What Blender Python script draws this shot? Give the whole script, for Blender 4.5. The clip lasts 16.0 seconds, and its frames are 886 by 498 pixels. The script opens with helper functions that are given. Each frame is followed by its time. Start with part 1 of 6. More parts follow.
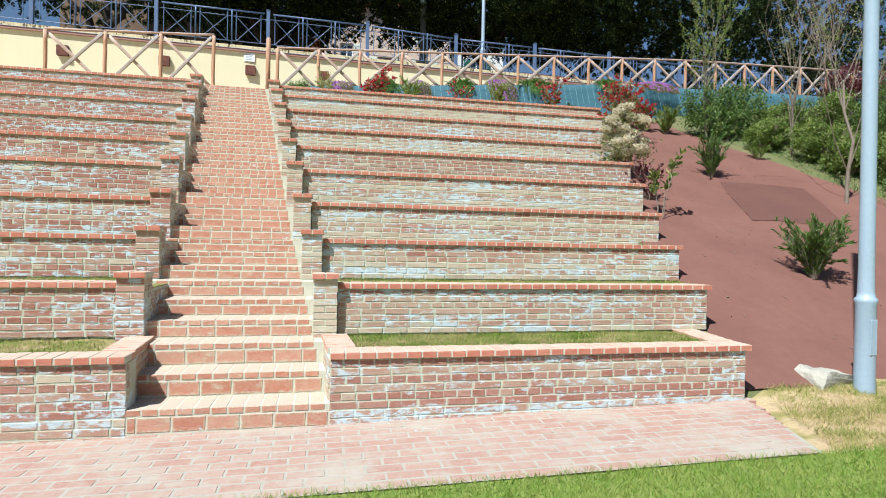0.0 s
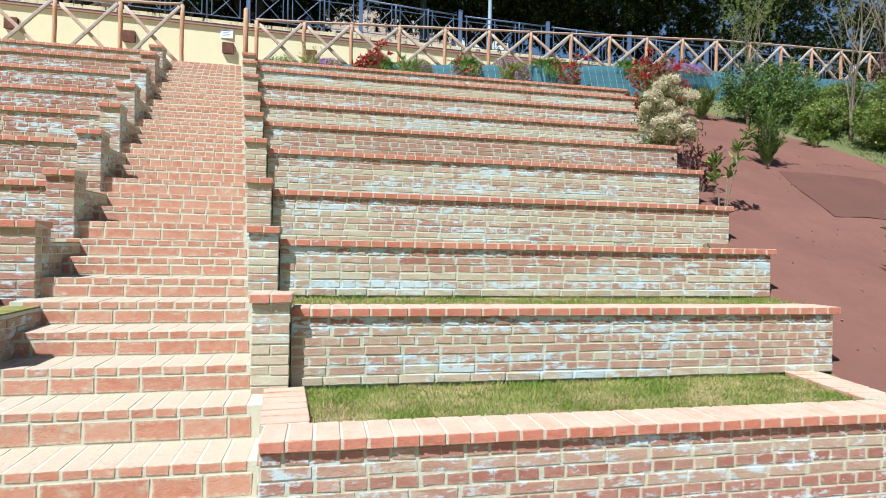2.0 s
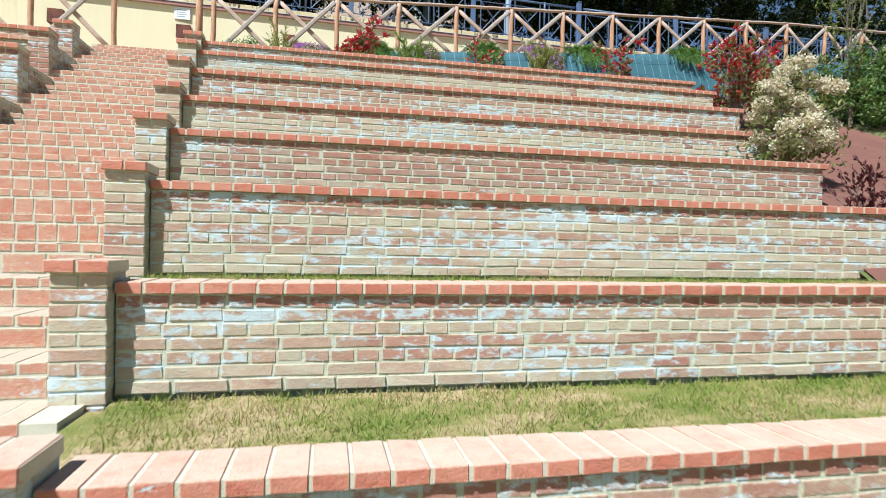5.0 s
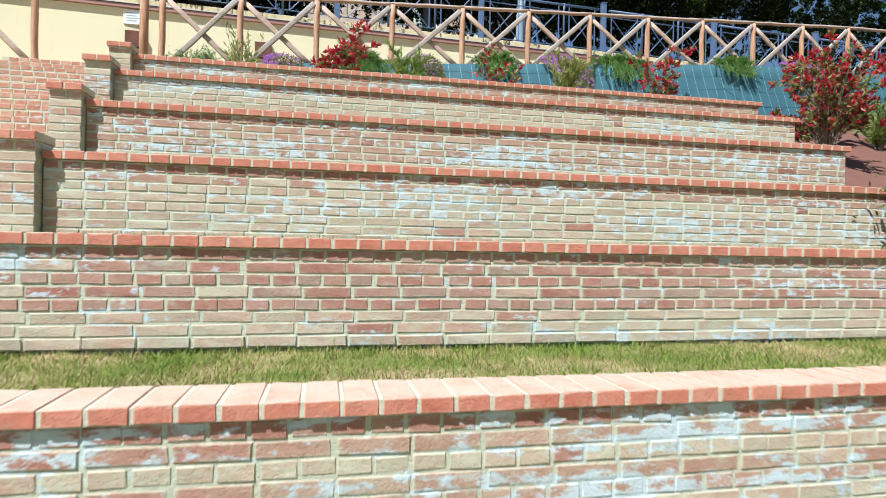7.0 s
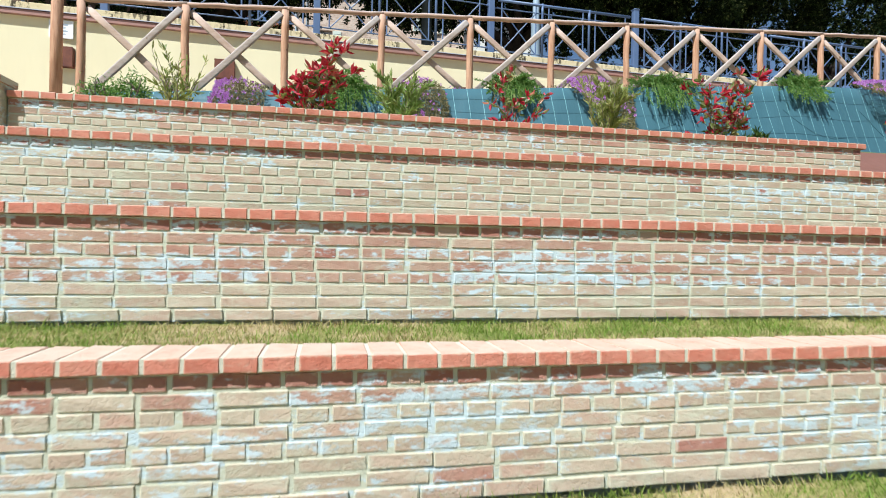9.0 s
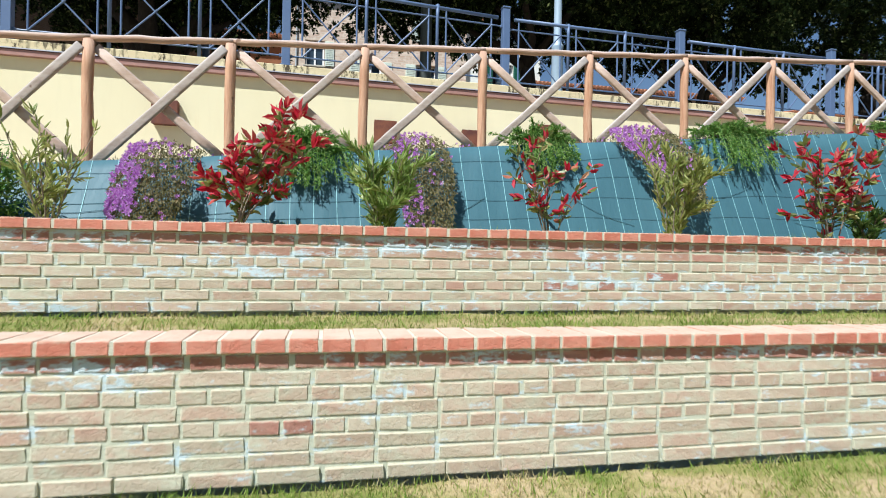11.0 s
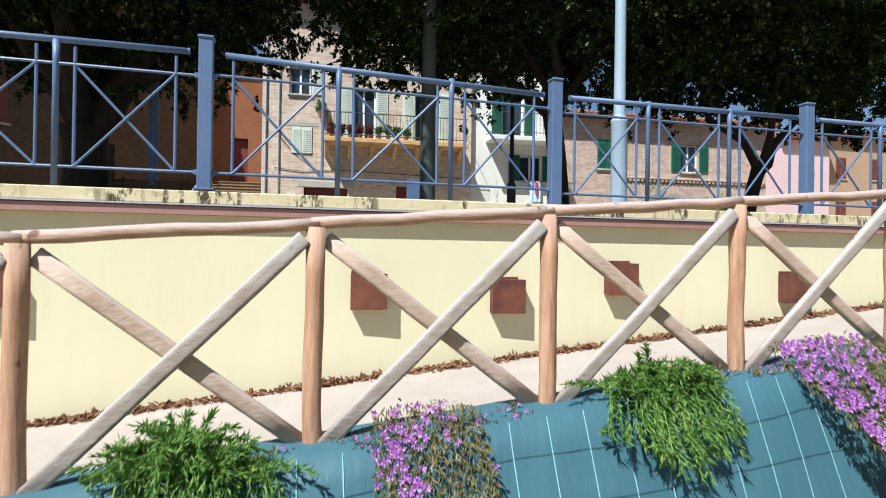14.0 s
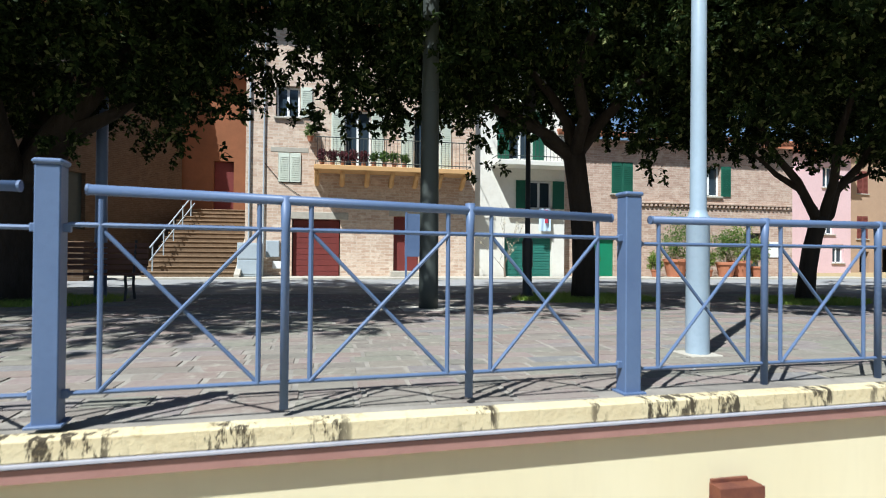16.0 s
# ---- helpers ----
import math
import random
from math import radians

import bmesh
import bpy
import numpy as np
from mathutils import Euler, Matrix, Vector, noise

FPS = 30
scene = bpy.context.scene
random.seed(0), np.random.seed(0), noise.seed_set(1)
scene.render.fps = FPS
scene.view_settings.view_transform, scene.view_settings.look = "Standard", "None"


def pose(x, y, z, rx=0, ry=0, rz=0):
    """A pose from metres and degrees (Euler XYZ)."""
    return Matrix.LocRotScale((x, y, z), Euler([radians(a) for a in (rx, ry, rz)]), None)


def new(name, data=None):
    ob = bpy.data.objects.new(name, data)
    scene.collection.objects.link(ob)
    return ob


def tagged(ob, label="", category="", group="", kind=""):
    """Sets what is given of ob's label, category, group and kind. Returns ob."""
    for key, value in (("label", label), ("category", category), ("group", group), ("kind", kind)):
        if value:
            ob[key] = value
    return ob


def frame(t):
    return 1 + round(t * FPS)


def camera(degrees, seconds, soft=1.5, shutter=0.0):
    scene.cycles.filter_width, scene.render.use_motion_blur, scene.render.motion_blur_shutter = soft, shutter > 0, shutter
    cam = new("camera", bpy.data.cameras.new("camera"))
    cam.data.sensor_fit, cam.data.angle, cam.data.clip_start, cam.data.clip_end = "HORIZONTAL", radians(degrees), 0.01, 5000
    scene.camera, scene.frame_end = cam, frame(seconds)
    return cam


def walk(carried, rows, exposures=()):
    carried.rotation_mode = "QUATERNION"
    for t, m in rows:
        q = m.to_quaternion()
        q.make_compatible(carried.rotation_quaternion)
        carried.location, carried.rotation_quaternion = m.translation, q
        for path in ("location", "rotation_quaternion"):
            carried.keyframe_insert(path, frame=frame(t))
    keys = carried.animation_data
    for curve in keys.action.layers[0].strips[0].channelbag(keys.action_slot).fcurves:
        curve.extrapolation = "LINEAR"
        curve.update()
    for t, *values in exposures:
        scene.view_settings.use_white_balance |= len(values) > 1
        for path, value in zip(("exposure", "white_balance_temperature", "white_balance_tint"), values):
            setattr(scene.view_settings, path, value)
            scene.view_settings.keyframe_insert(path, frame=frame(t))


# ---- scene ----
cam = camera(75.1, 16.0, soft=1.0, shutter=0.25)
METRES, EYE, TILT, LEAN, TURN = 1.0, 1.395, 0.0, 0.0, -11.56
ROWS = [
    (0.0, 0.000, 0.000, 0.000, 0.00, -0.13, -1.03),
    (0.5, -0.008, 0.487, -0.015, -0.00, -0.12, -1.09),
    (1.0, -0.008, 1.014, -0.018, 0.01, -0.12, -1.1),
    (1.5, -0.031, 1.501, -0.012, 0.01, -0.12, -1.1),
    (2.0, -0.070, 2.043, 0.036, 0.01, -0.12, -1.11),
    (2.5, -0.118, 2.542, 0.088, 0.03, -0.12, -1.11),
    (3.0, -0.163, 3.087, 0.182, 0.03, -0.12, -1.1),
    (3.5, -0.193, 3.596, 0.292, 0.04, -0.12, -1.1),
    (6.0, -0.338, 6.264, 1.198, 0.16, -0.16, -1.04),
    (6.5, -0.346, 6.761, 1.427, 0.18, -0.13, -1.03),
    (7.0, -0.360, 7.299, 1.676, 0.18, -0.11, -1.03),
    (7.5, -0.370, 7.798, 1.903, 0.19, -0.08, -1.0),
    (8.0, -0.388, 8.339, 2.156, 0.20, -0.06, -1.0),
    (8.5, -0.402, 8.824, 2.394, 0.23, -0.06, -1.01),
    (11.0, -0.474, 11.289, 3.752, 0.28, 0.11, -1.04),
    (11.5, -0.502, 11.744, 4.041, 0.28, 0.15, -1.06),
    (12.0, -0.531, 12.253, 4.356, 0.29, 0.24, -1.0),
    (12.5, -0.559, 12.712, 4.652, 0.26, 0.28, -0.96),
    (13.0, -0.599, 13.207, 4.977, 0.25, 0.27, -0.93),
    (13.5, -0.639, 13.664, 5.267, 0.23, 0.37, -0.89),
    (14.0, -0.682, 14.159, 5.594, 0.21, 0.41, -0.81),
    (14.5, -0.719, 14.607, 5.883, 0.16, 0.44, -0.67),
    (15.0, -0.740, 15.098, 6.212, 0.19, 0.48, -0.57),
    (15.5, -0.759, 15.545, 6.509, 0.17, 0.48, -0.5),
    (16.0, -0.783, 16.034, 6.840, 0.19, 0.48, -0.5),
]
walk(cam, [(t, pose(0, 0, EYE, TILT, LEAN, TURN) @ pose(METRES * x, METRES * y, METRES * z, 90 + pitch, roll, yaw)) for t, x, y, z, yaw, pitch, roll in ROWS],
     [(0.0, 0.70, 5750, 6.0), (16.0, 0.70, 5750, 6.0)])

# ---- world, sun, exposure ----
SUN_EL, SUN_AZ = 55.0, 46.0          # height; the way the shadows fall, from +y towards +x
world = bpy.data.worlds.new("world")
scene.world = world
world.use_nodes = True
wn = world.node_tree.nodes
sky = wn.new("ShaderNodeTexSky")
sky.sky_type, sky.sun_disc = "NISHITA", False
sky.sun_elevation, sky.sun_rotation = radians(SUN_EL), radians(180 + SUN_AZ)
sky.altitude, sky.air_density, sky.dust_density, sky.ozone_density = 200, 1.0, 0.6, 1.2
world.node_tree.links.new(sky.outputs[0], wn["Background"].inputs[0])
wn["Background"].inputs[1].default_value = 0.05
sun = new("sun", bpy.data.lights.new("sun", "SUN"))
sun.data.energy, sun.data.angle, sun.data.color = 5.15, radians(0.53), (1.0, 0.965, 0.91)
_d = Vector((math.sin(radians(SUN_AZ)) * math.cos(radians(SUN_EL)), math.cos(radians(SUN_AZ)) * math.cos(radians(SUN_EL)), -math.sin(radians(SUN_EL))))
sun.matrix_world = Matrix.Translation((-20, -20, 40)) @ _d.to_track_quat("-Z", "Y").to_matrix().to_4x4()


# ---- materials ----
class Nodes:
    """A small builder of node materials on world-space coordinates."""

    def __init__(self, name):
        self.m = bpy.data.materials.new(name)
        self.m.use_nodes = True
        self.t = self.m.node_tree
        self.b = self.t.nodes["Principled BSDF"]
        self.pos = self.t.nodes.new("ShaderNodeNewGeometry")

    def node(self, kind, **kw):
        n = self.t.nodes.new(kind)
        for k, v in kw.items():
            n.inputs[k].default_value = v
        return n

    def link(self, a, b):
        self.t.links.new(a, b)

    def noise(self, scale, detail=4.0, rough=0.55, stretch=None, shift=0.0):
        n = self.node("ShaderNodeTexNoise", Scale=scale, Detail=detail, Roughness=rough)
        src = self.pos.outputs["Position"]
        if stretch or shift:
            mp = self.node("ShaderNodeMapping")
            mp.inputs["Scale"].default_value = stretch or (1, 1, 1)
            mp.inputs["Location"].default_value = (shift, shift * 0.7, shift * 1.3)
            self.link(src, mp.inputs[0])
            src = mp.outputs[0]
        self.link(src, n.inputs["Vector"])
        return n.outputs["Fac"]

    def ramp(self, src, stops):
        r = self.t.nodes.new("ShaderNodeValToRGB")
        e = r.color_ramp.elements
        while len(e) < len(stops):
            e.new(0.5)
        for el, (p, c) in zip(e, stops):
            el.position, el.color = p, (c if len(c) == 4 else (*c, 1)) if not isinstance(c, (int, float)) else (c, c, c, 1)
        self.link(src, r.inputs[0])
        return r.outputs[0]

    def mix(self, fac, a, b, blend="MIX"):
        n = self.t.nodes.new("ShaderNodeMix")
        n.data_type, n.blend_type = "RGBA", blend
        for sock, v in ((n.inputs[0], fac), (n.inputs[6], a), (n.inputs[7], b)):
            if isinstance(v, (int, float)):
                sock.default_value = v
            elif isinstance(v, tuple):
                sock.default_value = (*v, 1) if len(v) == 3 else v
            else:
                self.link(v, sock)
        return n.outputs[2]

    def math(self, op, a, b=0.0):
        n = self.t.nodes.new("ShaderNodeMath")
        n.operation = op
        for sock, v in ((n.inputs[0], a), (n.inputs[1], b)):
            if isinstance(v, (int, float)):
                sock.default_value = v
            else:
                self.link(v, sock)
        return n.outputs[0]

    def piece(self):
        """A random number for each object and each island of a mesh."""
        o = self.t.nodes.new("ShaderNodeObjectInfo")
        return self.math("FRACT", self.math("ADD", o.outputs["Random"], self.pos.outputs["Random Per Island"]))

    def bump(self, src, strength, distance=0.01):
        n = self.node("ShaderNodeBump", Strength=strength, Distance=distance)
        self.link(src, n.inputs["Height"])
        self.link(n.outputs[0], self.b.inputs["Normal"])

    def done(self, color, rough=0.8, metal=0.0, spec=0.3):
        if isinstance(color, tuple):
            self.b.inputs["Base Color"].default_value = (*color, 1)
        else:
            self.link(color, self.b.inputs["Base Color"])
        if isinstance(rough, (int, float)):
            self.b.inputs["Roughness"].default_value = rough
        else:
            self.link(rough, self.b.inputs["Roughness"])
        self.b.inputs["Metallic"].default_value = metal
        self.b.inputs["Specular IOR Level"].default_value = spec
        return self.m


def brick_material(name, stops, salt, dust, mortar=(0.495, 0.51, 0.375), settled=0.0, film=0.55, haze=0.35, top=(0.505, 0.42, 0.325), patch=(6, 0.3, 0.62), wash=0.0):
    """Fired brick: each piece its own red, a film of mortar left along its edges, smears, salt bloom, and cement dust settled on top."""
    n = Nodes(name)
    c = n.ramp(n.piece(), stops)
    c = n.mix(n.math("MULTIPLY", n.noise(55, 5), 0.4), c, tuple(0.6 * v for v in stops[0][1]))
    c = n.mix(n.ramp(n.noise(12, 4, 0.6, (1, 1, 1.5), 7.0), [(0.38, 0.0), (0.78, haze)]), c, tuple(0.5 * (u + v) for u, v in zip(stops[2][1], mortar)))
    if film:
        tc = n.t.nodes.new("ShaderNodeTexCoord")
        xyz = n.t.nodes.new("ShaderNodeSeparateXYZ")
        n.link(tc.outputs["Generated"], xyz.inputs[0])
        rag = n.math("SUBTRACT", n.noise(34, 4, 0.65, None, 1.5), 0.5)
        ax = n.math("ABSOLUTE", n.math("SUBTRACT", n.math("MULTIPLY", xyz.outputs[0], 2.0), 1.0))
        az = n.math("ABSOLUTE", n.math("SUBTRACT", n.math("MULTIPLY", xyz.outputs[2], 2.0), 1.0))
        ex = n.ramp(n.math("ADD", ax, n.math("MULTIPLY", rag, 0.35)), [(0.86, 0.0), (0.99, film)])
        ez = n.ramp(n.math("ADD", az, n.math("MULTIPLY", rag, 1.3)), [(0.66, 0.0), (1.0, film)])
        c = n.mix(n.math("MAXIMUM", ex, ez), c, mortar)
    if wash:
        c = n.mix(n.ramp(n.noise(1.25, 4, 0.6, (0.7, 1, 1.5), 12.0), [(0.42, 0.0), (0.62, wash)]), c, (0.475, 0.425, 0.305))
    smear = n.ramp(n.noise(7, 6, 0.68, (1, 1, 1.6), 4.0), [(0.60 - dust, 0.0), (0.80 - dust * 0.6, 0.85)])
    c = n.mix(smear, c, mortar)
    big = n.noise(2.4, 3, 0.55, (0.32, 1, 2.4), 9.0)
    fine = n.noise(15.0, 6, 0.7, (0.6, 1, 1.5))
    both = n.math("ADD", n.math("MULTIPLY", big, 0.55), n.math("MULTIPLY", fine, 0.92))
    white = n.ramp(both, [(0.84 - salt, 0.0), (0.92 - salt, 0.92)])
    c = n.mix(white, c, (0.49, 0.575, 0.59))
    if settled:
        sep = n.t.nodes.new("ShaderNodeSeparateXYZ")
        n.link(n.pos.outputs["Normal"], sep.inputs[0])
        flat = n.ramp(sep.outputs[2], [(0.55, 0.0), (0.9, 1.0)])
        d = n.math("MULTIPLY", n.math("MULTIPLY", flat, n.ramp(n.noise(patch[0], 5, 0.65, None, 2.0), [(patch[1], 0.35 if patch[0] > 3 else 0.0), (patch[2], 1.0)])), settled)
        c = n.mix(d, c, top)
    crease = n.ramp(n.noise(15, 3, 0.6, (0.8, 1, 2.2), 3.3), [(0.465, 1.0), (0.5, 0.0), (0.535, 1.0)])
    n.bump(n.math("ADD", n.noise(80, 4), n.math("ADD", n.math("MULTIPLY", n.noise(22, 3), 1.5), n.math("MULTIPLY", crease, 0.45))), 0.38, 0.006)
    return n.done(c, 0.9, 0.0, 0.15)


RED = [(0.0, (0.375, 0.175, 0.125)), (0.25, (0.415, 0.22, 0.16)), (0.5, (0.445, 0.265, 0.195)), (0.75, (0.395, 0.195, 0.14)), (1.0, (0.455, 0.30, 0.22))]
PALE = [(0.0, (0.475, 0.295, 0.215)), (0.35, (0.495, 0.355, 0.26)), (0.7, (0.515, 0.425, 0.31)), (1.0, (0.485, 0.315, 0.23))]
BROWN = [(0.0, (0.35, 0.155, 0.115)), (0.4, (0.40, 0.19, 0.145)), (0.7, (0.43, 0.235, 0.18)), (1.0, (0.38, 0.27, 0.215))]
DEEP = [(0.0, (0.31, 0.125, 0.09)), (0.25, (0.36, 0.16, 0.115)), (0.5, (0.40, 0.20, 0.15)), (0.75, (0.34, 0.145, 0.105)), (1.0, (0.42, 0.24, 0.18))]
CAPRED = [(0.0, (0.47, 0.155, 0.10)), (0.4, (0.53, 0.185, 0.12)), (0.7, (0.56, 0.23, 0.155)), (1.0, (0.50, 0.17, 0.11))]
STEPRED = [(0.0, (0.45, 0.18, 0.115)), (0.4, (0.50, 0.225, 0.145)), (0.7, (0.53, 0.285, 0.195)), (1.0, (0.47, 0.20, 0.13))]
M_RED = brick_material("brick_red", RED, 0.055, 0.03, wash=0.35)
M_DEEP = brick_material("brick_deep_red", DEEP, 0.08, -0.06, film=0.42, haze=0.25)
M_SALT = brick_material("brick_salt", RED, 0.102, 0.04, wash=0.36)
M_PALE = brick_material("brick_pale", PALE, 0.035, 0.11, film=0.6, wash=0.5)
M_BROWN = brick_material("brick_brown", BROWN, 0.045, 0.02, film=0.55, wash=0.15)
M_CAP = brick_material("brick_cap", CAPRED, -0.12, -0.05, settled=0.85, film=0.35, haze=0.25)
M_STEP = brick_material("brick_step", STEPRED, -0.04, 0.02, settled=0.92, film=0.65, haze=0.45, top=(0.445, 0.375, 0.29))
M_PAVE = brick_material("brick_paving", [(0.0, (0.36, 0.16, 0.12)), (0.4, (0.40, 0.205, 0.155)), (0.7, (0.42, 0.26, 0.20)), (1.0, (0.38, 0.18, 0.135))], -0.06, 0.10, (0.40, 0.37, 0.30), settled=0.75, film=0.28, top=(0.40, 0.36, 0.29), patch=(1.5, 0.48, 0.66))


def plain(name, a, b, scale=6.0, rough=0.8, bump=0.3, bscale=60, metal=0.0, spec=0.3, stretch=None, dist=0.006):
    """Two close tones mixed at two scales, with fine relief."""
    n = Nodes(name)
    c = n.mix(n.ramp(n.noise(scale, 4, 0.6, stretch), [(0.3, 0.0), (0.7, 1.0)]), a, b)
    mid = tuple((p + q) * 0.42 for p, q in zip(a, b))
    c = n.mix(n.math("MULTIPLY", n.ramp(n.noise(scale * 9, 3, 0.6, stretch, 3.0), [(0.45, 0.0), (0.75, 1.0)]), 0.4), c, mid)
    if bump:
        n.bump(n.noise(bscale, 4, 0.6, stretch), bump, dist)
    return n.done(c, rough, metal, spec)


def leafy(name, stops, rough=0.5, trans=0.25):
    """Leaves: each its own tone, a little light passing through."""
    n = Nodes(name)
    c = n.ramp(n.pos.outputs["Random Per Island"], stops)
    c = n.mix(n.math("MULTIPLY", n.noise(2.2, 2), 0.35), c, tuple(0.55 * v for v in stops[0][1]))
    m = n.done(c, rough, 0.0, 0.35 if rough < 0.65 else 0.1)
    tr = n.t.nodes.new("ShaderNodeBsdfTranslucent")
    n.link(c, tr.inputs[0])
    mx = n.t.nodes.new("ShaderNodeMixShader")
    mx.inputs[0].default_value = trans
    n.link(n.b.outputs[0], mx.inputs[1])
    n.link(tr.outputs[0], mx.inputs[2])
    n.link(mx.outputs[0], n.t.nodes["Material Output"].inputs[0])
    return m


M_MORTAR = brick_material("mortar", [(0.0, (0.50, 0.50, 0.375)), (0.5, (0.54, 0.545, 0.41)), (0.8, (0.48, 0.48, 0.36)), (1.0, (0.52, 0.525, 0.395))], 0.092, -0.2, film=0.0, haze=0.1)
M_MORTAR_PAVE = plain("mortar_paving", (0.39, 0.36, 0.295), (0.34, 0.31, 0.25), 7, 0.95, 0.4, 130)
M_MORTAR_STEP = plain("mortar_step", (0.54, 0.52, 0.405), (0.49, 0.46, 0.355), 7, 0.95, 0.5, 130)

def turf(name, green, olive, straw, leaf=False, lush=0.0):
    """Short grass and bare ground in patches: green, olive and straw."""
    n = Nodes(name)
    patch = n.math("ADD", n.noise(2.3, 5, 0.62, (0.8, 1.2, 1), 6.0), 0.0)
    if leaf:
        patch = n.math("ADD", patch, n.math("MULTIPLY", n.math("SUBTRACT", n.pos.outputs["Random Per Island"], 0.5), 0.28))
    c = n.ramp(patch, [(0.34 + lush, green), (0.46 + lush, olive), (0.56 + lush, straw), (0.74 + lush, tuple(0.85 * v for v in straw))])
    c = n.mix(n.math("MULTIPLY", n.ramp(n.noise(38, 3, 0.6, None, 3.0), [(0.45, 0.0), (0.72, 1.0)]), 0.5), c, tuple(0.7 * v for v in olive))
    if leaf:
        m = n.done(c, 0.75, 0.0, 0.1)
        tr = n.t.nodes.new("ShaderNodeBsdfTranslucent")
        n.link(c, tr.inputs[0])
        mx = n.t.nodes.new("ShaderNodeMixShader")
        mx.inputs[0].default_value = 0.4
        n.link(n.b.outputs[0], mx.inputs[1])
        n.link(tr.outputs[0], mx.inputs[2])
        n.link(mx.outputs[0], n.t.nodes["Material Output"].inputs[0])
        return m
    n.bump(n.noise(60, 4), 0.8, 0.02)
    return n.done(c, 0.95, 0.0, 0.1)


M_SOIL = turf("soil", (0.20, 0.195, 0.055), (0.32, 0.27, 0.11), (0.50, 0.375, 0.22))
M_TURF = turf("turf_blades", (0.19, 0.27, 0.04), (0.35, 0.335, 0.10), (0.60, 0.47, 0.25), True)
M_STRIP = turf("strip_soil", (0.17, 0.19, 0.05), (0.27, 0.24, 0.09), (0.42, 0.32, 0.185), lush=0.04)
M_STRIP_TURF = turf("strip_blades", (0.17, 0.26, 0.04), (0.28, 0.305, 0.085), (0.52, 0.42, 0.22), True, lush=0.04)
M_LAWN = plain("lawn_soil", (0.16, 0.23, 0.04), (0.27, 0.29, 0.08), 4, 0.95, 0.8, 60, dist=0.02)
M_EARTH = plain("earth", (0.42, 0.31, 0.17), (0.33, 0.26, 0.13), 4, 0.95, 0.8, 40, dist=0.02)
M_SHEET = plain("ground_sheet", (0.185, 0.085, 0.062), (0.15, 0.068, 0.05), 1.2, 0.75, 0.5, 5, dist=0.03)
M_SHEET_DARK = plain("ground_sheet_dark", (0.13, 0.058, 0.042), (0.115, 0.05, 0.038), 1.5, 0.75, 0.4, 6, dist=0.03)
def yellow_plaster():
    """Painted plaster: two close yellows, faint rain marks and a few rust streaks."""
    n = Nodes("yellow_plaster")
    c = n.mix(n.ramp(n.noise(1.3, 4, 0.6, (1, 1, 0.35)), [(0.3, 0.0), (0.7, 1.0)]), (0.715, 0.645, 0.425), (0.685, 0.61, 0.39))
    run = n.ramp(n.noise(7, 3, 0.6, (1, 1, 0.05), 21.0), [(0.62, 0.0), (0.70, 0.30)])
    c = n.mix(n.math("MULTIPLY", run, n.ramp(n.noise(1.1, 2, 0.5, None, 5.0), [(0.48, 0.0), (0.60, 1.0)])), c, (0.60, 0.42, 0.19))
    c = n.mix(n.math("MULTIPLY", n.ramp(n.noise(12, 3, 0.6, (1, 1, 0.2), 3.0), [(0.5, 0.0), (0.75, 1.0)]), 0.12), c, (0.56, 0.49, 0.32))
    n.bump(n.noise(150, 4), 0.2, 0.004)
    return n.done(c, 0.9)


M_YELLOW = yellow_plaster()
M_CONCRETE = plain("path_concrete", (0.42, 0.355, 0.30), (0.36, 0.30, 0.25), 2.2, 0.9, 0.3, 90)
M_STONE = plain("pale_stone", (0.46, 0.43, 0.36), (0.35, 0.32, 0.26), 5, 0.9, 0.5, 40)
M_LITTER = leafy("leaf_litter", [(0.0, (0.20, 0.10, 0.05)), (0.5, (0.30, 0.16, 0.08)), (1.0, (0.15, 0.07, 0.04))], 0.8, 0.1)
M_TEAL = plain("shade_cloth", (0.044, 0.108, 0.132), (0.054, 0.128, 0.153), 1.6, 0.55, 0.25, 9, stretch=(1.8, 1, 0.25), dist=0.02)
M_TEAL_LINE = plain("shade_cloth_thread", (0.20, 0.40, 0.42), (0.25, 0.45, 0.47), 5, 0.6, 0)
M_SHEET_SEAM = plain("cloth_seam", (0.046, 0.108, 0.135), (0.050, 0.115, 0.142), 5, 0.7, 0)


def pole_wood(name, a, b, grey, amount, along=(2.2, 2.2, 0.22)):
    """Debarked pole: warm wood, bleached grey where it lies open to the sky."""
    n = Nodes(name)
    c = n.mix(n.ramp(n.noise(13, 5, 0.65, along), [(0.38, 0.0), (0.64, 1.0)]), a, b)
    sep = n.t.nodes.new("ShaderNodeSeparateXYZ")
    n.link(n.pos.outputs["Normal"], sep.inputs[0])
    up = n.math("MULTIPLY", n.ramp(n.math("ADD", sep.outputs[2], n.math("MULTIPLY", n.noise(6, 3), 0.5)), [(0.25, 0.0), (0.85, 1.0)]), amount)
    c = n.mix(up, c, grey)
    knot = n.ramp(n.noise(11, 2, 0.5, (1, 1, 0.7), 5.0), [(0.70, 0.0), (0.76, 0.8)])
    c = n.mix(knot, c, (0.12, 0.06, 0.035))
    n.bump(n.noise(40, 5, 0.65, along), 0.7, 0.008)
    return n.done(c, 0.8, 0.0, 0.2)


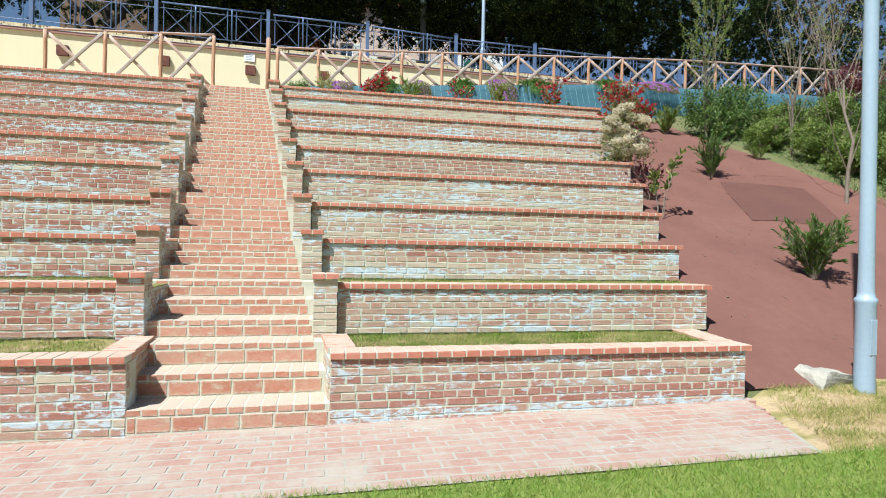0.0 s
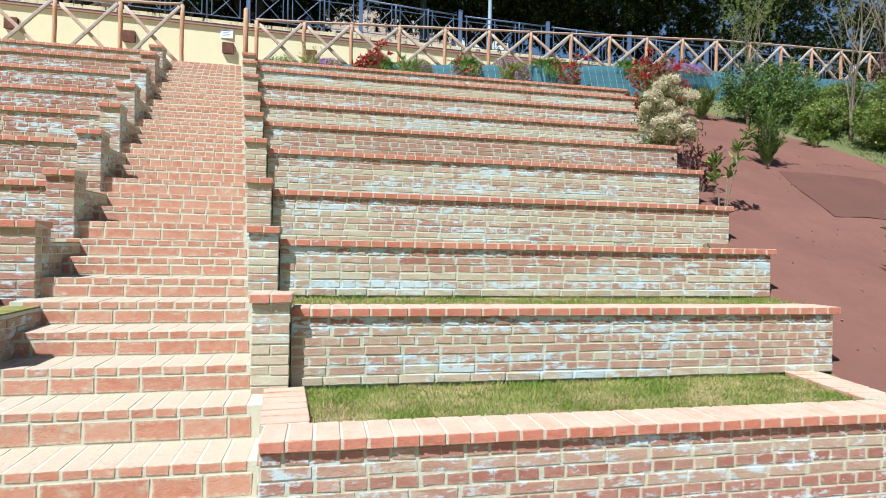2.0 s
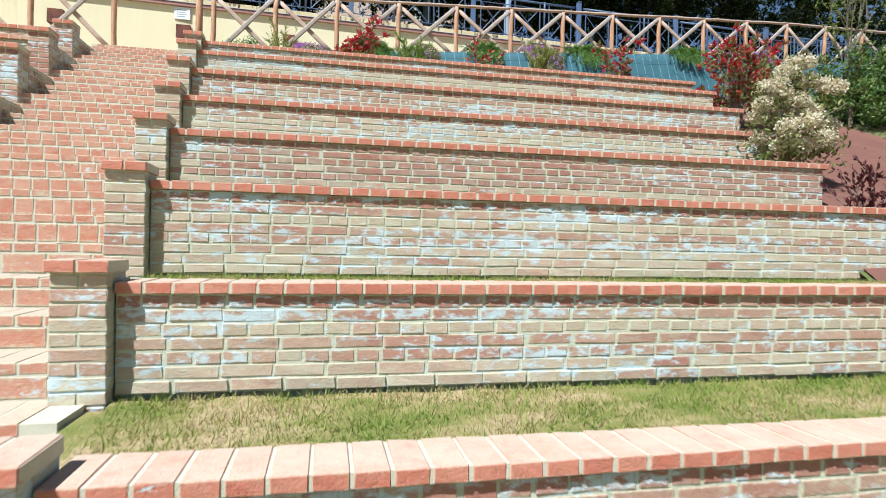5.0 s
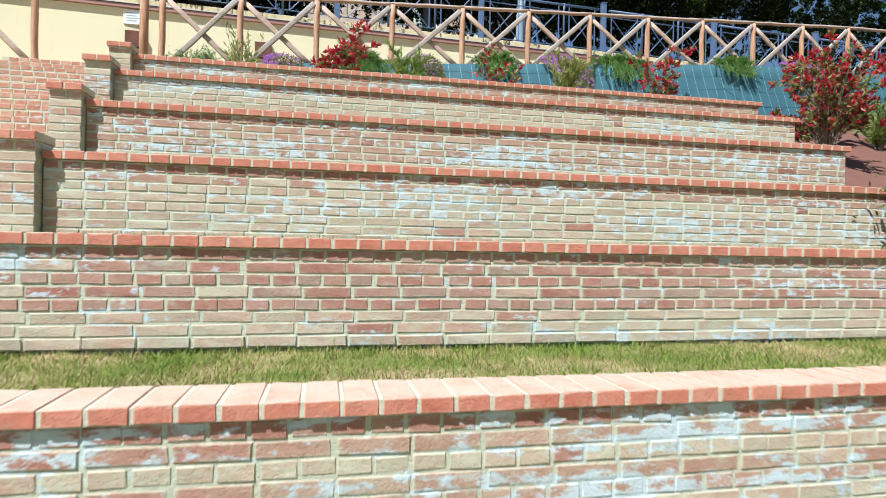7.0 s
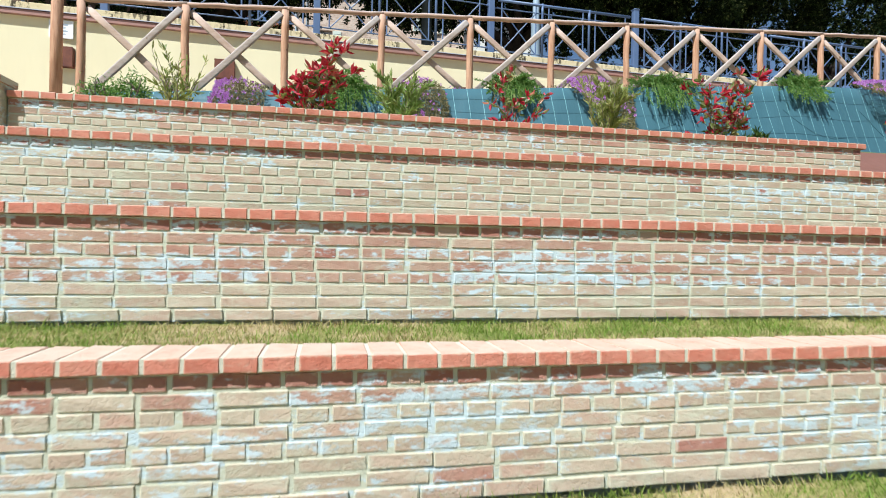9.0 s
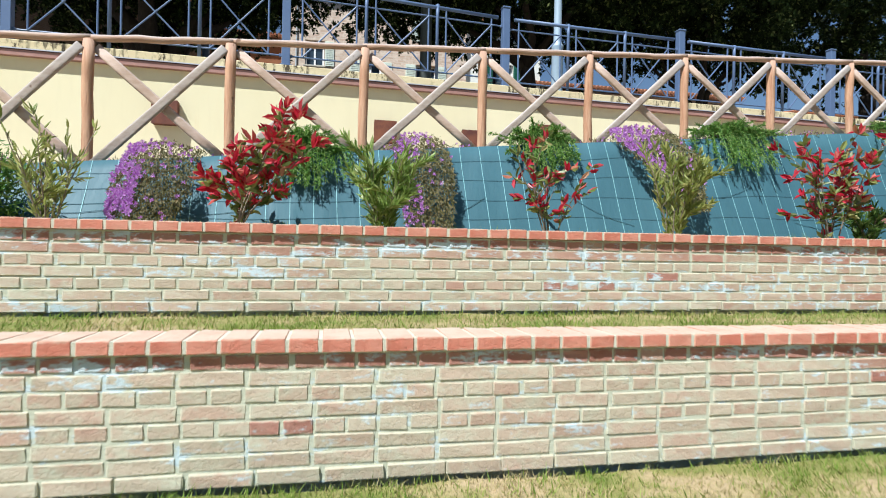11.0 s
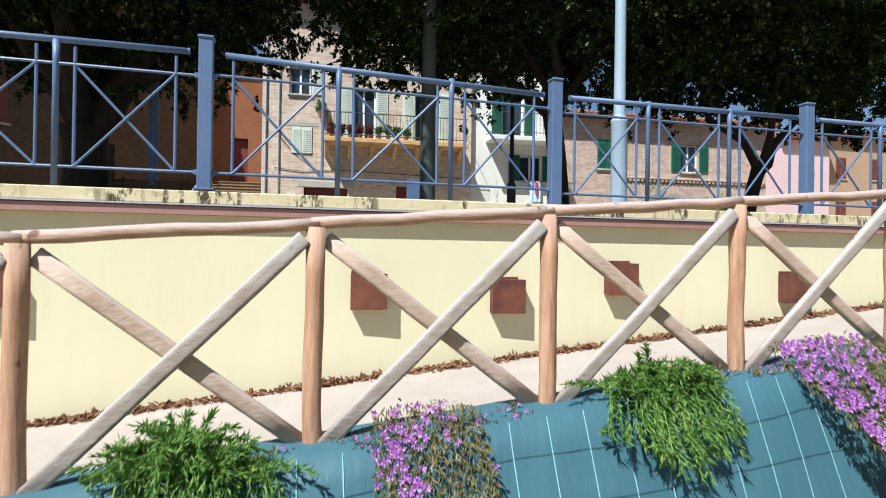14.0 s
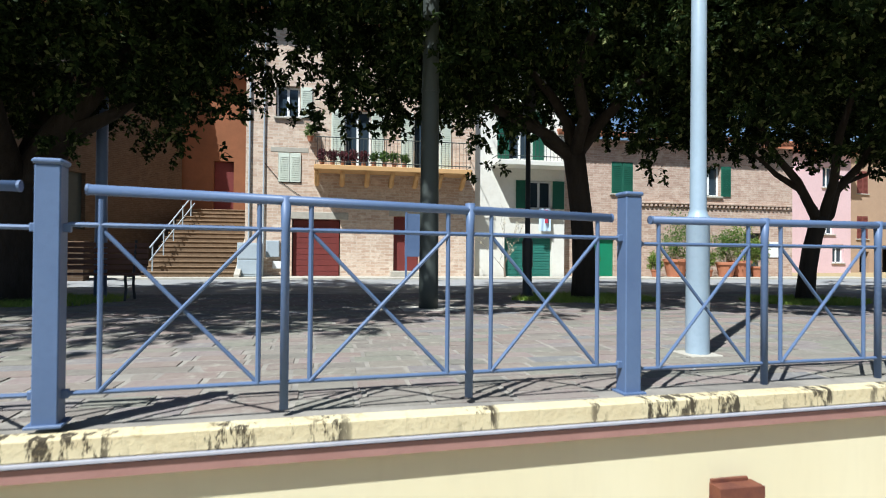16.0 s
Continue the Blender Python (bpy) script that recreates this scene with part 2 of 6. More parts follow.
M_WOOD = pole_wood("debarked_pole", (0.53, 0.315, 0.195), (0.36, 0.185, 0.105), (0.44, 0.34, 0.28), 0.35)
# Brace tones with sun and shade put in: warm turned away, grey facing it.
M_BRACE_AVERTED = pole_wood("weathered_pole", (0.50, 0.37, 0.29), (0.42, 0.29, 0.21), (0.46, 0.39, 0.35), 0.6, (0.5, 2.0, 1.2))
M_BRACE_SUNWARD = pole_wood("bleached_pole", (0.41, 0.34, 0.285), (0.33, 0.255, 0.205), (0.43, 0.39, 0.36), 0.7, (0.5, 2.0, 1.2))
M_WOOD_RAIL = pole_wood("rail_pole", (0.48, 0.32, 0.225), (0.36, 0.215, 0.145), (0.43, 0.36, 0.325), 0.85, (0.3, 2.0, 1.6))
M_BLUE = plain("blue_paint", (0.105, 0.155, 0.265), (0.088, 0.132, 0.235), 3, 0.45, 0.15, 120, spec=0.4)
M_LAMP = plain("lamp_paint", (0.315, 0.39, 0.455), (0.285, 0.36, 0.425), 3, 0.4, 0.1, 120, spec=0.5)
# Tone lowered to carry the tree shade round the utility pole.
M_POLE = plain("dark_pole_paint", (0.06, 0.07, 0.062), (0.05, 0.058, 0.052), 4, 0.5, 0.15, 90)
M_BLACK = plain("black_iron", (0.02, 0.022, 0.025), (0.03, 0.03, 0.033), 6, 0.5, 0.2, 90)
M_RUST = plain("rusted_steel", (0.075, 0.026, 0.022), (0.19, 0.068, 0.035), 6, 0.75, 0.35, 80)
M_WHITE = plain("white_paint", (0.78, 0.78, 0.76), (0.72, 0.72, 0.70), 4, 0.6, 0.1, 90)
M_FLASH = plain("dark_red_flashing", (0.36, 0.20, 0.165), (0.31, 0.165, 0.135), 5, 0.5, 0.1, 60)
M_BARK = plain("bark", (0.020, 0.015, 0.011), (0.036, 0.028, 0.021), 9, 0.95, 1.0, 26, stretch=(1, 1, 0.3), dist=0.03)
M_TWIG = plain("twig", (0.17, 0.13, 0.095), (0.23, 0.19, 0.145), 9, 0.9, 0.4, 60)
M_PAVER = brick_material("plaza_paver", [(0.0, (0.15, 0.14, 0.12)), (0.3, (0.235, 0.165, 0.145)), (0.55, (0.185, 0.185, 0.145)), (0.8, (0.25, 0.18, 0.17)), (1.0, (0.165, 0.165, 0.175))], -0.12, 0.04, (0.38, 0.36, 0.29), film=0.15)
M_PLAZA = plain("plaza_stone", (0.33, 0.30, 0.25), (0.17, 0.155, 0.135), 2.5, 0.85, 0.5, 40)
M_BANK = plain("grassy_earth", (0.09, 0.12, 0.035), (0.17, 0.15, 0.07), 1.5, 0.95, 0.8, 30, dist=0.03)
M_ROAD = plain("pale_road", (0.30, 0.295, 0.285), (0.26, 0.255, 0.245), 2, 0.9, 0.3, 60)
M_GRASS_GREEN = leafy("grass_blades_green", [(0.0, (0.15, 0.26, 0.03)), (0.5, (0.25, 0.36, 0.05)), (1.0, (0.42, 0.44, 0.11))], 0.6, 0.4)
# Light last stops paint in sunlit leaves; the dark ones deepen the crown's shade.
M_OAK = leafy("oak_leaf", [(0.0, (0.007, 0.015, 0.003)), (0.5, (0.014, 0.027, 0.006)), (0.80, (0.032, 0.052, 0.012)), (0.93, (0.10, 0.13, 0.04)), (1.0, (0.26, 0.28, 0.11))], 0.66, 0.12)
M_BUSH = leafy("bush_leaf", [(0.0, (0.06, 0.125, 0.025)), (0.5, (0.12, 0.205, 0.042)), (1.0, (0.24, 0.31, 0.08))], 0.5, 0.35)
M_BUSH_LIGHT = leafy("bush_leaf_light", [(0.0, (0.12, 0.21, 0.035)), (0.5, (0.23, 0.31, 0.065)), (1.0, (0.36, 0.38, 0.11))], 0.5, 0.4)
M_OLEANDER = leafy("oleander_leaf", [(0.0, (0.17, 0.28, 0.05)), (0.5, (0.32, 0.42, 0.10)), (1.0, (0.50, 0.54, 0.22))], 0.4, 0.35)
M_ROSEMARY = leafy("rosemary_needle", [(0.0, (0.06, 0.16, 0.024)), (0.5, (0.16, 0.31, 0.055)), (1.0, (0.36, 0.48, 0.13))], 0.5, 0.4)
M_OLIVE = leafy("olive_leaf", [(0.0, (0.20, 0.25, 0.05)), (0.5, (0.36, 0.40, 0.11)), (1.0, (0.52, 0.48, 0.20))], 0.45, 0.35)
M_RED_LEAF = leafy("red_leaf", [(0.0, (0.40, 0.012, 0.030)), (0.5, (0.58, 0.028, 0.055)), (0.8, (0.68, 0.10, 0.12)), (1.0, (0.58, 0.33, 0.17))], 0.35, 0.4)
M_GREEN_LEAF = leafy("green_leaf", [(0.0, (0.09, 0.13, 0.03)), (0.6, (0.22, 0.26, 0.07)), (1.0, (0.44, 0.40, 0.15))], 0.4, 0.3)
M_PURPLE = leafy("purple_petal", [(0.0, (0.48, 0.15, 0.55)), (0.5, (0.64, 0.28, 0.70)), (1.0, (0.80, 0.52, 0.83))], 0.5, 0.3)
M_SUCCULENT = leafy("dry_succulent", [(0.0, (0.10, 0.10, 0.03)), (0.5, (0.19, 0.165, 0.06)), (1.0, (0.34, 0.27, 0.13))], 0.6, 0.3)
M_CREAM = leafy("cream_blossom", [(0.0, (0.70, 0.62, 0.44)), (0.6, (0.80, 0.75, 0.58)), (1.0, (0.62, 0.47, 0.28))], 0.6, 0.3)
M_PLUM = leafy("plum_leaf", [(0.0, (0.10, 0.022, 0.03)), (0.5, (0.16, 0.04, 0.05)), (1.0, (0.24, 0.09, 0.08))], 0.5, 0.3)


# ---- mesh helpers ----
def mesh_from(verts, faces, name="mesh"):
    me = bpy.data.meshes.new(name)
    me.from_pydata([tuple(v) for v in verts], [], [tuple(f) for f in faces])
    me.update()
    return me


def part(name, bm, material, parent=None, label="", smooth=False):
    """Links a bmesh (or a mesh) as one mesh object under a thing or a part."""
    if isinstance(bm, bmesh.types.BMesh):
        me = bpy.data.meshes.new(name)
        bmesh.ops.recalc_face_normals(bm, faces=bm.faces)
        bm.to_mesh(me)
        bm.free()
    else:
        me = bm
    if smooth:
        for p in me.polygons:
            p.use_smooth = True
    me.materials.clear()
    me.materials.append(material)
    ob = new(name, me)
    if parent:
        ob.parent = parent
    if label:
        tagged(ob, label)
    return ob


def thing(name, label, category, m=None, group="", kind=""):
    ob = new(name)
    ob.empty_display_size = 0.1
    if m is not None:
        ob.matrix_basis = m
    return tagged(ob, label, category, group, kind)


def box(bm, x0, x1, y0, y1, z0, z1, bevel=0.0, m=None):
    r = bmesh.ops.create_cube(bm, size=1.0)
    vs = r["verts"]
    for v in vs:
        v.co = Vector(((x0 + x1) / 2 + v.co.x * (x1 - x0), (y0 + y1) / 2 + v.co.y * (y1 - y0), (z0 + z1) / 2 + v.co.z * (z1 - z0)))
    if bevel:
        es = list({e for v in vs for e in v.link_edges})
        out = bmesh.ops.bevel(bm, geom=es, offset=bevel, segments=1, affect="EDGES")
        vs = list({v for f in out["faces"] for v in f.verts} | {v for v in vs if v.is_valid})
    if m is not None:
        bmesh.ops.transform(bm, matrix=m, verts=vs)
    return bm


def one_box(*a, **k):
    return box(bmesh.new(), *a, **k)


def tube(bm, pts, radii, seg=8, wob=0.0, rng=None):
    """A round bar along points, with a radius at each of them and closed ends."""
    pts = [Vector(p) for p in pts]
    if isinstance(radii, (int, float)):
        radii = [radii] * len(pts)
    rings, up = [], None
    for i, p in enumerate(pts):
        d = (pts[min(i + 1, len(pts) - 1)] - pts[max(i - 1, 0)]).normalized()
        if up is None:
            up = d.orthogonal().normalized()
        a = (up - d * up.dot(d)).normalized()
        up = a
        b = d.cross(a)
        ring = []
        for k in range(seg):
            t = 2 * math.pi * k / seg
            r = radii[i] * (1 + (rng.uniform(-wob, wob) if rng else 0))
            ring.append(bm.verts.new(p + a * math.cos(t) * r + b * math.sin(t) * r))
        rings.append(ring)
    for r0, r1 in zip(rings, rings[1:]):
        for k in range(seg):
            bm.faces.new((r0[k], r0[(k + 1) % seg], r1[(k + 1) % seg], r1[k]))
    bm.faces.new(rings[0][::-1])
    bm.faces.new(rings[-1])
    return bm


def turned(bm, profile, seg=20, at=(0, 0, 0)):
    """A turned body: rows of (radius, height)."""
    return tube(bm, [(at[0], at[1], at[2] + z) for _, z in profile], [max(r, 0.001) for r, _ in profile], seg)


def rand_dirs(rng, n):
    v = rng.normal(size=(n, 3))
    return v / np.linalg.norm(v, axis=1, keepdims=True)


def leaf_mesh(name, base, way, length, width, rng, fold=0.25, oval=False):
    """One mesh of many single leaves folded along the midrib: base points, directions, lengths and widths."""
    n = len(base)
    way = way / np.maximum(np.linalg.norm(way, axis=1, keepdims=True), 1e-6)
    side = np.cross(way, rand_dirs(rng, n))
    side /= np.maximum(np.linalg.norm(side, axis=1, keepdims=True), 1e-6)
    nor = np.cross(side, way)
    L, W = np.broadcast_to(length, n)[:, None], np.broadcast_to(width, n)[:, None]
    tip = base + way * L
    if oval:
        a, b, lift = base + way * L * 0.26, base + way * L * 0.66, nor * W * fold
        tip = tip - nor * L * 0.10
        rows = [base, a + side * W * 0.42 + lift, b + side * W * 0.42 + lift, tip, b - side * W * 0.42 + lift, a - side * W * 0.42 + lift]
        quads = np.array([[0, 1, 2, 3], [0, 3, 4, 5]])
    else:
        mid = base + way * L * 0.5
        rows = [base, mid + side * W * 0.5 + nor * W * fold, tip, mid - side * W * 0.5 + nor * W * fold]
        quads = np.array([[0, 1, 2], [0, 2, 3]])
    v = np.stack(rows, 1).reshape(-1, 3)
    i = np.arange(n)[:, None, None] * len(rows)
    f = (i + quads[None]).reshape(-1, quads.shape[1])
    me = bpy.data.meshes.new(name)
    me.from_pydata(v.tolist(), [], f.tolist())
    me.update()
    return me


def blades(name, pts, height, width, rng, lean=0.35):
    """Grass blades as slim triangles."""
    n = len(pts)
    h = height * rng.uniform(0.5, 1.25, n)[:, None]
    a = rng.uniform(0, 2 * math.pi, n)
    s = np.stack([np.cos(a), np.sin(a), np.zeros(n)], 1) * width * 0.5
    tip = pts + np.stack([rng.normal(0, lean, n), rng.normal(0, lean, n), np.ones(n)], 1) * h
    v = np.stack([pts - s, pts + s, tip], 1).reshape(-1, 3)
    f = np.arange(n * 3).reshape(-1, 3)
    me = bpy.data.meshes.new(name)
    me.from_pydata(v.tolist(), [], f.tolist())
    me.update()
    return me


# ---- plan of the terraces ----
PITCH = 1.087
ZCAP = [-0.06, 0.52, 1.02, 1.48, 1.99, 2.57, 3.11, 3.65, 4.23, 4.79, 5.28]


def yw(i):
    return 4.80 + PITCH * (i - 1)


def stair_left(y):
    return -1.473 - 0.148 * (y - 4.8)


def stair_right(y):
    return 0.052 - 0.148 * (y - 4.8)


def wall_end(y):
    return 3.95 + 0.338 * (y - 4.8)


def pave_z(x):
    return 0.0175 * (x - 4.0)


def slope_z(y):
    return 0.49 * (y - 4.85)


def fence_y(x):
    return 16.68 + 0.075 * x


def rail_z(x):
    return 6.955 + 0.08 * min(x, 12.0) + 0.05 * max(0.0, x - 12.0) if x > -1.4 else 6.70 + 0.0775 * (x + 6.9)


def path_z(x):
    return 5.72 + 0.1 * min(x, 9.0) + 0.045 * max(0.0, x - 9.0) if x > -2 else 5.52 + 0.06 * (x + 2)


def wall_y(x):
    return 18.60 + 0.055 * x


def post_y(x):
    return 18.79 + 0.055 * x - 0.033 * min(3.0, max(0.0, 4.2 - x))


def rail_lift(x):
    return 0.011 * min(3.0, max(0.0, 4.2 - x))


PLAZA = 7.42


# ---- ground ----
def ground_profile(y):
    rows = [(-300, -0.16), (4.75, -0.16), (5.2, -0.2), (15.0, 4.55), (18.4, 4.9), (19.3, 5.2), (19.32, 7.38), (30, 7.34), (42, 7.3), (600, 7.3)]
    for (a, za), (b, zb) in zip(rows, rows[1:]):
        if a <= y <= b:
            return za + (zb - za) * (y - a) / (b - a)
    return rows[-1][1]


def build_ground():
    xs = [-500, -60, -20, -10, -6, -3, 0, 3, 6, 9, 12, 16, 24, 60, 500]
    ys = [-300, -40, -10, 0, 2, 4.75, 5.2, 8, 11, 15.0, 17, 18.4, 19.3, 19.32, 24, 30, 42, 80, 200, 600]
    vs = [(x, y, ground_profile(y) - (0.0 if y > 19 else 0.05)) for y in ys for x in xs]
    n = len(xs)
    fs = [(j * n + i, j * n + i + 1, (j + 1) * n + i + 1, (j + 1) * n + i) for j in range(len(ys) - 1) for i in range(n - 1)]
    tagged(part("ground", mesh_from(vs, fs), M_EARTH), "bare earth ground under the terraces and plaza", "ground", kind="structure")


build_ground()


def sheet(name, x0, x1, y0, y1, zf, material, label, category, nx=30, ny=10, amp=0.012, freq=2.5):
    """A slightly uneven ground surface; x limits may be functions of y."""
    vs = []
    for j in range(ny + 1):
        y = y0 + (y1 - y0) * j / ny
        a = x0(y) if callable(x0) else x0
        b = x1(y) if callable(x1) else x1
        for i in range(nx + 1):
            x = a + (b - a) * i / nx
            vs.append((x, y, zf(x, y) + amp * noise.noise((x * freq, y * freq, 3.1))))
    n = nx + 1
    fs = [(j * n + i, j * n + i + 1, (j + 1) * n + i + 1, (j + 1) * n + i) for j in range(ny) for i in range(nx)]
    return tagged(part(name, mesh_from(vs, fs), material, smooth=True), label, category, kind="structure")


sheet("lawn", -14, 16, -8, 3.47, lambda x, y: pave_z(min(max(x, -6), 6)) - 0.016, M_LAWN, "bright green mown lawn beside the brick paving", "lawn", 60, 30)
sheet("dry_verge", 3.0, 16, 3.46, 5.3, lambda x, y: -0.075 + 0.055 * min(1.0, max(0.0, (x - 3.5 - 0.45 * (y - 3.47)) / 0.25)) + max(0, y - 4.7) * 0.25, M_SOIL, "dry straw-coloured verge at the foot of the bank", "verge", 60, 14, 0.02)

# ---- bricks ----
def chamfer_brick(lx, ly, lz, c, seed):
    rng = random.Random(seed)
    bm = one_box(-lx / 2, lx / 2, -ly / 2, ly / 2, -lz / 2, lz / 2, c)
    for v in bm.verts:
        v.co += Vector([rng.uniform(-1, 1) * c * 0.55 for _ in range(3)])
    me = bpy.data.meshes.new("brick")
    bmesh.ops.recalc_face_normals(bm, faces=bm.faces)
    bm.to_mesh(me)
    bm.free()
    return me


BRICKS = {}


def brick_mesh(kind, material, v):
    key = (kind, material.name, v)
    if key not in BRICKS:
        size = {"stretcher": (0.243, 0.10, 0.056), "header": (0.117, 0.10, 0.056), "cap": (0.116, 0.275, 0.056), "capx": (0.243, 0.118, 0.056),
                "tread": (0.117, 0.375, 0.05), "riser": (0.243, 0.06, 0.105), "pave": (0.234, 0.108, 0.05), "end": (0.10, 0.243, 0.056), "paver": (0.41, 0.20, 0.03)}[kind]
        me = chamfer_brick(*size, 0.0042, hash_of(key))
        me.materials.append(material)
        BRICKS[key] = me
    return BRICKS[key]


def hash_of(key):
    return sum(ord(c) * (i + 1) for i, c in enumerate(str(key)))


JOINED = {}


def lay(kind, material, at, parent, rng, scale=(1, 1, 1), turn=0.0, name="brick", joined=False, jit=1.0, tilt=0.0):
    """Lays one brick as a part of its wall, or into the wall's joined rest."""
    me = brick_mesh(kind, material, rng.randrange(4))
    rot = Euler((rng.uniform(-1, 1) * 0.012 * jit, tilt + rng.uniform(-1, 1) * 0.010 * jit, turn + rng.uniform(-1, 1) * 0.006 * jit))
    at = Vector(at) + Vector((rng.uniform(-1, 1) * 0.002, rng.uniform(-1, 1) * 0.0013, rng.uniform(-1, 1) * 0.0015)) * jit
    if joined:
        JOINED.setdefault((parent.name, material.name), []).append((me, Matrix.LocRotScale(at, rot, scale)))
        return None
    ob = new(name, me)
    ob.location, ob.rotation_euler, ob.scale = at, rot, scale
    ob.parent = parent
    return ob


def flush_joined():
    """Joins the bricks that stand too far off to be parts, one mesh for each wall and brick colour."""
    for (pname, mname), items in JOINED.items():
        vs, fs, k = [], [], 0
        for me, m in items:
            vs += [tuple(m @ v.co) for v in me.vertices]
            fs += [tuple(k + i for i in p.vertices) for p in me.polygons]
            k = len(vs)
        ob = part("brickwork", mesh_from(vs, fs), bpy.data.materials[mname], bpy.data.objects[pname])
        tagged(ob, kind="stuff")
    JOINED.clear()


COURSE = 0.0655
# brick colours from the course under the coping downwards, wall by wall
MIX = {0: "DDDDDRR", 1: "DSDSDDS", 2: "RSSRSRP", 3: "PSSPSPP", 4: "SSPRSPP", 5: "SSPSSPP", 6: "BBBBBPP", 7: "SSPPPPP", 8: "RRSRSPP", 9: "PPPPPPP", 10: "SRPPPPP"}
PALETTE = {"S": M_SALT, "R": M_RED, "P": M_PALE, "B": M_BROWN, "D": M_DEEP}


def brick_wall(name, i, x0, x1, y, z0, z1, label, rng, joined=False, overhang=0.05):
    """A terrace wall: mortar core, courses of stretchers and headers, a projecting coping of headers."""
    foot = z0 - 0.15 if z0 < 0 else z0 - 0.016
    bm = one_box(x0 + 0.004, x1 - 0.004, y + 0.0042, y + 0.24, foot, z1 - 0.058)
    if z0 >= 0:
        box(bm, x0 + 0.004, x1 - 0.004, y + 0.06, y + 0.24, z0 - 0.15, foot - 0.001)
    core = part(name, bm, M_MORTAR)
    tagged(core, label, "terrace wall", kind="structure")
    rows = max(3, round((z1 - 0.06 - (z0 - 0.06 if z0 < 0 else z0 - 0.016)) / COURSE))
    course = (z1 - 0.06 - (z0 - 0.06 if z0 < 0 else z0 - 0.016)) / rows
    for row in range(rows):
        z = z1 - 0.06 - course * (row + 0.5)
        stretch = row % 2 == 1 if row < 6 else True
        pitch = 0.252 if stretch else 0.126
        x = x0 - 0.02 - rng.uniform(-0.03, 0.03)
        mats = MIX[i]
        while x < x1 - 0.02:
            a, b = max(x, x0), min(x + pitch, x1)
            if b - a > 0.035:
                m = PALETTE[mats[min(row, len(mats) - 1)]]
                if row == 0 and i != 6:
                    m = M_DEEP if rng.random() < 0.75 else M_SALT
                elif rng.random() < 0.07:
                    m = rng.choice([M_RED, M_SALT, M_PALE, M_DEEP])
                kind = "stretcher" if stretch else "header"
                full = 0.243 if stretch else 0.117
                proud = 0.006 if row == rows - 1 and i > 1 else 0.0
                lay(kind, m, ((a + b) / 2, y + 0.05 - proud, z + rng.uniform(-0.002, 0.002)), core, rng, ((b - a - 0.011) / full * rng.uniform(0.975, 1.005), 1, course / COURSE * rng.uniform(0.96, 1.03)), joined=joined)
            x += pitch + (rng.uniform(-0.012, 0.012) if rng.random() < 0.35 else 0.0)
    n = max(1, round((x1 - x0 + overhang) / 0.1265))
    w = (x1 - x0 + overhang) / n
    part("coping_bed", one_box(x0 + 0.004, x1 + overhang - 0.006, y - 0.0215, y + 0.246, z1 - 0.054, z1 - 0.0035), M_MORTAR_STEP, core)
    for k in range(n):
        lay("cap", M_CAP, (x0 + (k + 0.5) * w, y + 0.112, z1 - 0.028), core, rng, ((w - 0.013) / 0.116, 1, 1), name="coping_brick", joined=joined, jit=0.35)
    return core


def pillar(i, side, x0, x1, y0, y1, z0, z1, rng, label):
    """A stepped stair cheek of brick, with two coping bricks in front."""
    bm = one_box(x0 + 0.006, x1 - 0.006, y0 + 0.005, y0 + 0.25, z0 - 0.1, z1 - 0.055)
    box(bm, x0 + 0.006, x1 - 0.006, y0 + 0.2505, y1, z0 - 0.1, z1 - 0.17)
    core = part("stair_cheek", bm, M_MORTAR)
    tagged(core, label, "stair cheek", "stepped cheeks beside the stairs", "structure")
    z, row = z1 - 0.06 - COURSE / 2, 0
    while z > z0 - 0.03:
        m = (M_DEEP if rng.random() < 0.6 else M_RED) if side == "left" else (M_PALE if rng.random() < 0.55 else M_RED)
        if row % 2:
            lay("stretcher", m, ((x0 + x1) / 2, y0 + 0.05, z), core, rng, ((x1 - x0 - 0.004) / 0.243, 1, 1))
        else:
            h = (x1 - x0) / 2
            for k in range(2):
                lay("header", m, (x0 + h * (k + 0.5), y0 + 0.05, z), core, rng, ((h - 0.008) / 0.117, 1, 1))
        xf = x1 - 0.05 if side == "left" else x0 + 0.05
        y = y0 + 0.11 + (0.12 if row % 2 else 0) if row > 1 else (y0 + 0.105 if row == 0 else y0 + 0.12)
        y_end = y1 if row > 1 else y0 + 0.25
        while y < y_end - 0.05:
            b = min(y + 0.25, y_end)
            # Mostly deep red side bricks, painting shade into the cheek's flank.
            lay("end", M_DEEP if rng.random() < 0.7 else M_RED, (xf, (y + b) / 2, z), core, rng, (1, (b - y - 0.008) / 0.243, 1))
            y += 0.252
        z -= COURSE
        row += 1
    part("fill", one_box(x0 + 0.008, x1 - 0.008, y0 + 0.254, y1 - 0.004, z1 - 0.1695, z1 - 0.160), M_STRIP, core, "earth fill behind the coping")
    part("coping_bed", one_box(x0 - 0.011, x1 + 0.011, y0 - 0.025, y0 + 0.235, z1 - 0.054, z1 - 0.0035), M_MORTAR_STEP, core)
    h = (x1 - x0 + 0.03) / 2
    for k in range(2):
        lay("cap", M_CAP, (x0 - 0.015 + h * (k + 0.5), y0 + 0.106, z1 - 0.028), core, rng, ((h - 0.012) / 0.116, 1, 1), name="coping_brick", jit=0.35)
    return core


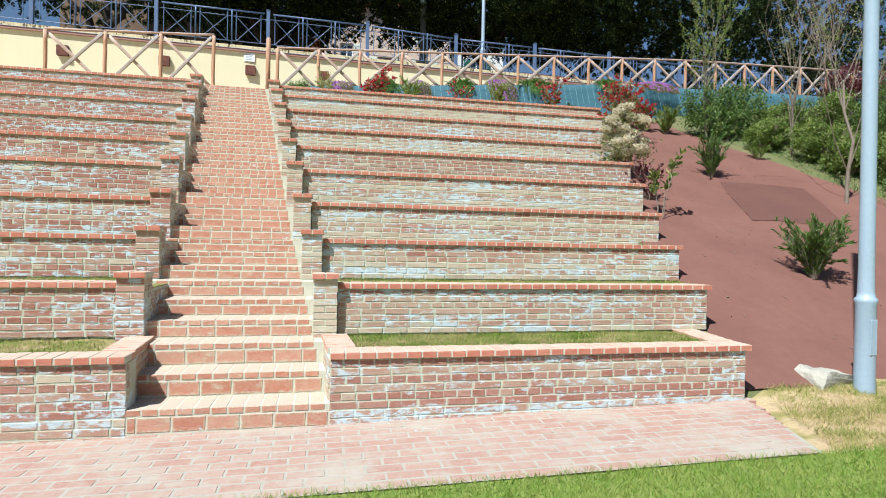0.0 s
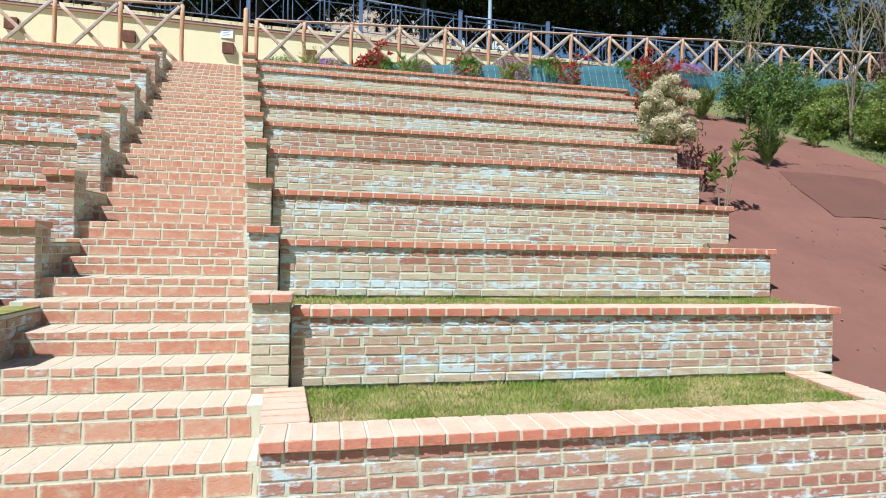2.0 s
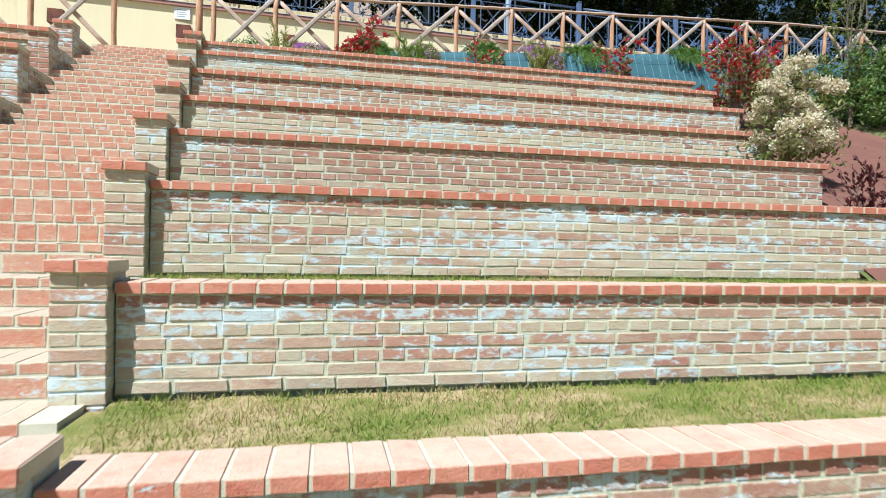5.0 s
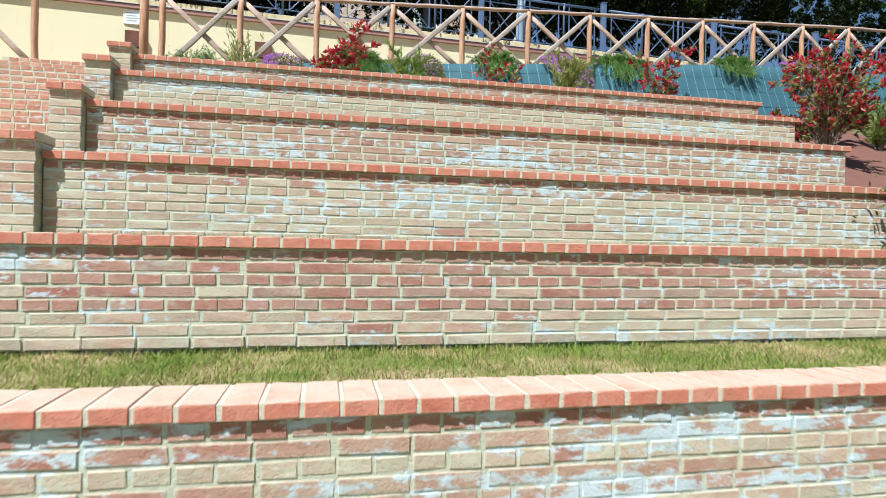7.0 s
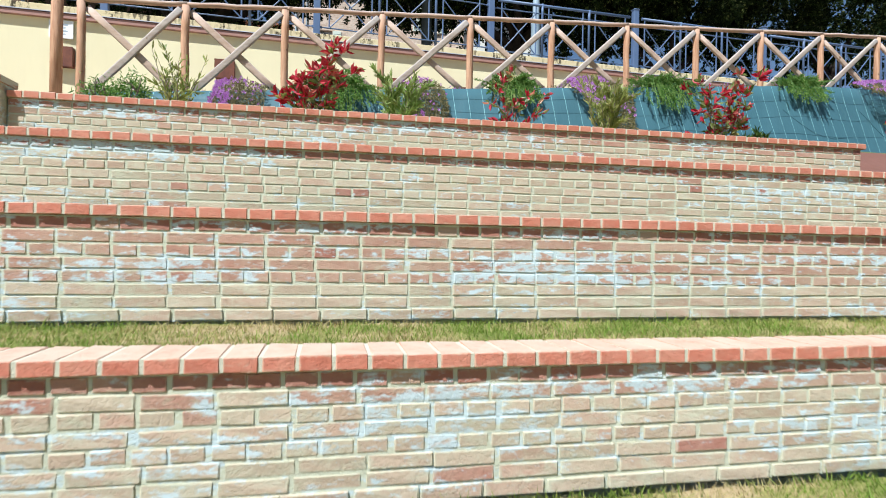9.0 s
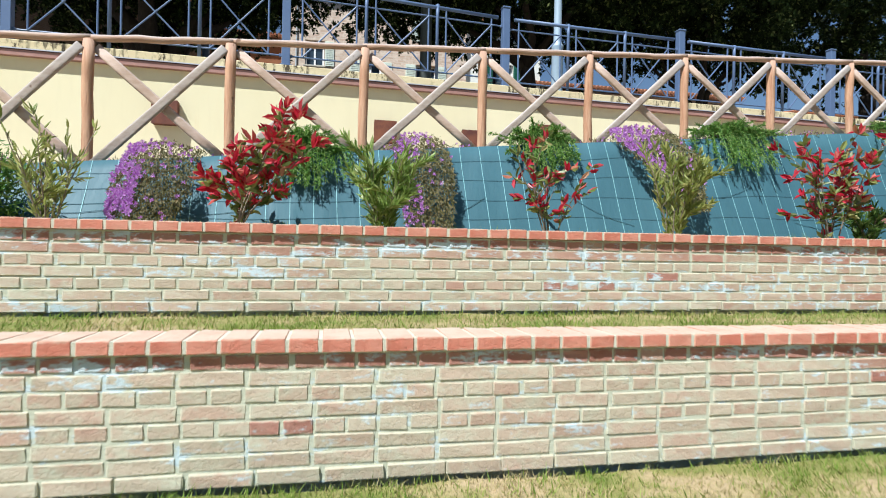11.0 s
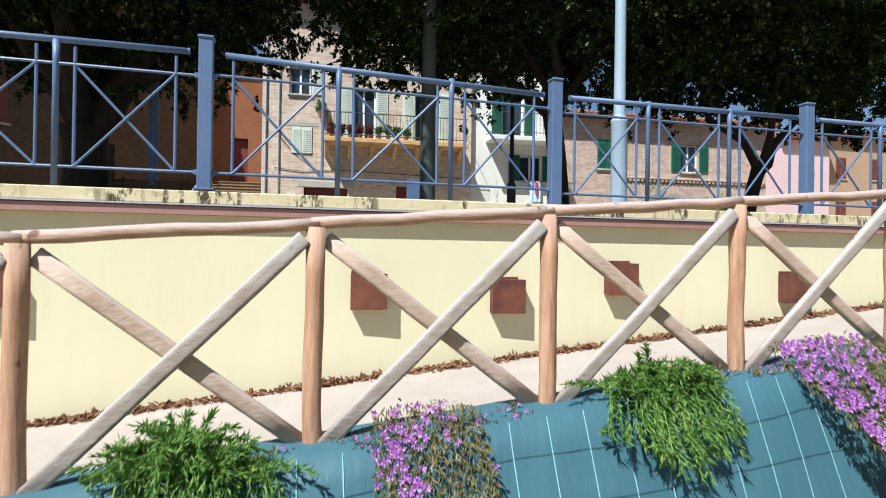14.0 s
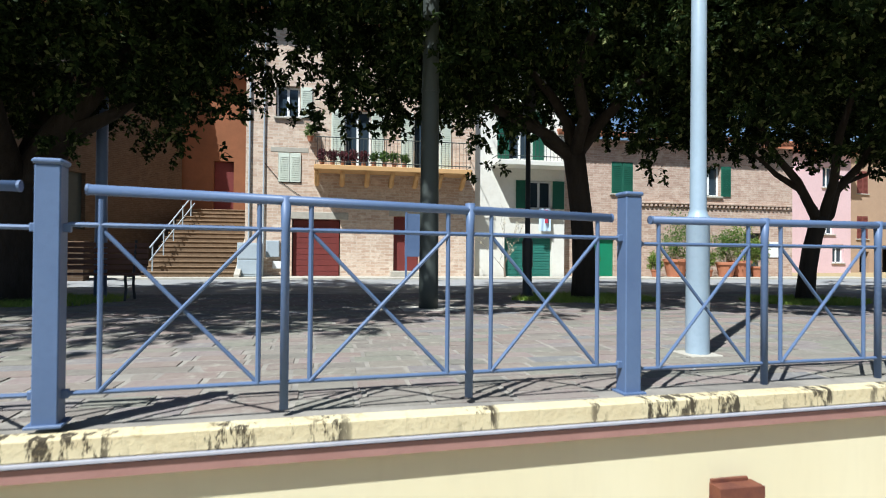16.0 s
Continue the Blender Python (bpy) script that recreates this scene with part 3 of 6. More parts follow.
def build_terraces():
    rng = random.Random(11)
    for i in range(1, 11):
        y, z, zb = yw(i), ZCAP[i], ZCAP[i - 1]
        xl = stair_right(y) + 0.24
        if i == 1:
            xl, zb = stair_right(y), -0.1
        words = {1: "low red brick retaining wall with white salt bloom and a brick coping", 6: "dark brown brick terrace wall with a red brick coping"}.get(i, "weathered brick terrace wall with a projecting red brick coping")
        brick_wall(f"wall_{i}", i, xl, wall_end(y), y, zb - (0.0 if i > 1 else 0.0), z, words, rng, overhang=0.05)
        # left block
        far = -3.2 - 0.62 * i
        far = max(far, -8.6)
        brick_wall(f"wall_left_{i}", {1: 1, 2: 0, 3: 1, 4: 1, 5: 0, 6: 0, 7: 0, 8: 0, 9: 0}.get(i, 0), far, stair_left(y) - (0.24 if i > 1 else 0.0), y, zb, z, words, rng, joined=i > 4, overhang=0.0)
        # cheeks
        if i > 1:
            y1 = yw(i + 1) - 0.1
            pillar(i, "right", stair_right(y), stair_right(y) + 0.24, y - 0.09, y1, ZCAP[i - 1] - 0.05, z + 0.10, rng, "stepped brick stair cheek with a red coping")
            pillar(i, "left", stair_left(y) - 0.25, stair_left(y), y - 0.09, y1, ZCAP[i - 1] - 0.05, z + 0.10, rng, "stepped brick stair cheek with a red coping")
        # planted strips
        back = yw(i + 1) - 0.03
        if i < 10:
            sheet(f"terrace_lawn_{i}", lambda yy: stair_right(yy) + 0.24, lambda yy: wall_end(yy) - 0.02, y + 0.25, back, lambda x, yy, z=z: z - 0.035, M_STRIP, "narrow strip of patchy grass behind a terrace wall", "grass strip", 40, 5, 0.02, 4)
            sheet(f"terrace_lawn_left_{i}", far, lambda yy: stair_left(yy) - 0.24, y + 0.25, back, lambda x, yy, z=z: z - 0.035, M_STRIP, "narrow strip of patchy grass behind a terrace wall", "grass strip", 30, 5, 0.02, 4)
    # returns of the lowest wall, along the stairs and along the bank
    for name, xa, xb in (("right", stair_right(4.8), stair_right(5.8)), ("left", stair_left(4.8) - 0.25, stair_left(5.8) - 0.25)):
        bm = bmesh.new()
        box(bm, 0.004, 0.244, 0.245, 1.0, -0.45, -0.005)
        core = part("wall_return", bm, M_MORTAR)
        core.matrix_basis = Matrix.Translation((xa, 4.8, 0.52)) @ Matrix(((1, -0.148, 0, 0), (0, 1, 0, 0), (0, 0, 1, 0), (0, 0, 0, 1)))
        tagged(core, "brick return of the lowest wall beside the stairs", "terrace wall", kind="structure")
        for r in range(6):
            lay("capx", M_CAP, (0.125, 0.312 + 0.126 * r, -0.026), core, rng, (1.03, 0.95, 1), name="coping_brick", jit=0.35)
        for r in range(7):
            yy = 0.12 if r % 2 else 0.0
            while yy < 0.98:
                # Deep red on the left return puts its shaded side into the brick.
                lay("end", M_DEEP if name == "left" else M_RED, ((0.05 if name == "right" else 0.2), yy + 0.125, -0.095 - COURSE * r), core, rng)
                yy += 0.252
    x0 = wall_end(4.8)
    bm = bmesh.new()
    ret = part("wall_return", box(bm, -0.235, 0.01, 0.245, 1.06, -0.4, -0.0045), M_MORTAR)
    ret.matrix_basis = Matrix.Translation((x0, 4.8, 0.52)) @ Matrix(((1, 0.338, 0, 0), (0, 1, 0, 0), (0, 0, 1, 0), (0, 0, 0, 1)))
    tagged(ret, "mortared brick return at the end of the lowest wall", "terrace wall", kind="structure")
    for r in range(6):
        lay("capx", M_CAP, (-0.112, 0.315 + 0.126 * r, -0.028), ret, rng, (1.12, 0.96, 1), name="coping_brick", jit=0.35)


def build_stairs():
    rng = random.Random(5)
    tread = PITCH / 3
    zs = []
    for i in range(1, 11):
        for j in range(3):
            zs.append(ZCAP[i - 1] + (ZCAP[i] - ZCAP[i - 1]) * (j + 1) / 3 - 0.03)
    zs += [zs[-1] + 0.15, zs[-1] + 0.30]
    stair = thing("brick_stairs", "long flight of red brick steps with pale mortar joints", "stairs", kind="structure")
    bm = bmesh.new()
    for k, z in enumerate(zs):
        y = 4.8 + tread * k
        a, b = stair_left(y), stair_right(y)
        box(bm, a - 0.1, b + 0.1, y + 0.0062, y + tread + 0.3, z - 0.9 if k else -0.4, z - 0.0015)
    part("mortar_bed", bm, M_MORTAR_STEP, stair, "pale mortar between the bricks")
    for k, z in enumerate(zs):
        y = 4.8 + tread * k
        a, b = stair_left(y) + 0.004, stair_right(y) - 0.004
        n = 12
        w = (b - a) / n
        for q in range(n):
            o = lay("tread", M_STEP, (a + (q + 0.5) * w - 0.148 * 0.17, y + 0.187, z - 0.024), stair, rng, ((w - 0.012) / 0.117, 0.985, 1), name="tread_brick", jit=0.08)
        wide = 0.255 if k < 13 else w
        x = a - rng.uniform(0, 0.2) if k < 13 else a
        h = z - (zs[k - 1] if k else -0.085) - 0.062
        while x < b - 0.02:
            p, r = max(x, a), min(x + wide, b)
            if r - p > 0.03:
                lay("riser", M_STEP, ((p + r) / 2, y + 0.032, z - 0.056 - h / 2), stair, rng, ((r - p - 0.012) / 0.243, 1, (h - 0.012) / 0.105), name="riser_brick", jit=0.35)
            x += wide
    return zs[-1]


def build_paving():
    rng = random.Random(21)
    vs = [(x, y, pave_z(x) - 0.005) for y in (3.47, 4.85) for x in (-7, -2, 3.5 if y < 4 else 3.98)]
    bed = part("pavement", mesh_from(vs, [(0, 1, 4, 3), (1, 2, 5, 4)]), M_MORTAR_PAVE)
    tagged(bed, "pale pink brick paving along the foot of the terraces", "pavement", kind="structure")
    row, y = 0, 3.47
    while y < 4.78:
        x = -6.8 - (0.13 if row % 2 else 0.0)
        end = 3.45 + 0.45 * (y - 3.47)
        while x < end:
            w = min(0.253, end + 0.02 - x)
            if w > 0.04:
                lay("pave", M_PAVE, (x + w / 2, y + 0.064, pave_z(x + w / 2) - 0.0273), bed, rng, ((w - 0.014) / 0.234, 1, 1), joined=x < -2.6, jit=0.2, tilt=-0.0175)
            x += 0.253
        y += 0.128
        row += 1


# ---- bank, bed, path, wall ----
def bank_z(x, y):
    z = slope_z(y) - 0.05
    z += 0.05 * noise.noise((x * 0.7, y * 0.7, 0.0)) + 0.012 * noise.noise((x * 3.1, y * 2.0, 5.0))
    if x > 10.2:
        z += 0.12 * (x - 10.2)
    return z


def build_bank():
    sheet("bank", lambda y: wall_end(y) - 0.35, lambda y: 24, 4.9, 16.4, bank_z, M_BANK, "earth bank beside the terraces", "bank", 50, 30, 0.0)
    n = 46
    vs = []
    for j in range(n + 1):
        y = 4.98 + (16.3 - 4.98) * j / n
        a, b = wall_end(y) - 0.30, min(9.2 + 0.5 * (y - 5) if y < 9.5 else 11.45 - 0.28 * (y - 9.5), 12)
        for i in range(31):
            x = a + (b - a) * i / 30
            vs.append((x, y, bank_z(x, y) + 0.02 + 0.012 * noise.noise((x * 1.5, y * 6, 2.0))))
    fs = [(j * 31 + i, j * 31 + i + 1, (j + 1) * 31 + i + 1, (j + 1) * 31 + i) for j in range(n) for i in range(30)]
    tagged(part("ground_sheet", mesh_from(vs, fs), M_SHEET, smooth=True), "reddish brown woven ground sheet pinned over the bank", "ground sheet", kind="structure")
    vs = []
    for j in range(13):
        for i in range(13):
            u, v = i / 12, j / 12
            x = (7.4 + 0.8 * v) * (1 - u) + (9.3 + 0.85 * v) * u
            y = (8.9 * (1 - u) + 8.8 * u) * (1 - v) + (10.85 * (1 - u) + 10.7 * u) * v
            vs.append((x, y, bank_z(x, y) + 0.030 + 0.006 * noise.noise((x * 2, y * 5, 7.0))))
    fs = [(j * 13 + i, j * 13 + i + 1, (j + 1) * 13 + i + 1, (j + 1) * 13 + i) for j in range(12) for i in range(12)]
    tagged(part("ground_sheet_patch", mesh_from(vs, fs), M_SHEET_DARK, smooth=True), "darker patch of ground sheet overlapping the first", "ground sheet", kind="structure")
    sheet("flower_bed", lambda y: stair_right(y) + 0.24, lambda y: wall_end(y), yw(10) + 0.25, 16.6, lambda x, y: 5.235 + 0.02 * math.sin(x * 1.7), M_SOIL, "strip of dry grass and soil behind the top wall", "flower bed", 50, 10, 0.03, 3)
    sheet("flower_bed_left", -9, lambda y: stair_left(y) - 0.24, yw(10) + 0.25, 16.4, lambda x, y: 5.235, M_SOIL, "strip of dry grass behind the top wall", "flower bed", 30, 8, 0.03, 3)


def build_cloth():
    """The green-blue cloth that covers the small bank under the wooden fence, with its pale threads."""
    def at(x, v):
        y = fence_y(x) - 0.20 - (0.44 + 0.022 * min(max(x, 0.0), 6.0)) * (1 - v)
        zb = 5.12
        zt = path_z(x) + 0.14
        z = zb + (zt - zb) * v
        y += 0.02 * noise.noise((x * 3.0, v * 2.0, 0.0)) + 0.008 * noise.noise((x * 14, v * 3, 1.0))
        return Vector((x, y, z))
    x0, x1, n, k = -1.25, 22.0, 360, 8
    vs = [at(x0 + (x1 - x0) * i / n, j / k) for j in range(k + 1) for i in range(n + 1)]
    fs = [(j * (n + 1) + i, j * (n + 1) + i + 1, (j + 1) * (n + 1) + i + 1, (j + 1) * (n + 1) + i) for j in range(k) for i in range(n)]
    top = [at(x0 + (x1 - x0) * i / n, 1) + Vector((0, 0.3, 0.02)) for i in range(n + 1)]
    b = len(vs)
    vs += top
    fs += [(k * (n + 1) + i, k * (n + 1) + i + 1, b + i + 1, b + i) for i in range(n)]
    cloth = part("shade_cloth", mesh_from(vs, fs), M_TEAL, smooth=True)
    tagged(cloth, "teal woven cloth with pale threads covering the bank under the fence", "cloth", kind="structure")
    bm = bmesh.new()
    x = x0 + 0.1
    while x < x1:
        pts = [at(x + 0.03 * (1 - j / 6), j / 6) + Vector((0, -0.004, 0)) for j in range(7)]
        for p, q in zip(pts, pts[1:]):
            w = Vector((0.0028, 0, 0))
            bm.faces.new([bm.verts.new(c) for c in (p - w, p + w, q + w, q - w)])
        x += 0.2
    part("thread", bm, M_TEAL_LINE, cloth, "pale vertical threads of the cloth")
    bm = bmesh.new()
    for v in (0.14, 0.31, 0.48, 0.66, 0.84):
        pts = [at(x0 + (x1 - x0) * i / n, v + 0.012 * math.sin(i * 0.21 + v * 30)) + Vector((0, -0.004, 0)) for i in range(n + 1)]
        for p, q in zip(pts, pts[1:]):
            w = Vector((0, 0, 0.003))
            bm.faces.new([bm.verts.new(c) for c in (p - w, q - w, q + w, p + w)])
    part("weft", bm, M_SHEET_SEAM, cloth, "dark horizontal seams of the cloth")
    rng = random.Random(9)
    for k in range(9):
        xa = x0 + 0.3 + 1.55 * k
        va, vb = rng.uniform(0.25, 0.95), rng.uniform(0.2, 0.8)
        pts = [at(xa + 1.1 * t / 8, va + (vb - va) * t / 8 - 0.12 * math.sin(math.pi * t / 8)) + Vector((0, -0.008, 0)) for t in range(9)]
        part("cord", tube(bmesh.new(), pts, 0.0026, 4), M_SHEET_SEAM, cloth, "thin dark cord across the cloth")


def build_path():
    vs, n, k = [], 150, 10
    for j in range(k + 1):
        for i in range(n + 1):
            x = -14 + 40 * i / n
            a = fence_y(x) - 0.13 if x > -1.25 else 16.30
            y = a + (wall_y(x) + 0.05 - a) * j / k
            vs.append((x, y, path_z(x) + 0.005 * noise.noise((x * 2, y * 2, 4.0))))
    fs = [(j * (n + 1) + i, j * (n + 1) + i + 1, (j + 1) * (n + 1) + i + 1, (j + 1) * (n + 1) + i) for j in range(k) for i in range(n)]
    tagged(part("path", mesh_from(vs, fs), M_CONCRETE, smooth=True), "pale concrete ramp between the wooden fence and the yellow wall", "path", kind="structure")
    core = thing("wall_yellow", "smooth yellow plastered retaining wall", "retaining wall", kind="structure")
    a, b = -16.0, 24.0
    def slab(y0, y1, z0, z1, bev=0.0):
        bm = one_box(a, b, y0, y1, z0, z1, bev)
        bmesh.ops.bisect_plane(bm, geom=bm.verts[:] + bm.edges[:] + bm.faces[:], plane_co=(4, 0, 0), plane_no=(1, 0, 0))
        for v in bm.verts:
            v.co.y += wall_y(v.co.x)
        return bm
    part("plaster_face", slab(0, 0.3, 4.6, 7.25), M_YELLOW, core)
    part("flashing", slab(-0.07, 0.28, 7.2505, 7.312), M_FLASH, core, "dark red metal flashing under the coping")
    # Dark strip paints the shaded underside of the metal edge.
    part("dark_strip", slab(-0.078, 0.28, 7.3125, 7.3195), M_EDGE_SHADE, core, "thin dark maroon strip painted as shade under the metal edge")
    part("drip_edge", slab(-0.086, 0.28, 7.320, 7.331), M_DRIP, core, "pale metal edge")
    part("coping", slab(-0.06, 0.06, 7.3315, 7.43, 0.008), M_COPING, core, "yellowed stone coping with black lichen streaks")


def coping_material():
    n = Nodes("lichen_coping")
    c = n.mix(n.ramp(n.noise(3, 4), [(0.3, 0.0), (0.7, 1.0)]), (0.64, 0.55, 0.34), (0.56, 0.46, 0.27))
    where = n.ramp(n.noise(2.9, 3, 0.6, (1, 0.2, 0.1)), [(0.46, 0.0), (0.56, 1.0)])
    drips = n.ramp(n.noise(17, 5, 0.7, (1, 0.6, 0.35), 2.0), [(0.49, 0.0), (0.56, 0.95)])
    c = n.mix(n.math("MULTIPLY", where, drips), c, (0.035, 0.026, 0.016))
    crust = n.ramp(n.noise(9, 5, 0.7, (1, 1, 2.5), 8.0), [(0.58, 0.0), (0.68, 0.6)])
    c = n.mix(crust, c, (0.34, 0.26, 0.13))
    n.bump(n.noise(28, 4), 0.45, 0.012)
    return n.done(c, 0.95)


M_COPING = coping_material()
M_EDGE_SHADE = plain("dark_maroon_metal", (0.06, 0.025, 0.03), (0.045, 0.02, 0.022), 5, 0.5, 0.1, 60)
M_DRIP = plain("zinc_edge", (0.50, 0.50, 0.55), (0.42, 0.42, 0.47), 4, 0.5, 0.1, 80, metal=0.3)
build_bank()
build_cloth()
build_path()
_vs = []
for _j in range(13):
    for _i in range(61):
        _x = -40 + 100 * _i / 60
        _a = wall_y(_x) + 0.055
        _y = _a + (30.2 - _a) * _j / 12
        _vs.append((_x, _y, PLAZA + 0.004 * noise.noise((_x, _y, 0))))
tagged(part("plaza", mesh_from(_vs, [(j * 61 + i, j * 61 + i + 1, (j + 1) * 61 + i + 1, (j + 1) * 61 + i) for j in range(12) for i in range(60)]), M_PLAZA, smooth=True), "old stone paving of the tree-lined plaza", "plaza", kind="structure")
sheet("road", -60, 80, 30.2, 34.6, lambda x, y: PLAZA - 0.03, M_ROAD, "pale road in front of the old houses", "road", 40, 4, 0.004)


# ---- fences, lamps, boxes ----
def wood_fence(name, xs, label):
    """Rustic fence of debarked poles: round posts, a top rail, crossed braces in every bay."""
    rng = random.Random(int(xs[0] * 10) + 77)
    f = thing(name, label, "fence")
    for k, x in enumerate(xs):
        zt = rail_z(x) - 0.02
        y = fence_y(x)
        base = path_z(x) - 0.15
        pts = [(x + rng.uniform(-0.006, 0.006), y + rng.uniform(-0.006, 0.006), base + (zt - base) * t / 6) for t in range(7)]
        part("post", tube(bmesh.new(), pts, [0.047 + rng.uniform(-0.0015, 0.0015) for _ in pts], 12, 0.035, rng), M_WOOD, f, smooth=True)
    for a, b in zip(xs, xs[1:]):
        za, zb, ya, yb = rail_z(a), rail_z(b), fence_y(a), fence_y(b)
        pts = [(a - 0.02 + (b - a + 0.04) * t / 6, ya + (yb - ya) * t / 6, za + (zb - za) * t / 6 + rng.uniform(-0.006, 0.006)) for t in range(7)]
        part("rail", tube(bmesh.new(), pts, [0.031 + rng.uniform(-0.002, 0.002) for _ in pts], 12, 0.04, rng), M_WOOD_RAIL, f, smooth=True)
        lo_a, lo_b = path_z(a) + 0.13, path_z(b) + 0.13
        hi_a, hi_b = za - 0.075, zb - 0.075
        # Sun and shade on the crossed braces come from two pole tones.
        for p, q, dy, m in (((a + 0.05, ya, lo_a), (b - 0.05, yb, hi_b), -0.026, M_BRACE_SUNWARD), ((a + 0.05, ya, hi_a), (b - 0.05, yb, lo_b), 0.026, M_BRACE_AVERTED)):
            p, q = Vector(p), Vector(q)
            n = [p.lerp(q, t / 5) + Vector((0, dy, rng.uniform(-0.004, 0.004))) for t in range(6)]
            bm = tube(bmesh.new(), n, [0.042 + rng.uniform(-0.002, 0.002) for _ in n], 16, 0.02, rng)
            for v in bm.verts:
                mid = ya + (yb - ya) * (v.co.x - a) / (b - a) + dy
                v.co.y = mid + max(-0.020, min(0.024, (v.co.y - mid) * 0.75))
            part("brace", bm, m, f, smooth=True)
    return f


wood_fence("wooden_fence", [-1.38, -0.27] + [0.89 + 1.222 * k for k in range(17)], "rustic fence of debarked poles with crossed braces above the cloth")
wood_fence("wooden_fence", [-6.95, -5.62, -4.32, -3.03], "rustic fence of debarked poles beside the top of the stairs")
stub = thing("gate_post", "stout round wooden post at the top of the stairs", "post")
part("post", tube(bmesh.new(), [(-1.62, 16.55, 5.4), (-1.625, 16.555, 6.4), (-1.62, 16.56, 7.06), (-1.62, 16.56, 7.09)], [0.065, 0.062, 0.06, 0.04], 14), M_WOOD, stub, smooth=True)


def blue_fence():
    """Painted steel railing: square posts, three crossed panels to a bay, a round handrail."""
    xs = [-14.2, -11.2, -8.2, -5.0, -1.84, 1.225, 4.215, 7.08, 9.98, 12.95, 15.9, 18.9]
    for a, b in zip(xs, xs[1:]):
        bay = thing("railing_bay", "blue painted steel railing bay with crossed bars", "railing", group="railing along the plaza")
        ya, yb = post_y(a), post_y(b)
        ang = math.atan2(yb - ya, b - a)
        L = math.hypot(b - a, yb - ya)
        bay.matrix_basis = Matrix.Translation((a, ya, PLAZA + rail_lift(a))) @ pose(0, 0, 0, 0, 0, math.degrees(ang))
        bm = one_box(-0.052, 0.052, -0.052, 0.052, 0.0, 1.165, 0.005)
        part("main_post", bm, M_BLUE, bay)
        part("post_cap", one_box(-0.062, 0.062, -0.062, 0.062, 1.165, 1.192, 0.010), M_BLUE, bay)
        part("base_plate", one_box(-0.075, 0.075, -0.075, 0.075, -0.002, 0.012, 0.003), M_BLUE, bay)
        part("handrail", tube(bmesh.new(), [(0.145, 0, 1.03 + rail_lift(a)), (L - 0.125, 0, 1.035 + 2 * rail_lift(b) - rail_lift(a))], 0.0245, 14), M_BLUE, bay, smooth=True)
        subs = [L / 3 + 0.02, 2 * L / 3 - 0.005]
        for x in subs:
            part("sub_post", tube(bmesh.new(), [(x, 0, 0), (x, 0, 0.9), (x, 0, 1.06)], [0.022, 0.022, 0.028], 12), M_BLUE, bay, smooth=True)
        for x, z in ((0.145, 1.03 + rail_lift(a)), (L - 0.125, 1.035 + 2 * rail_lift(b) - rail_lift(a))):
            part("handrail_cap", tube(bmesh.new(), [(x - 0.006, 0, z), (x + 0.006, 0, z)], 0.0265, 14), M_BLUE, bay)
        for x in (0.062, L - 0.062):
            for z in (0.135, 0.885):
                part("clamp", one_box(x - 0.02, x + 0.02, -0.014, 0.014, z - 0.02, z + 0.02, 0.004), M_BLUE, bay)
        edges = [0.0, *subs, L]
        part("upper_bar", tube(bmesh.new(), [(0.07, 0, 0.885 + 0.5 * rail_lift(a)), (L - 0.07, 0, 0.885)], 0.0115, 8), M_BLUE, bay)
        part("lower_bar", tube(bmesh.new(), [(0.07, 0, 0.135), (L - 0.07, 0, 0.135)], 0.0115, 8), M_BLUE, bay)
        for e, (p, q) in enumerate(zip(edges, edges[1:])):
            l = p + (0.20 if e == 0 else 0.125)
            r = q - (0.215 if e == 2 else 0.125)
            for x in (l, r):
                part("upright", tube(bmesh.new(), [(x, 0, 0.135), (x, 0, 1.02)], 0.0125, 8), M_BLUE, bay)
            part("cross_bar", tube(bmesh.new(), [(l, -0.006, 0.135), (r, -0.006, 0.885)], 0.0105, 8), M_BLUE, bay)
            part("cross_bar", tube(bmesh.new(), [(l, 0.006, 0.885), (r, 0.006, 0.135)], 0.0105, 8), M_BLUE, bay)


blue_fence()


def wall_box(x, z):
    """A rusted steel wall light: a shallow box with a front lip and a back plate."""
    b = thing("wall_light", "rusted steel box wall light on the yellow wall", "wall light", Matrix.Translation((x, wall_y(x), z)), "wall lights along the ramp")
    part("housing", one_box(-0.142, 0.142, -0.105, 0.0, -0.150, 0.135, 0.004), M_RUST, b)
    part("back_plate", one_box(-0.138, 0.105, -0.022, 0.0, 0.1355, 0.156, 0.002), M_RUST, b)
    part("lip", one_box(-0.146, 0.146, -0.110, -0.1055, -0.152, 0.135, 0.0015), M_RUST, b)


for bx, bz in ((-7.36, 6.78), (-4.73, 6.75), (-2.32, 6.70), (-0.13, 6.73), (2.50, 6.68), (3.69, 6.635), (4.78, 6.785), (6.70, 6.70), (8.87, 6.72)):
    wall_box(bx, bz)
plate = thing("wall_sign", "small white sign plate on the yellow wall", "sign", Matrix.Translation((-2.36, wall_y(-2.36), 7.10)))
part("plate", one_box(-0.16, 0.16, -0.03, -0.012, -0.13, 0.13, 0.004), M_WHITE, plate)
part("bracket", one_box(-0.05, 0.05, -0.012, 0.0, -0.05, 0.05), M_BLACK, plate)
for q in range(4):
    part("bar", one_box(-0.11, 0.09 - 0.03 * (q % 2), -0.0325, -0.0302, 0.06 - 0.045 * q, 0.075 - 0.045 * q), M_LAMP, plate)


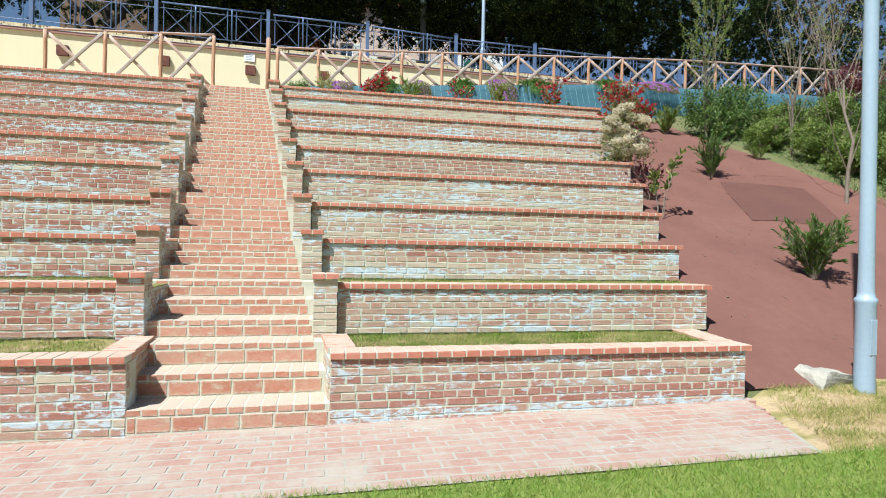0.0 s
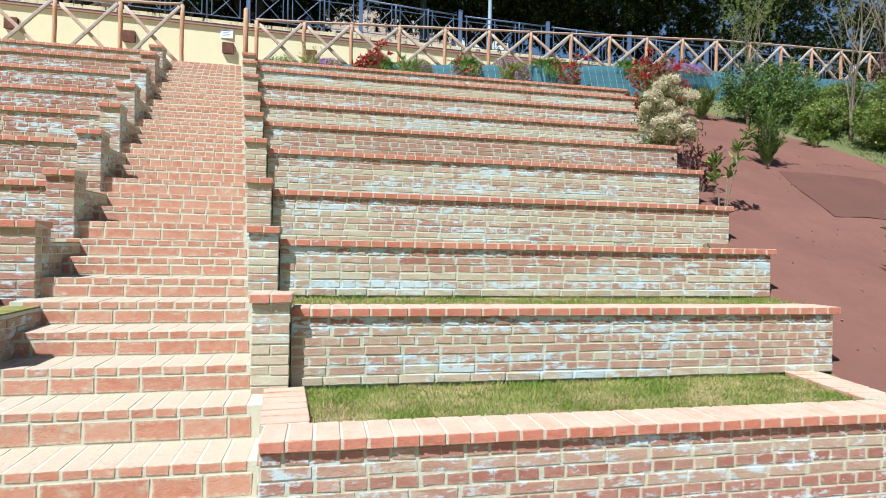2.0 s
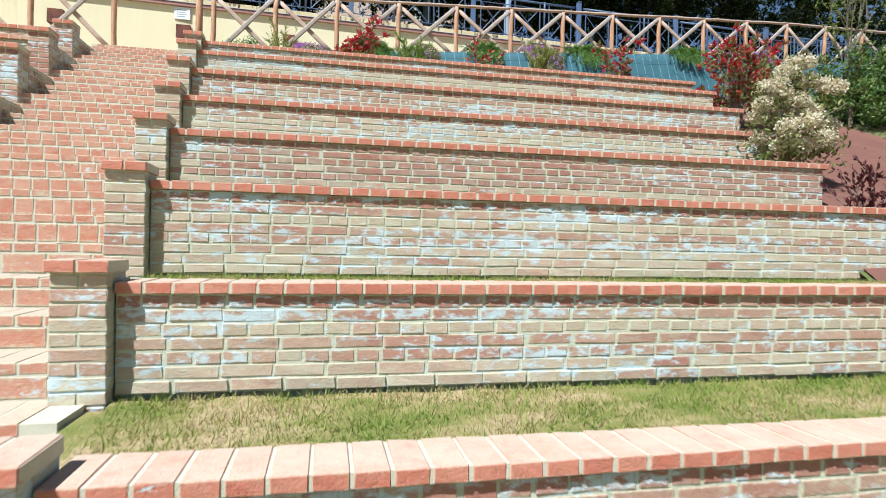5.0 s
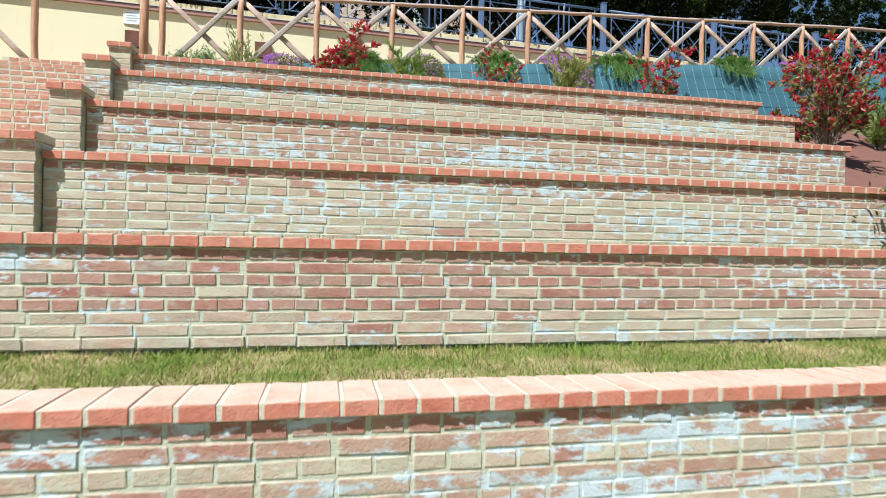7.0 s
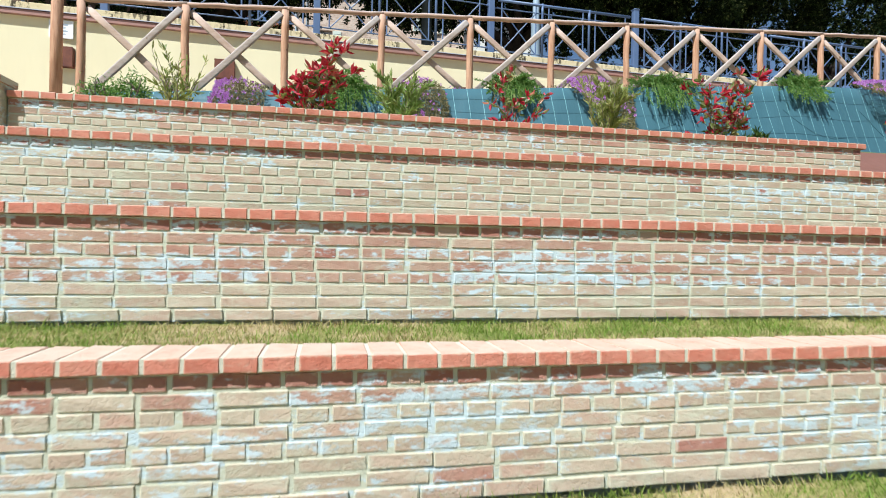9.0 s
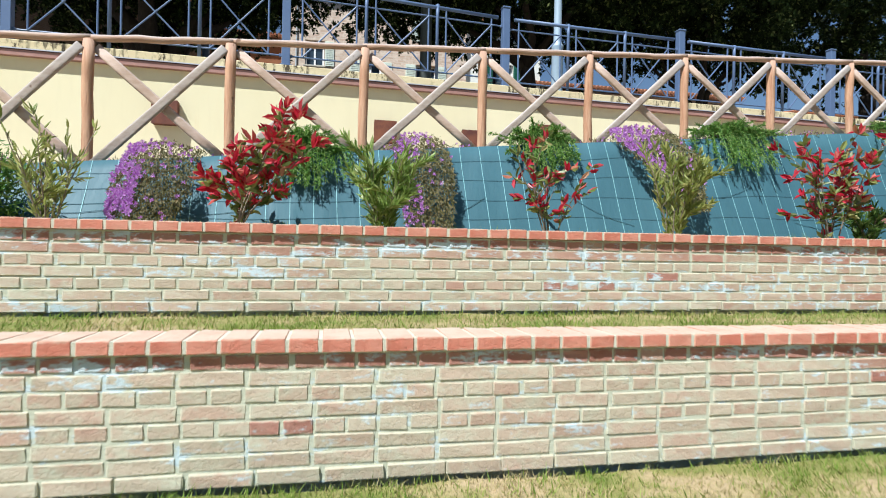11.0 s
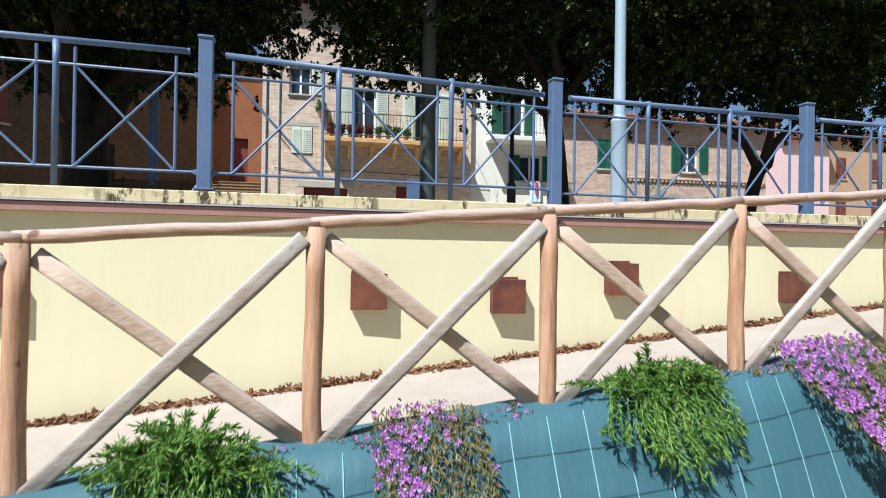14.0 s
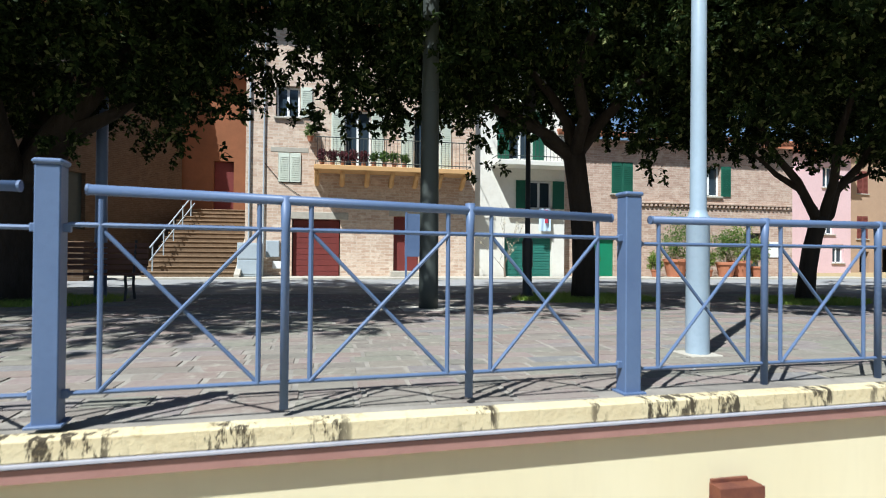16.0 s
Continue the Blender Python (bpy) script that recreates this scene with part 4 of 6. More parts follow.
def lamp_post(name, x, y, z, label, profile, material):
    p = thing(name, label, "lamp post", Matrix.Translation((x, y, z)))
    part("column", turned(bmesh.new(), profile, 24), material, p, smooth=True)
    part("base_plate", one_box(-0.14, 0.14, -0.14, 0.14, -0.004, 0.016, 0.006), M_STONE, p)
    return p


near = lamp_post("lamp_post", 5.40, 4.88, -0.03, "pale blue-grey steel lamp post with a stepped base", [(0.100, 0), (0.096, 0.05), (0.093, 0.92), (0.102, 0.95), (0.103, 0.985), (0.082, 1.0), (0.076, 1.05), (0.072, 1.3), (0.066, 4.0), (0.058, 7.5)], M_LAMP)
part("hatch", one_box(-0.04, 0.04, -0.098, -0.088, 0.42, 0.78, 0.004), M_LAMP, near)
lamp = lamp_post("lamp_post", 5.45, 20.12, PLAZA, "pale blue-grey steel lamp post on the plaza", [(0.094, 0), (0.094, 0.02), (0.092, 1.08), (0.098, 1.10), (0.099, 1.13), (0.078, 1.15), (0.066, 1.2), (0.062, 2.2), (0.052, 7.0)], M_LAMP)
pole = thing("utility_pole", "dark grey-green round utility pole on the plaza", "pole", Matrix.Translation((3.92, 24.25, PLAZA)))
part("shaft", turned(bmesh.new(), [(0.145, 0), (0.143, 0.3), (0.132, 2.4), (0.112, 5.5), (0.095, 9.0)], 20), M_POLE, pole, smooth=True)
part("collar", turned(bmesh.new(), [(0.135, 3.2), (0.135, 3.26)], 20), M_POLE, pole)
part("footing", one_box(-0.4, 0.4, -0.4, 0.4, -0.01, 0.015, 0.01), M_STONE, pole)
pole2 = thing("utility_pole", "slim dark pole beside the bench", "pole", Matrix.Translation((-1.32, 26.6, PLAZA)))
part("shaft", turned(bmesh.new(), [(0.10, 0), (0.095, 1.2), (0.085, 4), (0.07, 7)], 16), M_BLUE, pole2, smooth=True)
slamp = thing("street_lamp", "black cast iron street lamp on the pavement", "street lamp", Matrix.Translation((6.04, 25.9, PLAZA)))
part("column", turned(bmesh.new(), [(0.12, 0), (0.12, 0.08), (0.09, 0.12), (0.08, 0.55), (0.095, 0.6), (0.095, 1.0), (0.105, 1.03), (0.08, 1.1), (0.048, 1.16), (0.042, 3.4)], 16), M_BLACK, slamp, smooth=True)
part("lantern", one_box(-0.11, 0.11, -0.11, 0.11, 3.4, 3.85, 0.03), M_BLACK, slamp)


def bench(x, y):
    b = thing("bench", "dark wooden slatted park bench with iron legs", "bench", Matrix.Translation((x, y, PLAZA)))
    for k in range(5):
        part("back_slat", one_box(-0.75, 0.75, 0.245 + 0.018 * k, 0.275 + 0.018 * k, 0.50 + 0.095 * k, 0.575 + 0.095 * k, 0.006), M_SLAT, b)
    for k in range(4):
        part("seat_slat", one_box(-0.75, 0.75, -0.20 + 0.11 * k, -0.115 + 0.11 * k, 0.42, 0.452, 0.006), M_SLAT, b)
    for x in (-0.55, 0.55):
        part("leg", tube(bmesh.new(), [(x, -0.2, 0), (x, -0.14, 0.2), (x, -0.19, 0.42)], 0.022, 8), M_BLACK, b)
        part("leg", tube(bmesh.new(), [(x, 0.3, 0), (x, 0.22, 0.25), (x, 0.24, 0.45), (x, 0.35, 1.0)], 0.022, 8), M_BLACK, b)
        part("brace", tube(bmesh.new(), [(x, -0.19, 0.405), (x, 0.24, 0.405)], 0.018, 8), M_BLACK, b)


M_SLAT = plain("dark_bench_wood", (0.10, 0.045, 0.03), (0.13, 0.06, 0.04), 4, 0.6, 0.3, 60, stretch=(0.4, 3, 3))
bench(-1.30, 26.2)


# ---- plants ----
def plant(name, label, category, base, group=""):
    return thing(name, label, category, Matrix.Translation(base), group)


def stems_and_tips(rng, n, height, spread, forks=2, lean=0.0, r=0.008):
    """Branching stems from the origin: one bmesh, and the paths of its twigs."""
    bm, twigs = bmesh.new(), []
    for _ in range(n):
        a = rng.uniform(0, 2 * math.pi)
        out = Vector((math.cos(a), math.sin(a), 0)) * spread * rng.uniform(0.3, 1.0) + Vector((lean, 0, 0))
        h = height * rng.uniform(0.65, 1.0)
        root = Vector((math.cos(a), math.sin(a), 0)) * 0.04
        pts = [root + out * (t ** 1.3) + Vector((rng.uniform(-1, 1), rng.uniform(-1, 1), 0)) * 0.03 * t + Vector((0, 0, h * t)) for t in (0, 0.25, 0.5, 0.75, 1.0)]
        tube(bm, pts, [r, r * 0.85, r * 0.7, r * 0.55, r * 0.35], 5)
        twigs.append(pts)
        for _ in range(forks):
            k = rng.choice((1, 2, 3))
            d = Vector((rng.uniform(-1, 1), rng.uniform(-1, 1), rng.uniform(0.3, 1.1))).normalized() * height * rng.uniform(0.25, 0.45)
            p = [pts[k], pts[k] + d * 0.5 + Vector((0, 0, 0.02)), pts[k] + d]
            tube(bm, p, [r * 0.6, r * 0.45, r * 0.3], 4)
            twigs.append(p)
    return bm, twigs


def along(path, t):
    k = min(int(t * (len(path) - 1)), len(path) - 2)
    return path[k].lerp(path[k + 1], t * (len(path) - 1) - k), (path[k + 1] - path[k]).normalized()


def photinia(base, height, spread, seed, n=9, red=0.75, dense=1.0, leaf=1.0, lean=0.0, bare=0.08, label="young photinia with glossy red new leaves"):
    rng, g = random.Random(seed), np.random.default_rng(seed)
    p = plant("photinia", label, "shrub", base)
    forked = red > 0.01
    bm, twigs = stems_and_tips(rng, n, height, spread, 3 if forked else 0, lean, r=0.007 if forked else 0.010)
    tagged(part("stem_mat", bm, M_TWIG, p), kind="stuff")
    rb, rd, gb, gd = [], [], [], []
    for tw in twigs:
        tip, d = tw[-1], (tw[-1] - tw[-2]).normalized()
        for _ in range(int(rng.randint(7, 12) * dense)):
            v = (d * 0.8 + Vector((rng.gauss(0, 0.8), rng.gauss(0, 0.8), rng.gauss(0.1, 0.6)))).normalized()
            off = tip - d * rng.uniform(0, 0.07)
            (rb if rng.random() < red else gb).append(off)
            (rd if len(rb) + len(gb) and rb and rb[-1] is off else gd).append(v)
        for _ in range(int(rng.randint(7, 12) * dense)):
            q, dd = along(tw, rng.uniform(bare, 0.95) if forked else rng.uniform(0.5, 0.98))
            v = (dd * 0.5 + Vector((rng.gauss(0, 0.8), rng.gauss(0, 0.8), rng.gauss(0.1, 0.5)))).normalized()
            (rb if rng.random() < red * 0.45 else gb).append(q)
            (rd if rb and rb[-1] is q else gd).append(v)
    for nm, b, d, m in (("red_foliage", rb, rd, M_RED_LEAF), ("green_foliage", gb, gd, M_GREEN_LEAF)):
        if b:
            b, d = np.array([tuple(v) for v in b]), np.array([tuple(v) for v in d])
            part(nm, leaf_mesh(nm, b, d, g.uniform(0.085, 0.135, len(b)) * leaf, g.uniform(0.038, 0.054, len(b)) * leaf, g, 0.2, True), m, p)
    return p


def oleander(base, height, spread, seed, n=16, per=26, material=None, length=0.092, width=0.015, label="young oleander with narrow light green leaves"):
    rng, g = random.Random(seed), np.random.default_rng(seed)
    p = plant("oleander", label, "shrub", base)
    bm, twigs = stems_and_tips(rng, n, height, spread, 1, r=0.006)
    tagged(part("stem_mat", bm, M_TWIG, p), kind="stuff")
    b, d = [], []
    for tw in twigs:
        for _ in range(per):
            q, dd = along(tw, min(1.0, rng.uniform(0.08, 1.05)))
            b.append(q)
            d.append(dd * 1.1 + Vector((rng.gauss(0, 0.5), rng.gauss(0, 0.5), rng.gauss(0.05, 0.3))))
    b, d = np.array([tuple(v) for v in b]), np.array([tuple(v) for v in d])
    part("foliage", leaf_mesh("leaves", b, d, g.uniform(0.75, 1.35, len(b)) * length, g.uniform(0.9, 1.4, len(b)) * width, g, 0.2, True), material or M_OLEANDER, p)
    return p


def cloth_edge(x):
    return Vector((x, fence_y(x) - 0.20, path_z(x) + 0.14))


def rosemary(x, w, drop, rise, seed, strands=135, label="creeping rosemary hanging over the teal cloth"):
    """Trailing rosemary rooted behind the edge of the cloth."""
    rng, g = random.Random(seed), np.random.default_rng(seed)
    e = cloth_edge(x)
    p = plant("creeping_rosemary", label, "shrub", e)
    bm, b, d = bmesh.new(), [], []
    for _ in range(strands):
        u = max(-1.0, min(1.0, rng.gauss(0, 0.45)))
        x0, y0 = u * w * 0.32, rng.uniform(0.02, 0.2)
        out = u * w * 0.30 + rng.uniform(-0.09, 0.09)
        up = rise * (1.05 - 0.6 * abs(u)) * rng.uniform(0.3, 1.15)
        root = Vector((x0, y0, -0.05))
        if rng.random() < 0.4:
            fall = drop * (1 - 0.6 * abs(u)) * rng.random() ** 0.9
            pts = [root, Vector((x0 + out * 0.4, y0 - 0.10, up * 0.75)), Vector((x0 + out * 0.7, -0.05 - rng.uniform(0, 0.06), up * 0.6)), Vector((x0 + out * 0.9, -0.12 - rng.uniform(0, 0.07) - 0.27 * fall, -0.08 - fall * 0.45)), Vector((x0 + out, -0.13 - rng.uniform(0, 0.08) - 0.60 * fall, -0.10 - fall))]
        else:
            pts = [root, Vector((x0 + out * 0.4, y0 - 0.03, up * 0.6)), Vector((x0 + out * 0.8, y0 - rng.uniform(0.0, 0.16), up)), Vector((x0 + out * 1.25, y0 - rng.uniform(0.0, 0.26), up * rng.uniform(0.7, 1.35)))]
        tube(bm, pts, 0.003, 3)
        for k in range(84):
            q, dd = along(pts, 0.2 + 0.8 * k / 84)
            b.append(tuple(q))
            d.append(tuple(dd * 1.0 + Vector((rng.gauss(0, 0.55), rng.gauss(0, 0.55), rng.gauss(0.1, 0.55)))))
    tagged(part("stem_mat", bm, M_ROSEMARY, p), kind="stuff")
    b, d = np.array(b), np.array(d)
    part("foliage", leaf_mesh("needles", b, d, g.uniform(0.03, 0.058, len(b)), g.uniform(0.007, 0.011, len(b)), g), M_ROSEMARY, p)


def ice_plant(x, w, drop, seed, bloom_side=-1, bloom=420, tail=0.0, taper=0.45, label="trailing ice plant with purple flowers over the cloth"):
    """A hanging mat of brownish succulent leaves with purple flowers on one side."""
    rng, g = random.Random(seed), np.random.default_rng(seed)
    e = cloth_edge(x)
    p = plant("ice_plant", label, "flowering plant", e)
    def spot():
        u, v = rng.uniform(-1, 1), rng.random()
        while abs(u) > 1.05 - taper * v ** (2 if taper < 0.6 else 1.1) + 0.12 * noise.noise((v * 4, seed, u * 2)):
            u, v = rng.uniform(-1, 1), rng.random()
        bulge = 0.12 * math.sqrt(max(0, 1 - u * u)) + 0.03 * noise.noise((u * 4, v * 5, seed))
        return u, v, Vector((u * w * 0.5 + tail * v, 0.12 - 0.30 * min(1, v * 4) - bulge * 0.6 - 0.48 * v, 0.10 * (1 - min(1, v * 4)) + 0.06 * (1 - u * u) - drop * v))
    b, d = [], []
    for _ in range(6500):
        u, v, q = spot()
        b.append(tuple(q + Vector((0, rng.uniform(-0.03, 0.05), 0))))
        d.append((rng.gauss(0, 0.45), -0.5 + rng.gauss(0, 0.4), rng.gauss(-0.65, 0.45)))
    b, d = np.array(b), np.array(d)
    part("mat", leaf_mesh("mat", b, d, g.uniform(0.024, 0.052, len(b)), g.uniform(0.008, 0.014, len(b)), g), M_SUCCULENT, p)
    b, d = [], []
    k = 0
    while k < bloom:
        u, v, q = spot()
        want = (0.80 if u * bloom_side > 0.25 else 0.05) * (1.0 if v < 0.8 else 0.4) * max(0.05, 0.5 + 1.6 * noise.noise((u * 3, v * 4, seed + 5.0)))
        if v < 0.1 and u * bloom_side > -0.3:
            want += 0.3
        if rng.random() > want:
            continue
        k += 1
        c = q + Vector((0, -0.035, 0.005))
        for j in range(7):
            t = 2 * math.pi * j / 7 + rng.random()
            b.append(tuple(c))
            d.append((math.cos(t), -0.5, math.sin(t) + 0.2))
    b, d = np.array(b), np.array(d)
    part("blossom", leaf_mesh("flowers", b, d, g.uniform(0.019, 0.028, len(b)), 0.012, g), M_PURPLE, p)


def clump_bush(name, label, base, size, seed, material, n=2600, leaf=0.06, wide=0.024, stems=7, category="shrub", clumps=40):
    """A loose bush: stems and uneven clumps of single leaves."""
    rng, g = random.Random(seed), np.random.default_rng(seed)
    p = plant(name, label, category, base)
    bm, twigs = stems_and_tips(rng, stems, size[2] * 0.9, size[0] * 0.5, 3, r=0.012)
    tagged(part("stem_mat", bm, M_TWIG, p), kind="stuff")
    c = rand_dirs(g, clumps) * (g.random((clumps, 1)) ** 0.45) * np.array([size[0] / 2, size[1] / 2, size[2] * 0.48]) + [0, 0, size[2] * 0.52]
    k = g.integers(0, clumps, n)
    r = 0.16 * max(size) if n < 6000 else 0.10 * max(size)
    b = c[k] + g.normal(size=(n, 3)) * r * 0.45
    b[:, 2] = np.maximum(b[:, 2], 0.03)
    d = rand_dirs(g, n) + [0, 0, 0.35]
    part("foliage", leaf_mesh("leaves", b, d, g.uniform(0.7, 1.3, n) * leaf, g.uniform(0.7, 1.3, n) * wide * (1.3 if n > 4000 else 1.0), g, 0.2, n < 4000), material, p)
    return p, c


BED = 5.235
photinia((1.12, 15.49, BED), 0.86, 0.48, 31, 10, 0.82, 0.95, 0.92, 0.14)
oleander((2.21, 15.52, BED), 0.66, 0.26, 32, 18, 46)
photinia((3.63, 15.74, BED), 0.84, 0.42, 33, 6, 0.62, 0.55, 0.88, 0.06, 0.2)
oleander((4.60, 15.47, BED), 0.80, 0.26, 134, 15, 50, material=M_OLIVE, length=0.078, width=0.015)
photinia((6.22, 15.55, BED), 0.98, 0.44, 35, 8, 0.72, 0.8, 0.95)
oleander((-0.05, 15.45, BED), 0.74, 0.30, 36, 14, 16, material=M_OLIVE, length=0.085, label="young olive-green shrub with narrow leaves")
oleander((6.92, 15.85, BED), 0.36, 0.22, 37, 12, 20, material=M_BUSH, label="low tuft of narrow green leaves")
clump_bush("low_shrub", "low dark green spreading shrub beside the stairs", (-0.78, 16.0, BED), (0.75, 0.5, 0.62), 38, M_ROSEMARY, 2600, 0.06, 0.012)
rosemary(1.56, 0.66, 0.30, 0.20, 41)
rosemary(3.93, 0.66, 0.26, 0.17, 42)
rosemary(6.30, 0.95, 0.42, 0.15, 43, 150)
rosemary(8.80, 0.75, 0.30, 0.13, 44, 140)
ice_plant(0.40, 0.60, 0.78, 51, -1, 330)
ice_plant(2.66, 0.54, 0.98, 52, -1, 170)
ice_plant(5.16, 0.84, 0.86, 53, -1, 420, 0.16, 0.85)
ice_plant(10.6, 1.2, 0.42, 54, 0.0, 620)


def creeping_flowers():
    """A thin line of purple flowers and weeds along the upper edge of the cloth."""
    rng, g = random.Random(61), np.random.default_rng(61)
    p = plant("creeping_flowers", "thin line of purple flowers and weeds along the cloth edge", "flowering plant", (0, 0, 0))
    b, d, gb, gd = [], [], [], []
    for k in range(900):
        x = rng.uniform(-1.1, 9.5)
        if noise.noise((x * 1.3, 0, 0)) < -0.1:
            continue
        e = cloth_edge(x) + Vector((0, rng.uniform(0.0, 0.22), rng.uniform(-0.02, 0.05)))
        if rng.random() < 0.45:
            for j in range(6):
                t = 2 * math.pi * j / 6
                b.append(tuple(e))
                d.append((math.cos(t), -0.5, math.sin(t) + 0.3))
        for _ in range(4):
            gb.append(tuple(e + Vector((rng.uniform(-0.04, 0.04), 0, -0.02))))
            gd.append((rng.gauss(0, 0.6), rng.gauss(-0.2, 0.5), 0.6))
    part("blossom", leaf_mesh("flowers", np.array(b), np.array(d), 0.018, 0.009, g), M_PURPLE, p)
    part("foliage", leaf_mesh("leaves", np.array(gb), np.array(gd), g.uniform(0.02, 0.06, len(gb)), 0.010, g), M_SUCCULENT, p)
    tagged(p, kind="stuff")


creeping_flowers()


# bank plants
def on_bank(x, y):
    return (x, y, bank_z(x, y) + 0.01)


oleander(on_bank(6.86, 7.02), 0.86, 0.46, 71, 52, 34, material=M_BUSH, length=0.075, width=0.016, label="compact dark green oleander on the ground sheet")
oleander(on_bank(8.2, 11.13), 0.88, 0.34, 72, 40, 34, material=M_BUSH, length=0.075, width=0.015, label="upright dark green oleander on the ground sheet")
oleander(on_bank(9.16, 14.38), 0.72, 0.30, 73, 20, 36, material=M_BUSH_LIGHT, length=0.10, width=0.018, label="light green oleander on the ground sheet")
oleander(on_bank(10.44, 12.4), 0.32, 0.2, 74, 12, 16, material=M_BUSH_LIGHT, label="small green shrub at the edge of the ground sheet")
photinia(on_bank(5.62, 8.93), 1.12, 0.30, 75, 4, 0.0, 1.5, 1.25, 0.10, label="leggy young shrub with a few yellow-green leaves")
oleander(on_bank(5.85, 9.72), 0.72, 0.36, 76, 16, 24, material=M_PLUM, length=0.05, width=0.022, label="thin plum-leaved shrub beside the wall end")
pc, cc = clump_bush("viburnum", "rounded shrub covered in cream blossom heads", on_bank(6.0, 10.85), (0.95, 0.8, 1.35), 77, M_GREEN_LEAF, 1700, 0.07, 0.026)
_g = np.random.default_rng(78)
top = cc[np.argsort(-(cc[:, 2] - 0.45 * cc[:, 1]))[:34]]
kk = _g.integers(0, len(top), 15000)
bb = top[kk] + rand_dirs(_g, 15000) * 0.135 * _g.random((15000, 1)) ** 0.4 * [1, 1, 0.65] + [0, -0.05, 0.10]
part("blossom", leaf_mesh("blossom", bb, rand_dirs(_g, 15000) + [0, -0.3, 0.6], 0.032, 0.026, _g), M_CREAM, pc)
photinia(on_bank(7.25, 13.4), 1.52, 0.34, 79, 34, 0.75, 1.3, 0.72, 0.0, 0.45, label="tall photinia with a dense crown of red leaves")
photinia(on_bank(8.55, 14.6), 0.80, 0.30, 80, 20, 0.8, 1.3, 0.72, label="bushy photinia with bright red leaves")


def bare_tree(base, height, seed, label, n=7, leaves=0, material=None, spread=0.4):
    """A thin tree of ascending, mostly bare branches."""
    rng, g = random.Random(seed), np.random.default_rng(seed)
    p = plant("sapling", label, "tree", base)
    bm = bmesh.new()
    ends = []
    trunk = [Vector((rng.uniform(-1, 1) * 0.05 * t, rng.uniform(-1, 1) * 0.05 * t, height * 0.5 * t / 4)) for t in range(5)]
    tube(bm, trunk, [0.042, 0.036, 0.03, 0.025, 0.02], 7)
    def grow(p0, d, L, r, depth):
        pts, q, dd = [p0], p0, d
        for _ in range(4):
            dd = (dd + Vector((rng.gauss(0, 0.12), rng.gauss(0, 0.12), 0.06))).normalized()
            q = q + dd * L / 4
            pts.append(q)
        tube(bm, pts, [r, r * 0.8, r * 0.62, r * 0.45, r * 0.3], 5)
        ends.append(pts)
        if depth:
            for _ in range(3):
                k = rng.randint(1, 4)
                grow(pts[k], (dd + Vector((rng.gauss(0, 0.5), rng.gauss(0, 0.5), 0.25))).normalized(), L * rng.uniform(0.45, 0.65), r * 0.5, depth - 1)
    for k in range(n):
        a = 2 * math.pi * k / n + rng.random()
        grow(trunk[rng.randint(1, 4)], Vector((math.cos(a) * spread, math.sin(a) * spread, 1)).normalized(), height * rng.uniform(0.4, 0.6), 0.012, 2)
    part("branchwork", bm, M_TWIG, p)
    if leaves:
        b = []
        for _ in range(leaves):
            q, _d2 = along(rng.choice(ends), rng.uniform(0.2, 1))
            b.append(tuple(q))
        part("foliage", leaf_mesh("leaves", np.array(b), rand_dirs(g, leaves), g.uniform(0.04, 0.08, leaves), 0.03, g), material, p)


bare_tree(on_bank(10.43, 9.9), 5.0, 81, "slender sapling with bare twigs at the edge of the bank", 8, 500, M_BUSH_LIGHT)
bare_tree(on_bank(11.6, 12.6), 5.0, 82, "thin bare tree with a few yellow leaves", 9, 900, M_GREEN_LEAF)
bare_tree(on_bank(10.3, 14.2), 3.7, 83, "young tree with fine light green foliage and bare tips", 9, 2600, M_BUSH_LIGHT, 0.16)
clump_bush("bush", "tall leafy green bush at the top of the bank", on_bank(10.85, 14.1), (2.6, 1.5, 1.4), 183, M_BUSH, 9000, 0.085, 0.030, clumps=70)
bare_tree(on_bank(13.2, 13.2), 5.5, 84, "thin bare tree among the bushes", 9, 700, M_PLUM)
_r = random.Random(85)
for k, (x, y, w, h, m) in enumerate(((12.0, 13.3, 1.6, 1.15, M_BUSH_LIGHT), (13.3, 13.2, 2.0, 1.2, M_BUSH_LIGHT), (11.9, 12.0, 1.6, 1.0, M_BUSH_LIGHT), (11.8, 11.1, 1.3, 0.7, M_BUSH_LIGHT), (12.1, 9.6, 1.5, 0.8, M_BUSH), (11.2, 13.0, 1.1, 0.7, M_BUSH_LIGHT), (14.5, 12.4, 2.2, 1.35, M_BUSH), (12.4, 10.4, 1.8, 1.1, M_BUSH_LIGHT),
                                     (13.8, 10.0, 2.2, 1.5, M_BUSH), (15.8, 11.2, 2.6, 2.4, M_BUSH_LIGHT), (15.4, 14.4, 2.0, 1.7, M_PLUM), (17.0, 13.8, 2.6, 2.0, M_BUSH), (13.6, 8.4, 2.0, 1.3, M_BUSH_LIGHT), (16.5, 9.0, 2.6, 2.2, M_BUSH), (19.5, 12.0, 3.5, 3.0, M_BUSH))):
    clump_bush("bush", "wild green bush on the edge of the bank" if m is not M_PLUM else "dark plum-leaved bush on the bank", (x, y, bank_z(x, y)), (w, w * 0.8, h * _r.uniform(0.9, 1.25)), 90 + k, m, 6500, 0.07, 0.026, 16, clumps=60)


